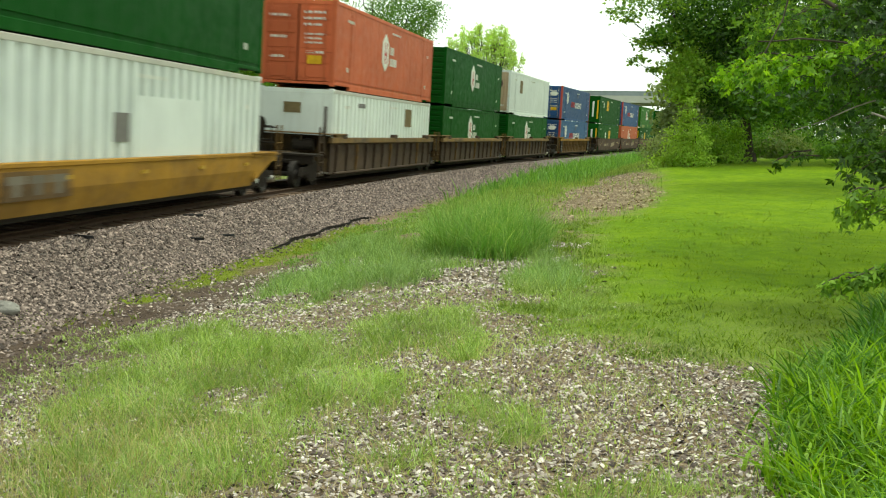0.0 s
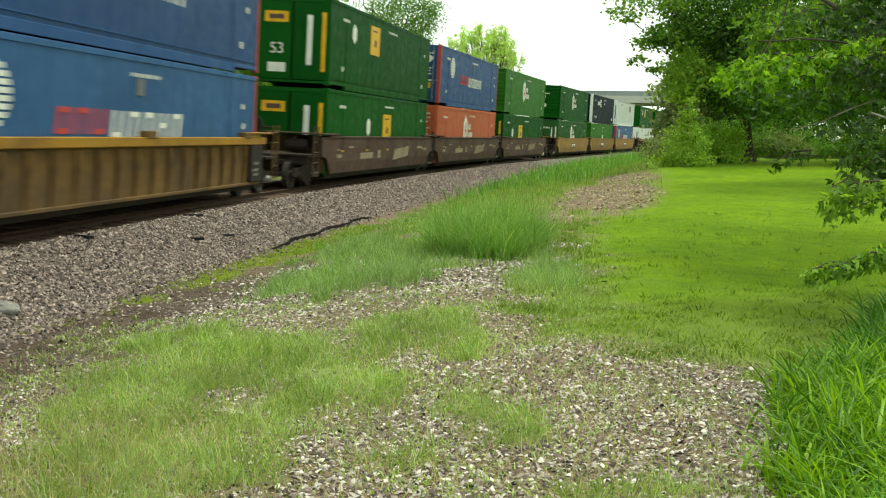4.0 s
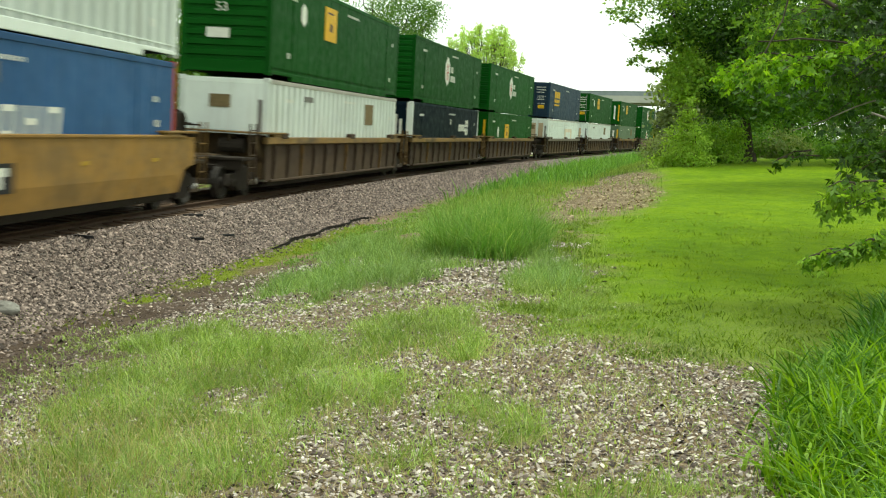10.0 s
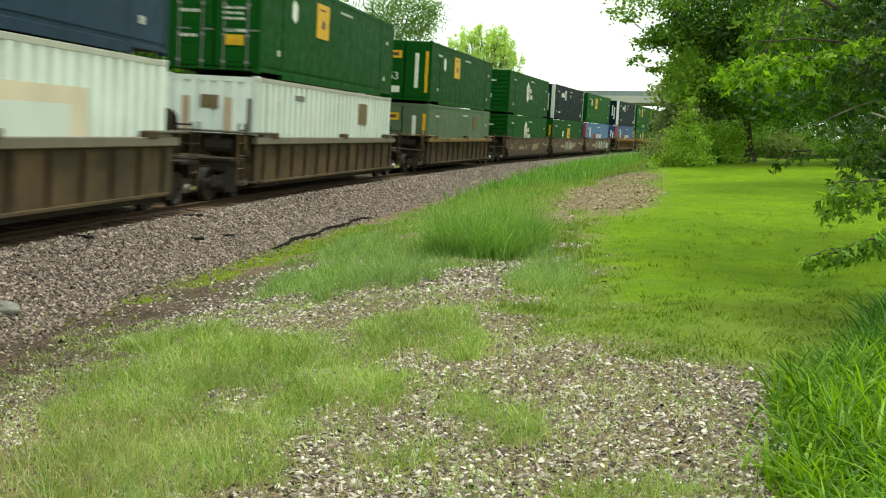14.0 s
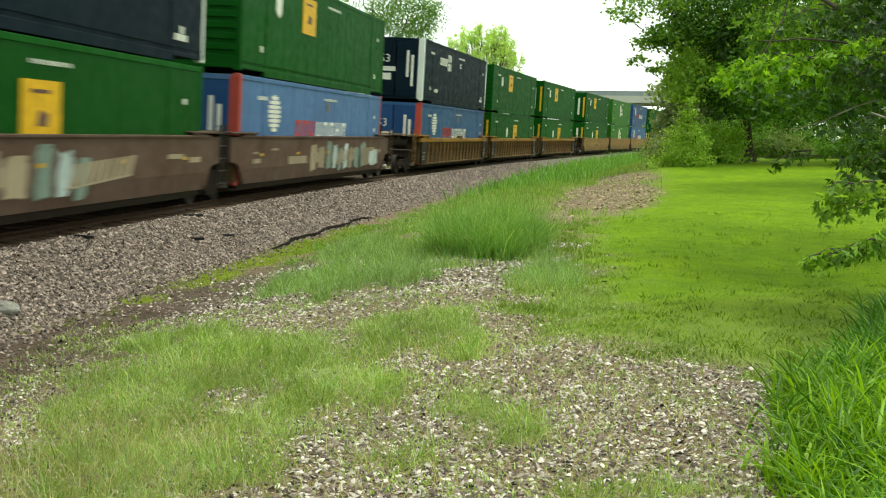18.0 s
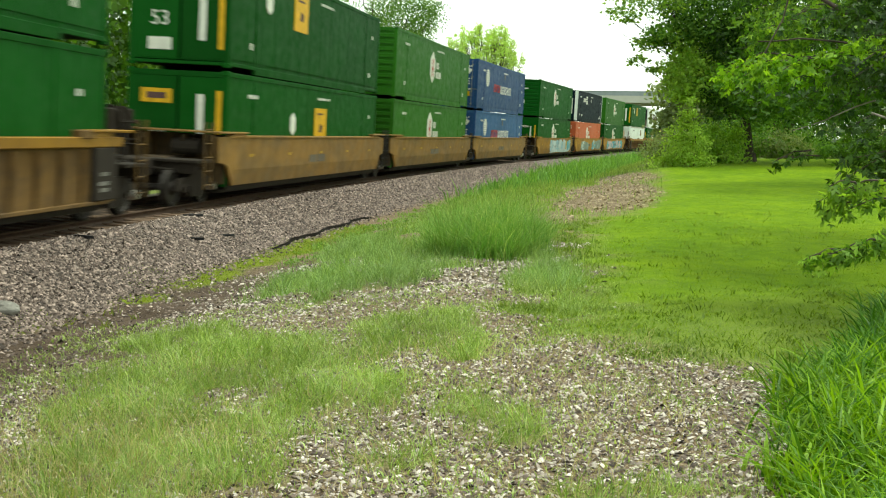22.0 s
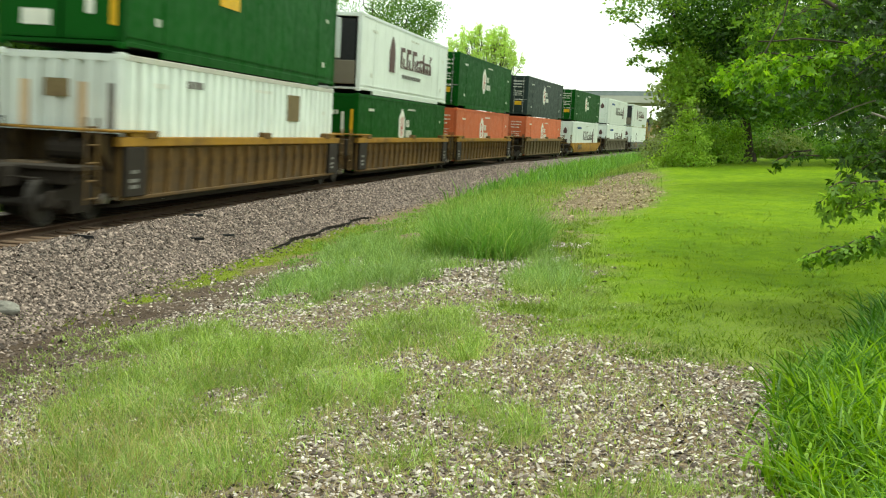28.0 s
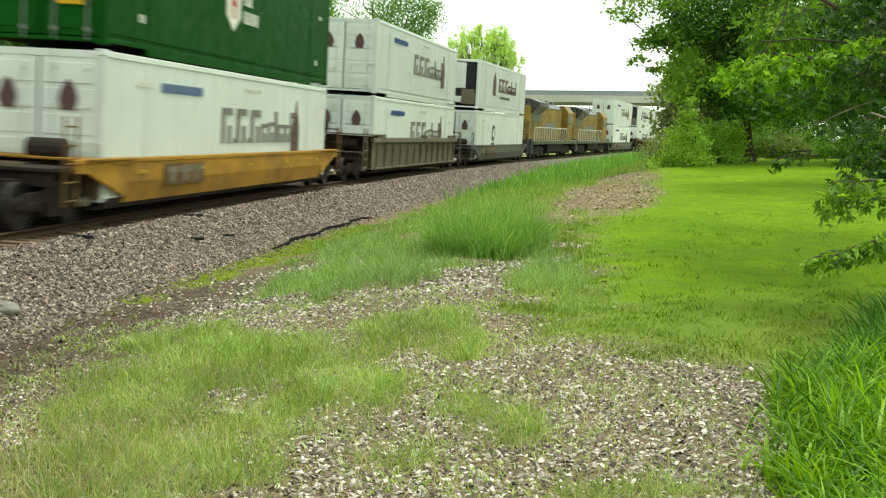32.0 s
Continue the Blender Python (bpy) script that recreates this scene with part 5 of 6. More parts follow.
YLOW = ("ochre smooth-sided well car with low sills", "low", M_YCAR, M_YCAR)
KLOW = ("grey smooth-sided well car with low sills", "low", M_GREYCAR, M_GREYCAR)
DRIB = ("dark ribbed well car with a dusty ochre top chord", "ribbed", M_DCAR, M_DUSTY)
YRIB = ("ochre ribbed well car with rust streaks", "ribbed", M_RUSTCAR, M_YCAR)
RRIB = ("grimy brown ribbed well car with ochre streaks", "ribbed", M_GRIMECAR, M_GCAR)
ARIB = ("drab ochre ribbed well car with dusty sills", "ribbed", M_DRABCAR, M_DUSTY)
ORIB = ("olive grey ribbed well car with dark sills", "ribbed", M_OLIVECAR, M_GCAR)
BSMO = ("brown smooth-sided well car with pale lettering", "smooth", M_BCAR, M_BCAR)
TSMO = ("tan smooth-sided well car with pale lettering", "smooth", M_TCAR, M_TCAR)
GSMO = ("ochre smooth-sided well car covered in graffiti", "smooth", M_YCAR, M_YCAR)


def tag_run(d0, d1, z0, h, colours, seed, slim=False):
    """Swollen letter shapes sprayed one over another along a car's side."""
    rnd, out, d = random.Random(seed), [], d0
    while d < d1:
        w = rnd.uniform(.5, .8) if slim else rnd.uniform(.9, 1.6)
        out.append((colours[rnd.randrange(len(colours))], d, w, z0 + rnd.uniform(0, .12), h * rnd.uniform(.75, 1)))
        if not slim:
            out.append((colours[rnd.randrange(len(colours))], d + w * .25, w * .4, z0 + h * .25, h * rnd.uniform(.3, .5)))
        d += w * (1.25 if slim else .78)
    return tuple(out)


TAGS = ((M_PALE, 4.6, 10.0, .48, .7), *tag_run(4.9, 13.0, .62, .95, (M_PALE, M_SKY, M_PALE, M_PALE, M_SKY), 3), (M_REFL, 12.9, .7, .7, .8), *tag_run(13.6, 15.0, .55, 1.0, (M_TEAL, M_SKY), 4))
TAGS_D = (*tag_run(2.6, 6.5, .5, 1.05, (M_MOULD, M_PALE, M_MOULD), 12), *tag_run(9.6, 14.8, .5, 1.05, (M_MOULD, M_TEAL, M_MOULD, M_PALE), 14))
TAGS_B = tag_run(1.6, 14.4, .52, 1.0, (M_TEAL, M_SKY, M_PINK, M_TEAL, M_PINK), 8)
TAGS_C = (*tag_run(6.0, 12.5, .55, .95, (M_MOULD, M_PALE, M_FADED), 5, True), *tag_run(12.6, 14.4, .6, .8, (M_FADED, M_PALE), 6))

TRAIN = [
    (14.0, G_STICK, W_PATCH, YLOW, "c", "c", ()), (37.7, O_BADGE, W_FLAT, DRIB, "c", "a", ()), (57.1, G_BADGE, G_BADGE, DRIB, "a", "a", ()), (76.5, W_CREAM, G_BADGE, DRIB, "a", "c", ()),
    (99.5, B_DISC, B_DISC_L, YRIB, "c", "c", ()), (122.9, G_STICK, G_STICK, BSMO, "c", "a", ()), (141.6, B_DISC, O_BADGE, BSMO, "a", "a", ()), (160.6, L_BADGE, G_STICK_F, BSMO, "a", "c", ()),
    (184.4, G_BADGE, D_BADGE, TSMO, "c", "a", ()), (203.5, N_KEY, L_PLAIN, TSMO, "a", "a", ()), (222.6, W_RIB, P_DISC_M, TSMO, "a", "c", ()), (245.5, G_STICK_N, W_FLAT, DRIB, "c", "a", ()),
    (264.9, G_BADGE, N_KEY, DRIB, "a", "a", ()), (284.2, G_BADGE, G_STICK_F, DRIB, "a", "c", ()), (307.9, SB_BLOCK, W_RUST, RRIB, "c", "c", ()), (330.4, G_STICK_D, W_RIB, RRIB, "c", "c", ()),
    (354.2, G_STICK, SAGE, DRIB, "c", "c", ()), (376.7, G_BADGE, G_BADGE, BSMO, "c", "a", ()), (395.9, N_KEY, G_STICK, BSMO, "a", "a", TAGS_C[:5]), (414.7, G_STICK_N, P_DISC, BSMO, "a", "c", TAGS_C),
    (438.3, N_KEY, P_DISC_M, YRIB, "c", "a", ()), (456.8, G_STICK_N, G_STICK, YRIB, "a", "a", ()), (476.6, G_STICK, G_STICK, YRIB, "a", "c", ()), (499.7, G_STICK, G_STICK, TSMO, "c", "a", ()),
    (518.9, L_BADGE, L_BADGE, TSMO, "a", "a", ()), (537.8, B_DISC_P, B_DISC_PL, TSMO, "a", "c", ()), (560.8, G_BADGE, G_BADGE_J, GSMO, "c", "a", TAGS), (580.2, N_KEY, O_BADGE, GSMO, "a", "a", TAGS_D),
    (599.3, L_BADGE, G_BADGE, GSMO, "a", "c", TAGS_B), (622.3, G_STICK, W_RIB, YRIB, "c", "a", ()), (642.0, W_UNIT, G_BADGE_J, YRIB, "a", "a", ()), (661.3, G_BADGE_D, O_BADGE, YRIB, "a", "c", ()),
    (684.3, S_BADGE, O_BADGE, ARIB, "c", "c", ()), (707.3, G_BADGE_D, W_SCRIPT, YLOW, "c", "c", ()), (730.2, W_SCRIPT, W_SCRIPT, ORIB, "c", "c", ()), (752.8, W_UNIT, W_RING, KLOW, "c", "c", ()),
    (821.0, W_SCRIPT, W_SCRIPT, KLOW, "c", "c", ()), (844.0, W_UNIT, W_SCRIPT, RRIB, "c", "c", ()), (867.0, W_SCRIPT, W_SCRIPT, KLOW, "c", "c", ())]
MOVING = []
for k, (s, upper, lower, car, front, rear, sprays) in enumerate(TRAIN):
    MOVING.append((well_car(*car, front, rear, sprays, k), s + HL, 0.0))
    MOVING.append((container(**{**lower, "low": True}), s + HL, 0.36))
    MOVING.append((container(**upper), s + HL, 3.255))
MOVING.append((locomotive("yellow diesel locomotive with a grey roof"), 783.7, 0.0))
MOVING.append((locomotive("yellow diesel locomotive with a grey roof"), 806.3, 0.0))


# ---- overpass beyond the curve ----
bridge = thing("overpass", "pale concrete road overpass across the railway", "bridge", kind="structure")
BR = Matrix.Translation((20, 203, 0)) @ Matrix.Rotation(radians(-1.5), 4, "Z")
part("deck", Geo().cbox(-120, 150, -6.4, 6.4, 8.62, 8.95, .05), M_CONCRETE, bridge, "", BR)
# parapet in a darker grey-blue than the deck
for y in (-6.2, 6.2):
    part("parapet", Geo().prism([(y - .2, 8.95), (y + .2, 8.95), (y + .12, 9.58), (y - .12, 9.58)], 0, -120, 150), M_RAILING, bridge, "", BR)
for y in (-4.6, -1.5, 1.5, 4.6):
    part("girder", Geo().prism([(y - .35, 7.5), (y + .35, 7.5), (y + .35, 7.7), (y + .1, 7.9), (y + .1, 8.4), (y + .4, 8.56), (y - .4, 8.56), (y - .1, 8.4), (y - .1, 7.9), (y - .35, 7.7)], 0, -120, 150), M_CONCRETE, bridge, "", BR)
for y in (-6.2, 6.2):
    part("railing", Geo().cbox(-120, 150, y - .16, y + .16, 9.58, 9.75, .03), M_RAILING, bridge, "grey-blue railing", BR)
for y in (-6.3, 6.3):
    part("fascia_beam", Geo().prism([(y - .12, 7.75), (y + .12, 7.75), (y + .12, 8.93), (y - .12, 8.93)], 0, -120, 150), M_CONCRETE, bridge, "", BR)
for x in (-40, -8, 28, 62):
    part("pier_cap", Geo().cbox(x - .7, x + .7, -5.2, 5.2, 6.5, 7.52, .1), M_CONCRETE, bridge, "", BR)
    for y in (-3.6, 3.6):
        part("pier", Geo().rod((x, y, -1.2), (x, y, 6.6), .55, n=14), M_CONCRETE, bridge, "", BR)


# ---- plants ----
RNG = np.random.default_rng(11)


def unit(v):
    return v / np.maximum(np.linalg.norm(v, axis=1, keepdims=True), 1e-9)


def leaf_mesh(name, p, size, droop=0.3, lobed=False):
    """Folded leaves at the points p."""
    n = len(p)
    a = unit(RNG.normal(size=(n, 3)) * (1, 1, .7) + (0, 0, -droop))
    b = unit(np.cross(a, RNG.normal(size=(n, 3))))
    c = np.cross(a, b)
    l = (size * RNG.uniform(.65, 1.25, n))[:, None]
    if lobed:
        shape = [(0, 0, 0), (.5, .2, .05), (1.0, 0, -.06), (.5, -.2, .05), (.25, .42, .07), (.55, .62, -.03), (.5, .27, .05), (.25, -.42, .07), (.55, -.62, -.03), (.5, -.27, .05)]
        q = np.array([(0, 1, 2, 3), (0, 4, 5, 6), (0, 7, 8, 9)])
    else:
        shape = [(0, 0, 0), (.45, .34, .08), (1.0, 0, 0), (.45, -.34, .08)]
        q = np.array([(0, 1, 2, 3)])
    v = np.stack([p + l * (a * i + b * j + c * k) for i, j, k in shape], 1).reshape(-1, 3)
    f = (np.arange(n)[:, None, None] * len(shape) + q).reshape(-1, 4)
    return sheet_mesh(name, v, f)


def clumped(blobs):
    """Points in clumps near the skins of ellipsoids (centre, radii, clumps, leaves in each, spread)."""
    out = []
    for cen, rad, k, each, spread in blobs:
        d = unit(RNG.normal(size=(k, 3)))
        r = RNG.uniform(.45, 1.08, k)[:, None] ** .6
        core = np.array(cen) + d * r * np.array(rad)
        out.append((np.repeat(core, each, 0) + RNG.normal(size=(k * each, 3)) * spread * (1, 1, .6)))
    return np.concatenate(out)


def limb_geo(a, b, r0, r1, bend=.12, n=5, sides=7):
    g = Geo()
    a, b = Vector(a), Vector(b)
    off = Vector(RNG.normal(size=3)) * (b - a).length * bend
    pts = [a.lerp(b, i / n) + off * math.sin(math.pi * i / n) for i in range(n + 1)]
    for i in range(n):
        g.rod(pts[i], pts[i + 1], r0 + (r1 - r0) * i / n, r0 + (r1 - r0) * (i + 1) / n, sides)
    return g


def tree(label, base, blobs, trunk_r, leaf, material, crotch=.35, lobed=False, name="tree", droop=.3):
    x, y = base
    z = float(ground_z(x, y)[0])
    t = thing(name, label, "tree" if name == "tree" else "bush", "trees and bushes beside the line")
    t.matrix_basis = Matrix.Translation((x, y, z))
    top = max(c[2] + r[2] * .3 for c, r, *_ in blobs)
    if name == "tree":
        fork = Vector((RNG.normal() * .2, RNG.normal() * .2, (top - z) * crotch))
        tr = limb_geo((0, 0, -.3), fork, trunk_r * 1.15, trunk_r * .75, .03, 6, 10)
        tr.rod((0, 0, -.3), (0, 0, .35), trunk_r * 1.6, trunk_r * 1.1, 10)
        part("trunk", tr, M_BARK, t, "grey-brown trunk")
        for c, r, *_ in blobs:
            c0 = Vector(c) - Vector((x, y, z))
            thick = trunk_r * min(.5, .05 + .13 * max(r))
            part("limb", limb_geo(fork, c0, thick, thick * .3, .06), M_BARK, t)
            for _ in range(4):
                d = Vector(unit(RNG.normal(size=(1, 3)))[0])
                part("branch", limb_geo(fork.lerp(c0, RNG.uniform(.75, .97)), c0 + Vector((d.x * r[0], d.y * r[1], d.z * r[2])) * .85, thick * .3, thick * .08, .1, 4, 5), M_BARK, t)
    else:
        for c, r, *_ in blobs:
            c0 = Vector(c) - Vector((x, y, z))
            part("stem", limb_geo((RNG.normal() * .2, RNG.normal() * .2, -.1), c0, .022, .008), M_BARK, t)
    groups = {}
    for q in blobs:
        groups.setdefault(q[5] if len(q) > 5 else material, []).append(q[:5])
    for mat, some in groups.items():
        part("crown", leaf_mesh("crown", clumped(some) - np.array((x, y, z)), leaf, droop, lobed), mat, t, "uneven leafy crown")
    return t


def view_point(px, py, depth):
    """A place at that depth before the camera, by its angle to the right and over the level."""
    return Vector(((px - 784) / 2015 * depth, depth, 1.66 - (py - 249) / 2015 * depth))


# F_DARK blobs paint the canopy's shade into the leaf colour.
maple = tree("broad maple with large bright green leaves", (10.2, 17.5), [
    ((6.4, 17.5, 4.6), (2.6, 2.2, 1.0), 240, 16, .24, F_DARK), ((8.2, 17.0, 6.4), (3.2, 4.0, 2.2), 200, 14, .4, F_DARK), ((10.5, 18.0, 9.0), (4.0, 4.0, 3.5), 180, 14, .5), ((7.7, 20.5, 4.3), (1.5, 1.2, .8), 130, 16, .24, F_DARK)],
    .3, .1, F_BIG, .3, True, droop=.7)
M_BASE = Vector((10.2, 17.5, float(ground_z(10.2, 17.5)[0])))
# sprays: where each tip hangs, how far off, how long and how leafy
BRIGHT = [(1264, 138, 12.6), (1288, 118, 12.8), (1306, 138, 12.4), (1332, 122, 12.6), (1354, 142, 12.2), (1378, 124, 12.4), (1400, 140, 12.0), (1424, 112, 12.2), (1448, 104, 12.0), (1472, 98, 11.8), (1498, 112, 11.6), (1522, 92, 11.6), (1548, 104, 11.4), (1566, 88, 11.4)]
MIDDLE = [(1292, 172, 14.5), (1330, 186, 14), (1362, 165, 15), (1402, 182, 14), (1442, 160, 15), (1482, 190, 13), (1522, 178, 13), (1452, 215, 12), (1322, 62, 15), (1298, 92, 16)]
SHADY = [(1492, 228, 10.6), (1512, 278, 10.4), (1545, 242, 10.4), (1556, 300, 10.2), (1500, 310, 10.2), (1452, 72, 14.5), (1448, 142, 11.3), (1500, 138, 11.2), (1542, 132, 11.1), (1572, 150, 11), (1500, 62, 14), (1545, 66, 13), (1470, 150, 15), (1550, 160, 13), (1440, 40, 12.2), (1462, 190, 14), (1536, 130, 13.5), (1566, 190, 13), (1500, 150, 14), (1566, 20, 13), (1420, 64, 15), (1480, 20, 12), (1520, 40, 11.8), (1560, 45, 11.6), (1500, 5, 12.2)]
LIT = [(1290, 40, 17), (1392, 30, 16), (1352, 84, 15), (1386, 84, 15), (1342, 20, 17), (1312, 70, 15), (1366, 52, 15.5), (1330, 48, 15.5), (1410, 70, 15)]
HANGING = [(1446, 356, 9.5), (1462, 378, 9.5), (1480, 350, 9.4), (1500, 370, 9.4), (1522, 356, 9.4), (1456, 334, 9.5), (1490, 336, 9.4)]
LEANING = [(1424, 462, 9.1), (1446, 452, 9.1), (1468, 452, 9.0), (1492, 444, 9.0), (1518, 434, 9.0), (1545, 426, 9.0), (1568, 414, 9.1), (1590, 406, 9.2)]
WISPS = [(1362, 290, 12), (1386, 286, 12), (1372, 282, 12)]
SWAYING = []
# Sun and shade on the sprays are painted by each list's leaf material.
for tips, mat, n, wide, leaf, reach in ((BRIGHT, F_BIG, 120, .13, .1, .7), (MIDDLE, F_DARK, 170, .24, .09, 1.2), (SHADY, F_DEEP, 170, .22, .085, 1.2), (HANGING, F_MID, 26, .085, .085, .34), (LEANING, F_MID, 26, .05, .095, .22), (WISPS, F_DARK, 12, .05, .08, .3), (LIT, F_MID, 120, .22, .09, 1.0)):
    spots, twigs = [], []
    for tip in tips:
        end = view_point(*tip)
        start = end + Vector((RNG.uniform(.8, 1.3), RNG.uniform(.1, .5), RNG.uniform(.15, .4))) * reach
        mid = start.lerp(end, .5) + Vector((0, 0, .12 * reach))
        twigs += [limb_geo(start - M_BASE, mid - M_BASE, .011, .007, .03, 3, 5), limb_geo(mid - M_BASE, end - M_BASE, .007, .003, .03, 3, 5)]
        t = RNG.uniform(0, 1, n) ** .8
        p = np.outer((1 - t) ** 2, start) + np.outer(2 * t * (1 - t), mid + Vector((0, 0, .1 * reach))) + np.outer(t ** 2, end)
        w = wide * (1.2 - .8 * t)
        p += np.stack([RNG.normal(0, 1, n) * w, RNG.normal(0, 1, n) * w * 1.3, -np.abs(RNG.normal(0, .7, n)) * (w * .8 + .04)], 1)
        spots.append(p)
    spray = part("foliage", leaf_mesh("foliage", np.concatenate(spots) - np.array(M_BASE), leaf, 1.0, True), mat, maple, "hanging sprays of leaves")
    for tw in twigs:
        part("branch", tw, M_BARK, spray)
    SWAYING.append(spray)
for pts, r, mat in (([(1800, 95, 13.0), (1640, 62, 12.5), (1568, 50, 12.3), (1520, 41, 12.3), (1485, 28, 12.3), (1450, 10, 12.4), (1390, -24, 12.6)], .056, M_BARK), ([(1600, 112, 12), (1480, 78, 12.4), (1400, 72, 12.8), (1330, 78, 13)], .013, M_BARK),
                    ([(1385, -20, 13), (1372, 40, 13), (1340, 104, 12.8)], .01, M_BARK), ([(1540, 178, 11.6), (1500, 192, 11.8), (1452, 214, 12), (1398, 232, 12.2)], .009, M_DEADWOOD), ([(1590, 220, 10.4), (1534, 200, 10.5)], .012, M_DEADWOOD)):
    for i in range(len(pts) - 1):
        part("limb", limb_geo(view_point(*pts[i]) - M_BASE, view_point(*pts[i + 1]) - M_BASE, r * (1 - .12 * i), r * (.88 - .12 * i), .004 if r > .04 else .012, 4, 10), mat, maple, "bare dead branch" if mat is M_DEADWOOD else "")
# Tree added out of view, only so its crown shades the lawn.
tree("unseen tree added to shade the lawn", (17.5, 34), [((12.5, 33, 8.2), (3.6, 4.0, 1.6), 260, 22, .4), ((16.5, 34, 9.5), (4.5, 5.0, 3.0), 320, 22, .5)], .3, .19, F_DARK)
# Dark clumps paint the crown's inner shade, lighter ones its lit leaves.
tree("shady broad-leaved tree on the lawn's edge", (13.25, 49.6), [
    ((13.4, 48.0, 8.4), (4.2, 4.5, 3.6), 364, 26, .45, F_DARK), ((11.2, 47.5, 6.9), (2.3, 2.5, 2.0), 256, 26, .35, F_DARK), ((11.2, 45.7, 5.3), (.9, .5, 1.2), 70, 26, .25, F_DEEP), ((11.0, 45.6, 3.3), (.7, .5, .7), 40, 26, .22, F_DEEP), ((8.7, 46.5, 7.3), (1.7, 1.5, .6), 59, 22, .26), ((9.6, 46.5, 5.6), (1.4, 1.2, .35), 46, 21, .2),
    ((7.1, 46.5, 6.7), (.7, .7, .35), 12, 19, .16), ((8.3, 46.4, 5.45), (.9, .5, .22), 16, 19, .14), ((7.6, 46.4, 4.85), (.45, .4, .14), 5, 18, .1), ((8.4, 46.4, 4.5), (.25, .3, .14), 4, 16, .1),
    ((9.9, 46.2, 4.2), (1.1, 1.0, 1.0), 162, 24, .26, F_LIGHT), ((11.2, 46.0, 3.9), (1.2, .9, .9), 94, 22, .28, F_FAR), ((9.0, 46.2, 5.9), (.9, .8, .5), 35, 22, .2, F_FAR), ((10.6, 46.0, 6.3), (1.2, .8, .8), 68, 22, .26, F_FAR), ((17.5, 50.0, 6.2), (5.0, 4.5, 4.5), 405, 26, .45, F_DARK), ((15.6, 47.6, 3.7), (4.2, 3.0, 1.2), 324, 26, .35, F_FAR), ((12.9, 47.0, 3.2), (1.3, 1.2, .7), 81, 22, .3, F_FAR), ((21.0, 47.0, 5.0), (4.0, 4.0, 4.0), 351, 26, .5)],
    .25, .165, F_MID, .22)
tree("young light green bush beside the lawn", (9.4, 44.6), [((9.25, 44.6, .75), (.8, .6, .45), 70, 20, .18), ((9.9, 44.8, .7), (.7, .6, .4), 60, 20, .18), ((8.7, 44.9, .6), (.6, .6, .35), 40, 20, .16), ((9.25, 44.6, 1.3), (.7, .6, .55), 70, 20, .19), ((9.5, 44.5, 2.1), (.36, .4, .6), 42, 14, .16), ((9.55, 44.4, 2.95), (.12, .2, .42), 16, 12, .1), ((8.85, 44.5, 1.75), (.18, .3, .5), 16, 12, .12), ((9.25, 44.3, 2.45), (.12, .2, .4), 12, 12, .09), ((9.95, 44.5, 1.5), (.35, .4, .45), 26, 13, .15)], .05, .12, F_BUSH, name="bush")
tree("spreading green bush under the shade tree", (11.6, 48.2), [((10.9, 47.8, .7), (.8, .8, .45), 60, 20, .2), ((11.9, 48.0, .7), (.9, .7, .45), 60, 20, .2), ((10.9, 48.0, 1.4), (.7, .8, .6), 60, 14, .22), ((11.9, 48.4, 1.3), (.9, .7, .6), 60, 14, .22), ((11.3, 48.2, 2.1), (.4, .5, .4), 24, 13, .2), ((12.3, 48.4, 1.9), (.4, .5, .5), 26, 13, .2)], .05, .15, F_LIGHT, name="bush")
for i in range(18):
    x = 11.6 + i * 1.25 + RNG.uniform(-.4, .4)
    y = 58 + RNG.uniform(-2, 3)
    h = RNG.uniform(.7, 1.5)
    z = float(ground_z(x, y)[0])
    tree("shrub at the edge of the woods", (x, y), [((x, y, z + h * .8), (1.2, 1.1, h), 90, 22, .24), ((x + .4, y - .5, z + .5), (1.0, .8, .5), 50, 18, .2)], .04, .13, (F_OLIVE, F_FAR, F_DARK, F_FAR)[i % 4], name="bush")
for x, y, h, r, fo in ((14.0, 66, 6.0, 1.2, F_OLIVE), (18.2, 72, 9.0, 3.2, F_FAR), (20, 66, 11.0, 4.5, F_DARK), (27, 62, 13.0, 5.5, F_DARK), (34, 58, 14.0, 6.0, F_FAR), (24, 84, 12.0, 4.5, F_FAR), (29, 104, 12.0, 4.5, F_FAR), (36, 128, 13.0, 5.5, F_FAR), (44, 150, 13.0, 5.5, F_OLIVE), (52, 175, 13.0, 6.0, F_FAR)):
    z = float(ground_z(x, y)[0])
    tree("leafy tree in the woods beside the line", (x, y), [((x, y, z + h * .6), (r, r, h * .42), 170, 15, .55), ((x - r * .3, y, z + h * .28), (r * .8, r * .8, h * .25), 90, 15, .45)], .22, .34, fo)
for x, y, h, r, fo in ((-14.5, 34, 11, 4.0, F_DARK), (-16, 46, 13, 5.0, F_DARK), (-13.0, 60, 14, 4.5, F_FAR), (-11.5, 75, 15, 4.5, F_FAR), (-21, 26, 12, 5.0, F_DARK), (-30, 62, 15, 6.0, F_FAR), (-22, 88, 16, 6.0, F_FAR)):
    z = float(ground_z(x, y)[0])
    tree("leafy tree behind the railway", (x, y), [((x, y, z + h * .62), (r, r, h * .4), 420, 16, .55), ((x, y, z + h * .28), (r * .95, r * .95, h * .28), 300, 15, .5)], .25, .34, fo)
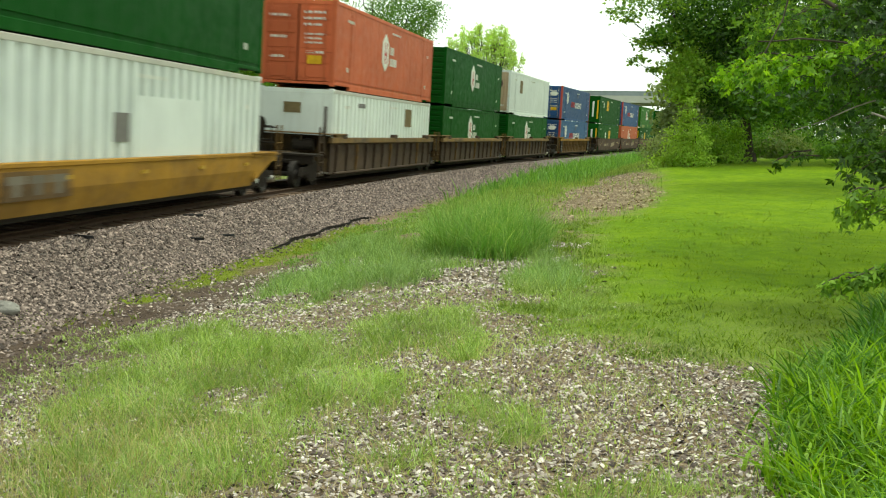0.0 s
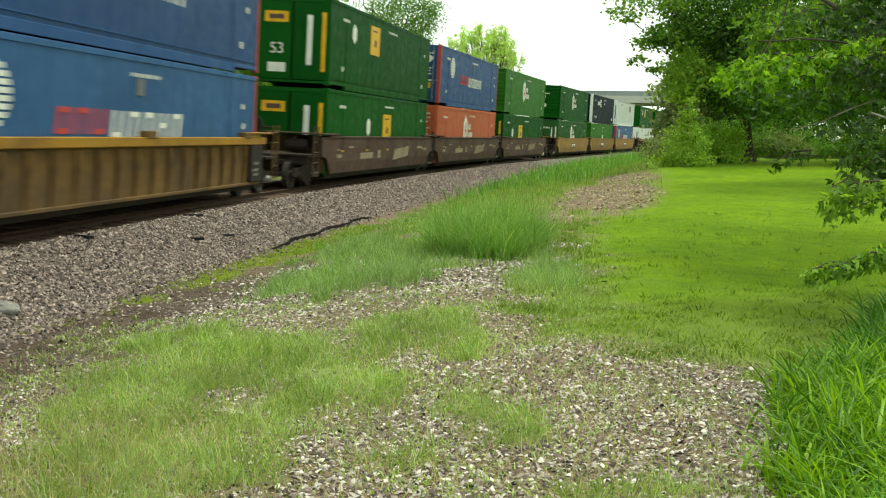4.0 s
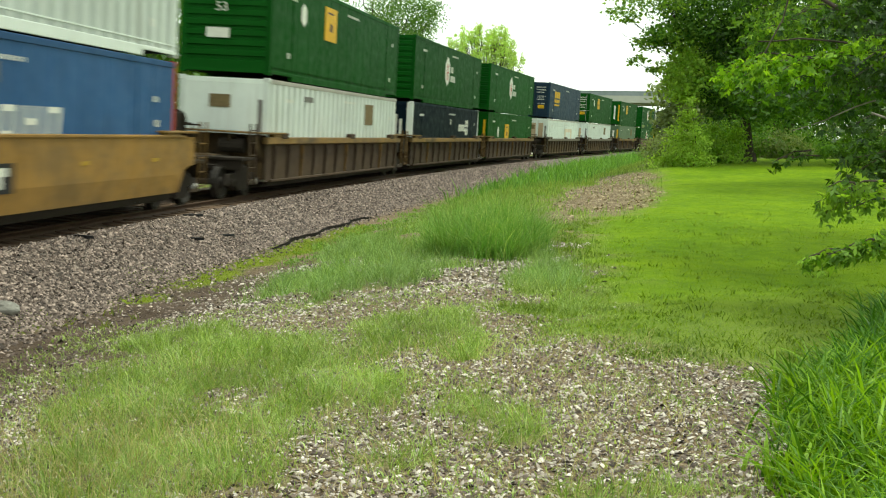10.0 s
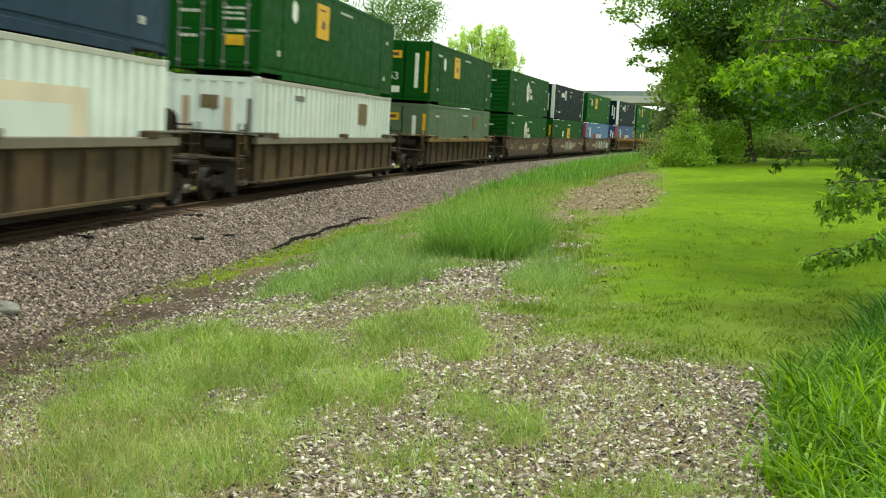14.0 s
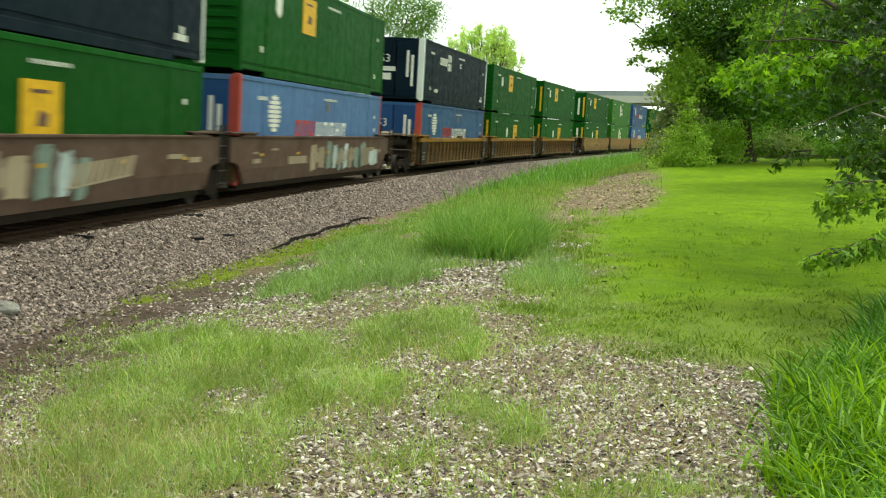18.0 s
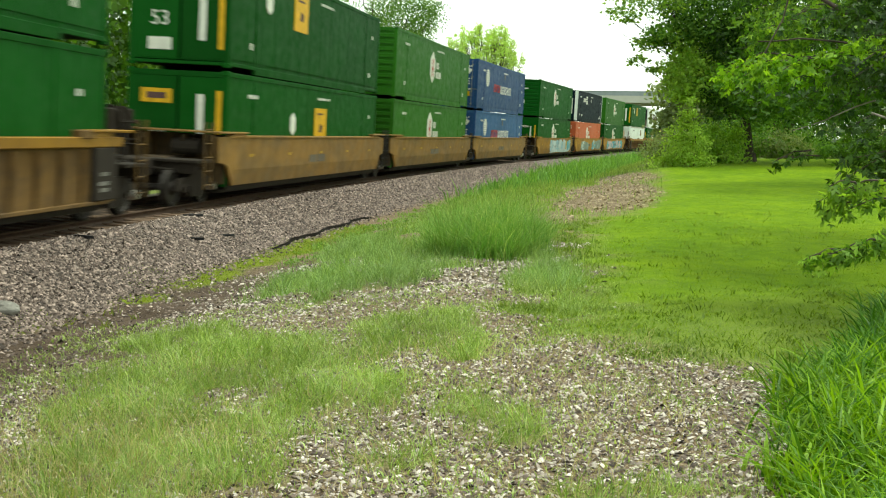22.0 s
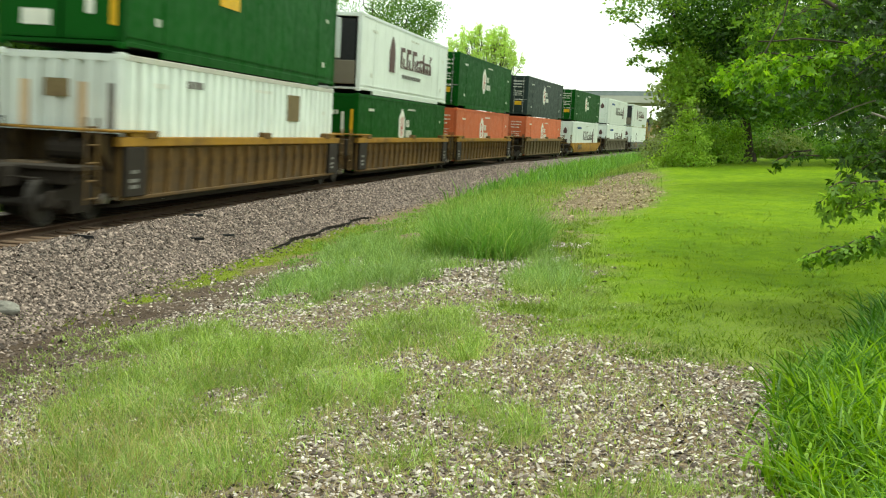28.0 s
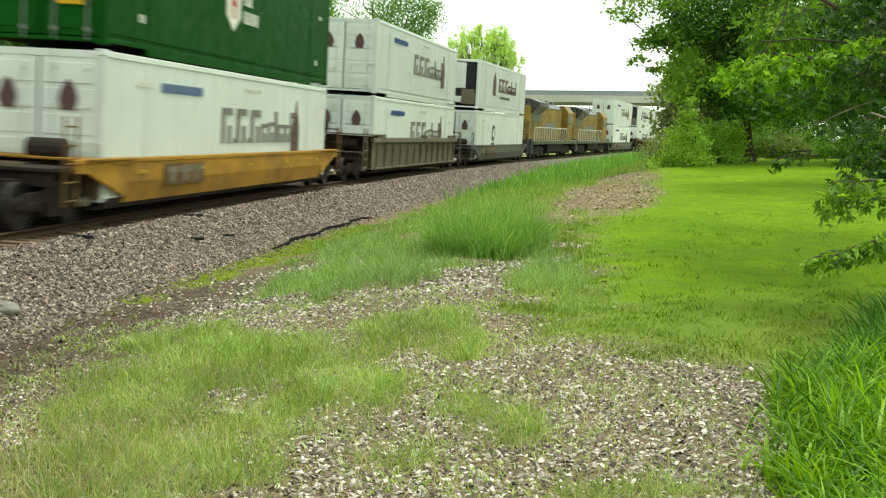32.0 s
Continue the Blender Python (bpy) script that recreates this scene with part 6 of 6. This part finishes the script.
tree("tall tree with drooping sprays behind the railway", (-6.0, 92), [((-5.8, 91, 12.0), (5.2, 5.0, 5.0), 420, 34, .42), ((-2.9, 90, 11.0), (2.6, 2.5, 2.2), 150, 30, .32), ((-1.4, 90, 10.4), (1.3, 1.2, 1.3), 26, 22, .2), ((-8.5, 92, 7.5), (4.5, 4.5, 4.0), 240, 26, .5)], .35, .17, F_FAR, droop=.8)
sprays = []
for _ in range(90):
    a, e = RNG.uniform(0, 2 * np.pi), RNG.uniform(.05, 1.35)
    r = RNG.uniform(.72, 1.08)
    sprays.append(((6.3 + r * 6.7 * math.cos(a) * math.cos(e), 178 + r * 5.5 * math.sin(a) * math.cos(e), 12.2 + r * 5.8 * math.sin(e)), (.28, .28, 1.2), 9, 12, .18))
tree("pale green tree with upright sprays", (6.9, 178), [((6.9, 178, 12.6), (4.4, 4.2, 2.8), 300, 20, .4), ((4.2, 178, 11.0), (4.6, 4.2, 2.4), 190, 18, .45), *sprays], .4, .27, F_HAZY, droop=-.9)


def far_woods():
    pts = []
    for x in np.arange(-260, 330, 7.0):
        y = 285 + RNG.uniform(-14, 14) - abs(x) * .12
        h = RNG.uniform(5, 8)
        pts.append(clumped([((x, y, h * .5), (6, 5, h * .55), 40, 12, .9)]))
    return leaf_mesh("far_woods", np.concatenate(pts), .9)


tagged(part("far_woods", far_woods(), F_OLIVE, None), "distant belt of hazy green woods", "woods", kind="stuff")


# ---- grasses ----
def blade_mesh(name, x, y, h, w, lean, segs=2, bed=False):
    """Tapered, bending blades on the ground."""
    n = len(x)
    z = ground_z(x, y, bed) - .01
    az = RNG.uniform(0, 2 * np.pi, n)
    dx, dy = np.cos(az), np.sin(az)
    fa = RNG.uniform(0, 2 * np.pi, n)
    wx, wy = np.cos(fa), np.sin(fa)
    rows = []
    for i in range(segs):
        t = i / segs
        out, up = lean * h * .85 * t ** 1.6, h * (1.1 * t - .42 * lean * t ** 2.2)
        half = w * (1 - t ** 2 * .8) / 2
        for s in (-1, 1):
            rows.append(np.stack([x + dx * out + s * wx * half, y + dy * out + s * wy * half, z + up], 1))
    rows.append(np.stack([x + dx * lean * h * .85, y + dy * lean * h * .85, z + h * (1.1 - .42 * lean)], 1))
    rows.append(rows[-1] + (.0007, 0, 0))
    v = np.stack(rows, 1).reshape(-1, 3)
    k = len(rows)
    q = np.array([(2 * i, 2 * i + 1, 2 * i + 3, 2 * i + 2) for i in range(segs)])
    return sheet_mesh(name, v, (np.arange(n)[:, None, None] * k + q).reshape(-1, 4))


def scatter(n, x0, x1, y0, y1, mask):
    x, y = RNG.uniform(x0, x1, n), RNG.uniform(y0, y1, n)
    keep = RNG.uniform(size=n) < mask(x, y)
    return x[keep], y[keep]


def stuff(name, mesh, material, label, category):
    return tagged(part(name, mesh, material, None), label, category, kind="stuff")


def off_track(x, y):
    return smooth(3.3, 3.9, lateral(x, y))


def tufted(n, each, x0, x1, y0, y1, mask, spread):
    """Blades in tufts: their places and, for each, the size of its tuft."""
    cx, cy = scatter(n, x0, x1, y0, y1, mask)
    k = RNG.integers(each // 3, each, len(cx))
    big = RNG.uniform(.55, 1.35, len(cx))
    i = np.repeat(np.arange(len(cx)), k)
    return cx[i] + RNG.normal(0, 1, len(i)) * spread * big[i], cy[i] + RNG.normal(0, 1, len(i)) * spread * big[i] * 1.3, big[i]


x, y, big = tufted(25000, 19, -4.6, 2.2, 4.5, 27, lambda a, b: meadow_mask(a, b) * off_track(a, b) * (1 - lawn_mask(a, b)) * np.clip(1.25 - b / 30, .3, 1), .06)
pick = (np.floor(x * 2.1 + np.sin(y * 1.7)) + np.floor(y * 1.3)) % 3 == 0
far = y > 13.2 + .6 * np.sin(x * 2.1)
for keep, mat, label in ((~pick & ~far, F_GRASS, "thin wild grass on stony soil"), (pick & ~far, F_PALEGRASS, "pale wild grass on stony soil"), (far, F_FEATHER, "feathery cool green wild grass")):
    gx_, gy_, gb = x[keep], y[keep], big[keep]
    stuff("wild_grass", blade_mesh("wild_grass", gx_, gy_, RNG.uniform(.06, .25, len(gx_)) * gb * (1 + .75 * smooth(12, 15, gy_)) * (.55 + .5 * meadow_mask(gx_, gy_)), RNG.uniform(.003, .006, len(gx_)) * (1 + gy_ / 22), RNG.uniform(.3, 1.8, len(gx_))), mat, label, "grass")
x, y = scatter(90000, -4.6, 2.0, 4.6, 14, lambda a, b: (.2 + .7 * smooth(-.2, .5, tufts(b, a))) * off_track(a, b) * (1 - lawn_mask(a, b)))
stuff("sparse_weeds", blade_mesh("sparse_weeds", x, y, RNG.uniform(.02, .08, len(x)), RNG.uniform(.005, .013, len(x)), RNG.uniform(.4, 1.6, len(x))), F_PALEGRASS, "small weeds between the stones", "weeds")
x, y, big = tufted(15000, 16, .4, 7, 7.8, 24, lambda a, b: (lawn_mask(a, b) > .05) * (1 - (.45 + .52 * smooth(9.5, 15, b)) * smooth(.3, .95, lawn_mask(a, b))) * smooth(-.2, .3, tufts(a, b) + .1), .06)
stuff("lawn_edge_weeds", blade_mesh("lawn_edge_weeds", x, y, RNG.uniform(.03, .1, len(x)) * big, RNG.uniform(.006, .012, len(x)) * (1 + y / 30), RNG.uniform(.5, 1.5, len(x))), F_WEED, "dark green weeds along the lawn's edge", "weeds")
x, y, big = tufted(7000, 14, .3, 5, 7.6, 16, lambda a, b: smooth(.0, .12, lawn_mask(a, b)) * (1 - smooth(.45, .9, lawn_mask(a, b))), .07)
stuff("edge_grass", blade_mesh("edge_grass", x, y, RNG.uniform(.02, .08, len(x)) * big, RNG.uniform(.005, .011, len(x)), RNG.uniform(.5, 1.8, len(x))), F_GRASS, "dull weedy grass where the lawn meets gravel", "grass")
x, y = scatter(32000, 1.2, 8.5, 18, 46, lambda a, b: bare_mask(a, b))
stuff("dry_litter", blade_mesh("dry_litter", x, y, RNG.uniform(.03, .12, len(x)), RNG.uniform(.008, .02, len(x)), RNG.uniform(1.9, 2.5, len(x)), 1), F_LITTER, "dry brown leaf and grass litter", "litter")
x, y = scatter(15000, -3.5, 1.8, 4.7, 10, lambda a, b: (.18 + .8 * smooth(-.9, -1.8, a) * smooth(8.2, 6.8, b)) * off_track(a, b) * (1 - lawn_mask(a, b)))
stuff("dry_stalks", blade_mesh("dry_stalks", x, y, RNG.uniform(.1, .3, len(x)), np.full(len(x), .004), RNG.uniform(.3, 1.6, len(x))), F_DRY, "dry yellow grass stalks", "grass")
x, y = scatter(20000, -3.2, 2.2, 4.6, 11, lambda a, b: (1 - lawn_mask(a, b)) * (.25 + .75 * smooth(-.2, .3, tufts(a, b))) * smooth(11, 6, b) * off_track(a, b))
stuff("straw", blade_mesh("straw", x, y, RNG.uniform(.05, .16, len(x)), RNG.uniform(.003, .006, len(x)), RNG.uniform(2.1, 2.6, len(x)), 1), F_LITTER, "dry straw lying on the gravel", "straw")
CLUMP = [(.25, 18.3, .5, 1.0), (.85, 17.8, .55, .9), (1.3, 18.7, .4, 1.1), (.55, 20.2, .8, 1.2)]
x, y, big = tufted(8000, 26, -.9, 2.8, 15.8, 26, lambda a, b: smooth(-.3, .6, np.max([oval(a, b, *e) for e in CLUMP], axis=0) + .8 * tufts(a, b)), .07)
sort = RNG.uniform(size=len(x))
for lo, hi, mat, label in ((0, .6, F_COOL, "tall green grass clump"), (.6, .8, F_VERGE, "tall yellow-green grass in the clump"), (.8, 1, F_PALEGRASS, "pale seed heads of tall grass")):
    k = (sort >= lo) & (sort < hi)
    n = int(k.sum())
    stuff("tall_grass_clump", blade_mesh("tall_grass_clump", x[k], y[k], RNG.uniform(.24, .76, n) * big[k] * (1 + .5 * tufts(x[k], y[k])) * (1.15 if lo > .7 else 1), RNG.uniform(.005, .011, n), RNG.uniform(.2, 1.5, n), 3), mat, label, "grass")
x, y = scatter(90000, -2, 26, 26, 130, lambda a, b: far_strip(a, b, lateral(a, b)) * (.35 + .65 * smooth(-.5, .3, lumps(a, b, .6))) * (1 - .9 * bare_mask(a, b)))
stuff("trackside_grass", blade_mesh("trackside_grass", x, y, RNG.uniform(.2, .75, len(x)) * (1 + .4 * (y > 60)) * (.75 + .5 * smooth(-.4, .5, tufts(x, y))), RNG.uniform(.012, .025, len(x)) * (1 + y / 60), RNG.uniform(.2, 1.1, len(x))), F_COOL, "long trackside grass", "grass")
x, y, big = tufted(9000, 14, -3, 5, 20, 48, lambda a, b: smooth(3.9, 4.6, lateral(a, b)) * (1 - smooth(8.2, 9.2, lateral(a, b))) * (1 - bare_mask(a, b)) ** 2 * smooth(-.5, .4, tufts(a, b)), .1)
stuff("verge_grass", blade_mesh("verge_grass", x, y, RNG.uniform(.03, .13, len(x)) * big, RNG.uniform(.01, .02, len(x)) * (1 + y / 50), RNG.uniform(.5, 1.9, len(x))), F_VERGE, "short yellow-green verge grass", "grass")
x, y = scatter(60000, -2, 12, 14, 62, lambda a, b: rough_edge(a, b, lateral(a, b)) * (1 - .96 * bare_mask(a, b)))
stuff("rough_grass", blade_mesh("rough_grass", x, y, RNG.uniform(.06, .28, len(x)), RNG.uniform(.005, .01, len(x)) * (1 + y / 25), RNG.uniform(.2, .9, len(x))), F_GRASS, "rough tufted grass beside the lawn", "grass")
x, y = scatter(130000, -6.5, 0, 8, 34, lambda a, b: moss_mask(a, b) * smooth(2.5, 2.8, lateral(a, b)))
stuff("low_weeds", blade_mesh("low_weeds", x, y, RNG.uniform(.015, .06, len(x)), RNG.uniform(.008, .018, len(x)), RNG.uniform(.5, 1.6, len(x)), bed=True), F_MOSS, "yellow-green low weeds along the ballast", "weeds")
x, y, big = tufted(260, 22, -5.4, -2.6, 12, 19, lambda a, b: smooth(3.3, 3.7, lateral(a, b)) * (1 - smooth(5.2, 6.0, lateral(a, b))) * smooth(.1, .5, tufts(a, b)), .05)
stuff("ditch_tufts", blade_mesh("ditch_tufts", x, y, RNG.uniform(.04, .15, len(x)) * big, RNG.uniform(.006, .012, len(x)), RNG.uniform(.4, 1.6, len(x))), F_MOSS, "small green tufts on the muddy ground", "grass")
x, y = scatter(260000, 0.8, 14, 8.3, 34, lambda a, b: lawn_mask(a, b) * np.clip(11 / b, 0, 1) ** 1.4 * (1 - smooth(26, 34, b)))
stuff("lawn_grass", blade_mesh("lawn_grass", x, y, RNG.uniform(.015, .045, len(x)), RNG.uniform(.005, .009, len(x)) * (1 + y / 14), RNG.uniform(.5, 1.6, len(x)), 1), F_LAWN, "short mown yellow-green lawn", "grass")
LUSH_Y, LUSH_X = [4.0, 5.6, 6.0, 6.5, 7.7, 7.95, 8.8, 9.45, 10.2, 12.0], [1.43, 1.72, 1.84, 1.94, 2.26, 2.55, 3.07, 3.43, 3.85, 4.9]
x, y, big = tufted(2300, 28, 1.2, 6.0, 4.2, 12.0, lambda a, b: smooth(-.05, .3, a - np.interp(b, LUSH_Y, LUSH_X) + .1 * lumps(a, b, 3)), .07)
xb, yb, bb = tufted(1100, 30, 2.4, 6.0, 7.8, 12.0, lambda a, b: smooth(.0, .3, a - np.interp(b, LUSH_Y, LUSH_X)), .08)
x, y, big = np.concatenate([x, xb]), np.concatenate([y, yb]), np.concatenate([big, bb])
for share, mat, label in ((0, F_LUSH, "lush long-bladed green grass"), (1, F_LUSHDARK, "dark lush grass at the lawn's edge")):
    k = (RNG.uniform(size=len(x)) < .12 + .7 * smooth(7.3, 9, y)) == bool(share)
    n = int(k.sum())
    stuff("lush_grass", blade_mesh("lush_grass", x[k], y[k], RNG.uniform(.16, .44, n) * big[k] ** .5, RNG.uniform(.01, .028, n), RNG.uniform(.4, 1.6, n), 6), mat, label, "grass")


# ---- stones ----
def stone_mesh(name, p, size, flat=.55):
    n = len(p)
    base = np.array([(1, 0, 0), (0, 1, 0), (-1, 0, 0), (0, -1, 0), (.35, .2, 1), (-.45, -.15, .8)])
    f = np.array([(0, 1, 4), (1, 5, 4), (1, 2, 5), (2, 3, 5), (3, 4, 5), (3, 0, 4)])
    v = base[None] * RNG.uniform(.6, 1.35, (n, 6, 3)) * np.stack([RNG.uniform(.7, 1.3, n), RNG.uniform(.6, 1.0, n), RNG.uniform(.35, .8, n) * flat / .55], 1)[:, None, :]
    a, t = RNG.uniform(0, 2 * np.pi, n), RNG.normal(0, .45, n)
    ca, sa, ct, st = np.cos(a)[:, None], np.sin(a)[:, None], np.cos(t)[:, None], np.sin(t)[:, None]
    x, z = v[..., 0] * ct - v[..., 2] * st, v[..., 0] * st + v[..., 2] * ct
    v = np.stack([x * ca - v[..., 1] * sa, x * sa + v[..., 1] * ca, z], 2) * size[:, None, None]
    return sheet_mesh(name, (v + p[:, None, :]).reshape(-1, 3), (np.arange(n)[:, None, None] * 6 + f).reshape(-1, 3))


x, y = scatter(290000, -4.4, 2.6, 4.6, 19.5, lambda a, b: (1 - lawn_mask(a, b)) ** 4 * (1 - .97 * meadow_mask(a, b) ** .5) * np.clip(1.25 - b / 11, .22, 1) * off_track(a, b) * (1 - moss_mask(a, b)) * (1 - .9 * mud_mask(a, b, lateral(a, b))))
stuff("gravel", stone_mesh("gravel", np.stack([x, y, ground_z(x, y) + .004], 1), (.008 + .02 * RNG.uniform(size=len(x)) ** 2) * (1 + .6 * smooth(11, 16, y)), .4), M_GRAVEL, "loose pale crushed gravel", "gravel")
x, y = scatter(15000, -5.6, 0, 8.5, 21, lambda a, b: smooth(3.3, 3.7, lateral(a, b)) * (1 - smooth(5.5, 7, lateral(a, b))) * (.35 + .65 * smooth(-.2, .3, tufts(a, b))) * (1 - .8 * meadow_mask(a, b)) * (1 - moss_mask(a, b)))
stuff("ditch_gravel", stone_mesh("ditch_gravel", np.stack([x, y, ground_z(x, y) + .004], 1), .01 + .022 * RNG.uniform(size=len(x)) ** 2, .45), M_BALLAST, "muddy gravel at the foot of the ballast", "gravel")
x, y = scatter(15000, 1.2, 8.5, 18, 46, lambda a, b: bare_mask(a, b))
stuff("leaf_litter", stone_mesh("leaf_litter", np.stack([x, y, ground_z(x, y) + .006], 1), RNG.uniform(.02, .06, len(x)), .2), F_LITTER, "fallen dry leaves beside the lawn", "litter")
n = 90000
s, l = 9 + 75 * RNG.uniform(size=n) ** 1.8, 1.42 + 1.93 * RNG.uniform(size=n) ** .8 + np.abs(RNG.normal(0, .35, n)) * (RNG.uniform(size=n) < .4)
bx, by, bt = on_line(s)
x, y = bx + l * np.cos(bt), by - l * np.sin(bt)
stuff("ballast_stones", stone_mesh("ballast_stones", np.stack([x, y, ground_z(x, y, True) + .006], 1), RNG.uniform(.011, .04, n) * (1 + s / 90)), M_BALLAST, "grey-pink crushed ballast stones", "ballast")
# Low ledge at the ballast's foot; its black stands for a shadow line.
lip, ring = Geo(), []
for i in range(67):
    q = 24.0 + i * .15
    la = 3.6 + .07 * math.sin(q * 2.1) + .02 * math.sin(q * 5.3)
    fade = min(1, i / 8, (66 - i) / 6)
    ring.append([tuple(float(v) for v in beside(q, la + dl, dz)) for dl, dz in ((-.03, -.62), (.0, -.57 + .05 * fade), (.035, -.6), (.0, -.8))])
n = len(ring[0])
lip.add([v for r in ring for v in r], [(i * n + j, i * n + j + 1, (i + 1) * n + j + 1, (i + 1) * n + j) for i in range(len(ring) - 1) for j in range(n - 1)])
tagged(part("shadow_lip", lip, M_LIPSHADOW, None), "low ledge below the ballast, blackened as its shadow line", "kerb", kind="structure")
scrap_mesh = shared("wood_scrap", lambda: Geo().prism([(-.2, 0), (.14, -.03), (.24, .02), (.1, .06), (-.16, .05)], 2, -.02, .03))
for a, b, turn in ((-5.42, 24.5, 20), (-4.95, 22.4, -15), (-4.6, 23.9, 40), (-6.1, 19.2, -30)):
    scrap = part("wood_scrap", scrap_mesh, M_MARKBLK, None, "", Matrix.Translation((a, b, float(ground_z(a, b, True)[0]) + .025)) @ Matrix.Rotation(radians(turn), 4, "Z"))
    tagged(scrap, "splintered dark piece of tie wood on the ballast", "wood scrap", "wood scraps on the ballast")
bm = bmesh.new()
bmesh.ops.create_icosphere(bm, subdivisions=3, radius=1.0)
for v in bm.verts:
    k = 1 + .22 * noise.noise(v.co * 1.3) + .07 * noise.noise(v.co * 4.0)
    v.co = Vector((v.co.x * .21 * k, v.co.y * .16 * k, v.co.z * .1 * k))
rock_me = bpy.data.meshes.new("rock")
bm.to_mesh(rock_me)
bm.free()
boulder = part("rock", rock_me, M_ROCK, None)
boulder.matrix_basis = Matrix.Translation((-5.56, 14.3, -.57))
tagged(boulder, "pale grey rock at the foot of the ballast", "rock")


HANGING_SWAY = [(0.0, 36, 12), (0.5, 28, 8), (1.0, 24, 6), (2.0, 18, 4), (3.0, 12, 2), (4.0, 6, 1), (5.5, 0, 0), (8.0, -2, 2), (12.0, 2, 0), (18.0, -2, 2), (22.0, 2, 0), (25.0, 8, 2), (28.0, 2, 2), (32.0, 0, 0)]
LEANING_SWAY = [(0.0, 36, 42), (0.5, 16, 42), (1.0, 8, 32), (1.5, 10, 34), (2.0, 26, 38), (2.5, 6, 28), (3.0, 4, 24), (5.5, 8, 18), (6.0, 2, 14), (7.0, 0, 6), (8.0, 0, 0), (14.0, 2, 0), (22.0, 2, 0), (23.0, 20, 18), (24.0, 6, 6), (25.0, 6, 8), (26.5, 2, 2), (28.0, 0, -4), (29.0, 12, 12), (30.0, 6, 6), (32.0, 4, 4)]


def motions():
    """The whole train runs past at a steady speed; the lowest sprays of the maple sway."""
    u = .0046
    for spray, sway in ((SWAYING[3], HANGING_SWAY), (SWAYING[4], LEANING_SWAY)):
        walk(spray, [(t, Matrix.Translation((a * u, 0, -b * u))) for t, a, b in sway])
    for ob, s, z in MOVING:
        walk(ob, [(float(t), rail_pose(s - SPEED * t, 9.0) @ Matrix.Translation((0, 0, z))) for t in range(33)])


motions()
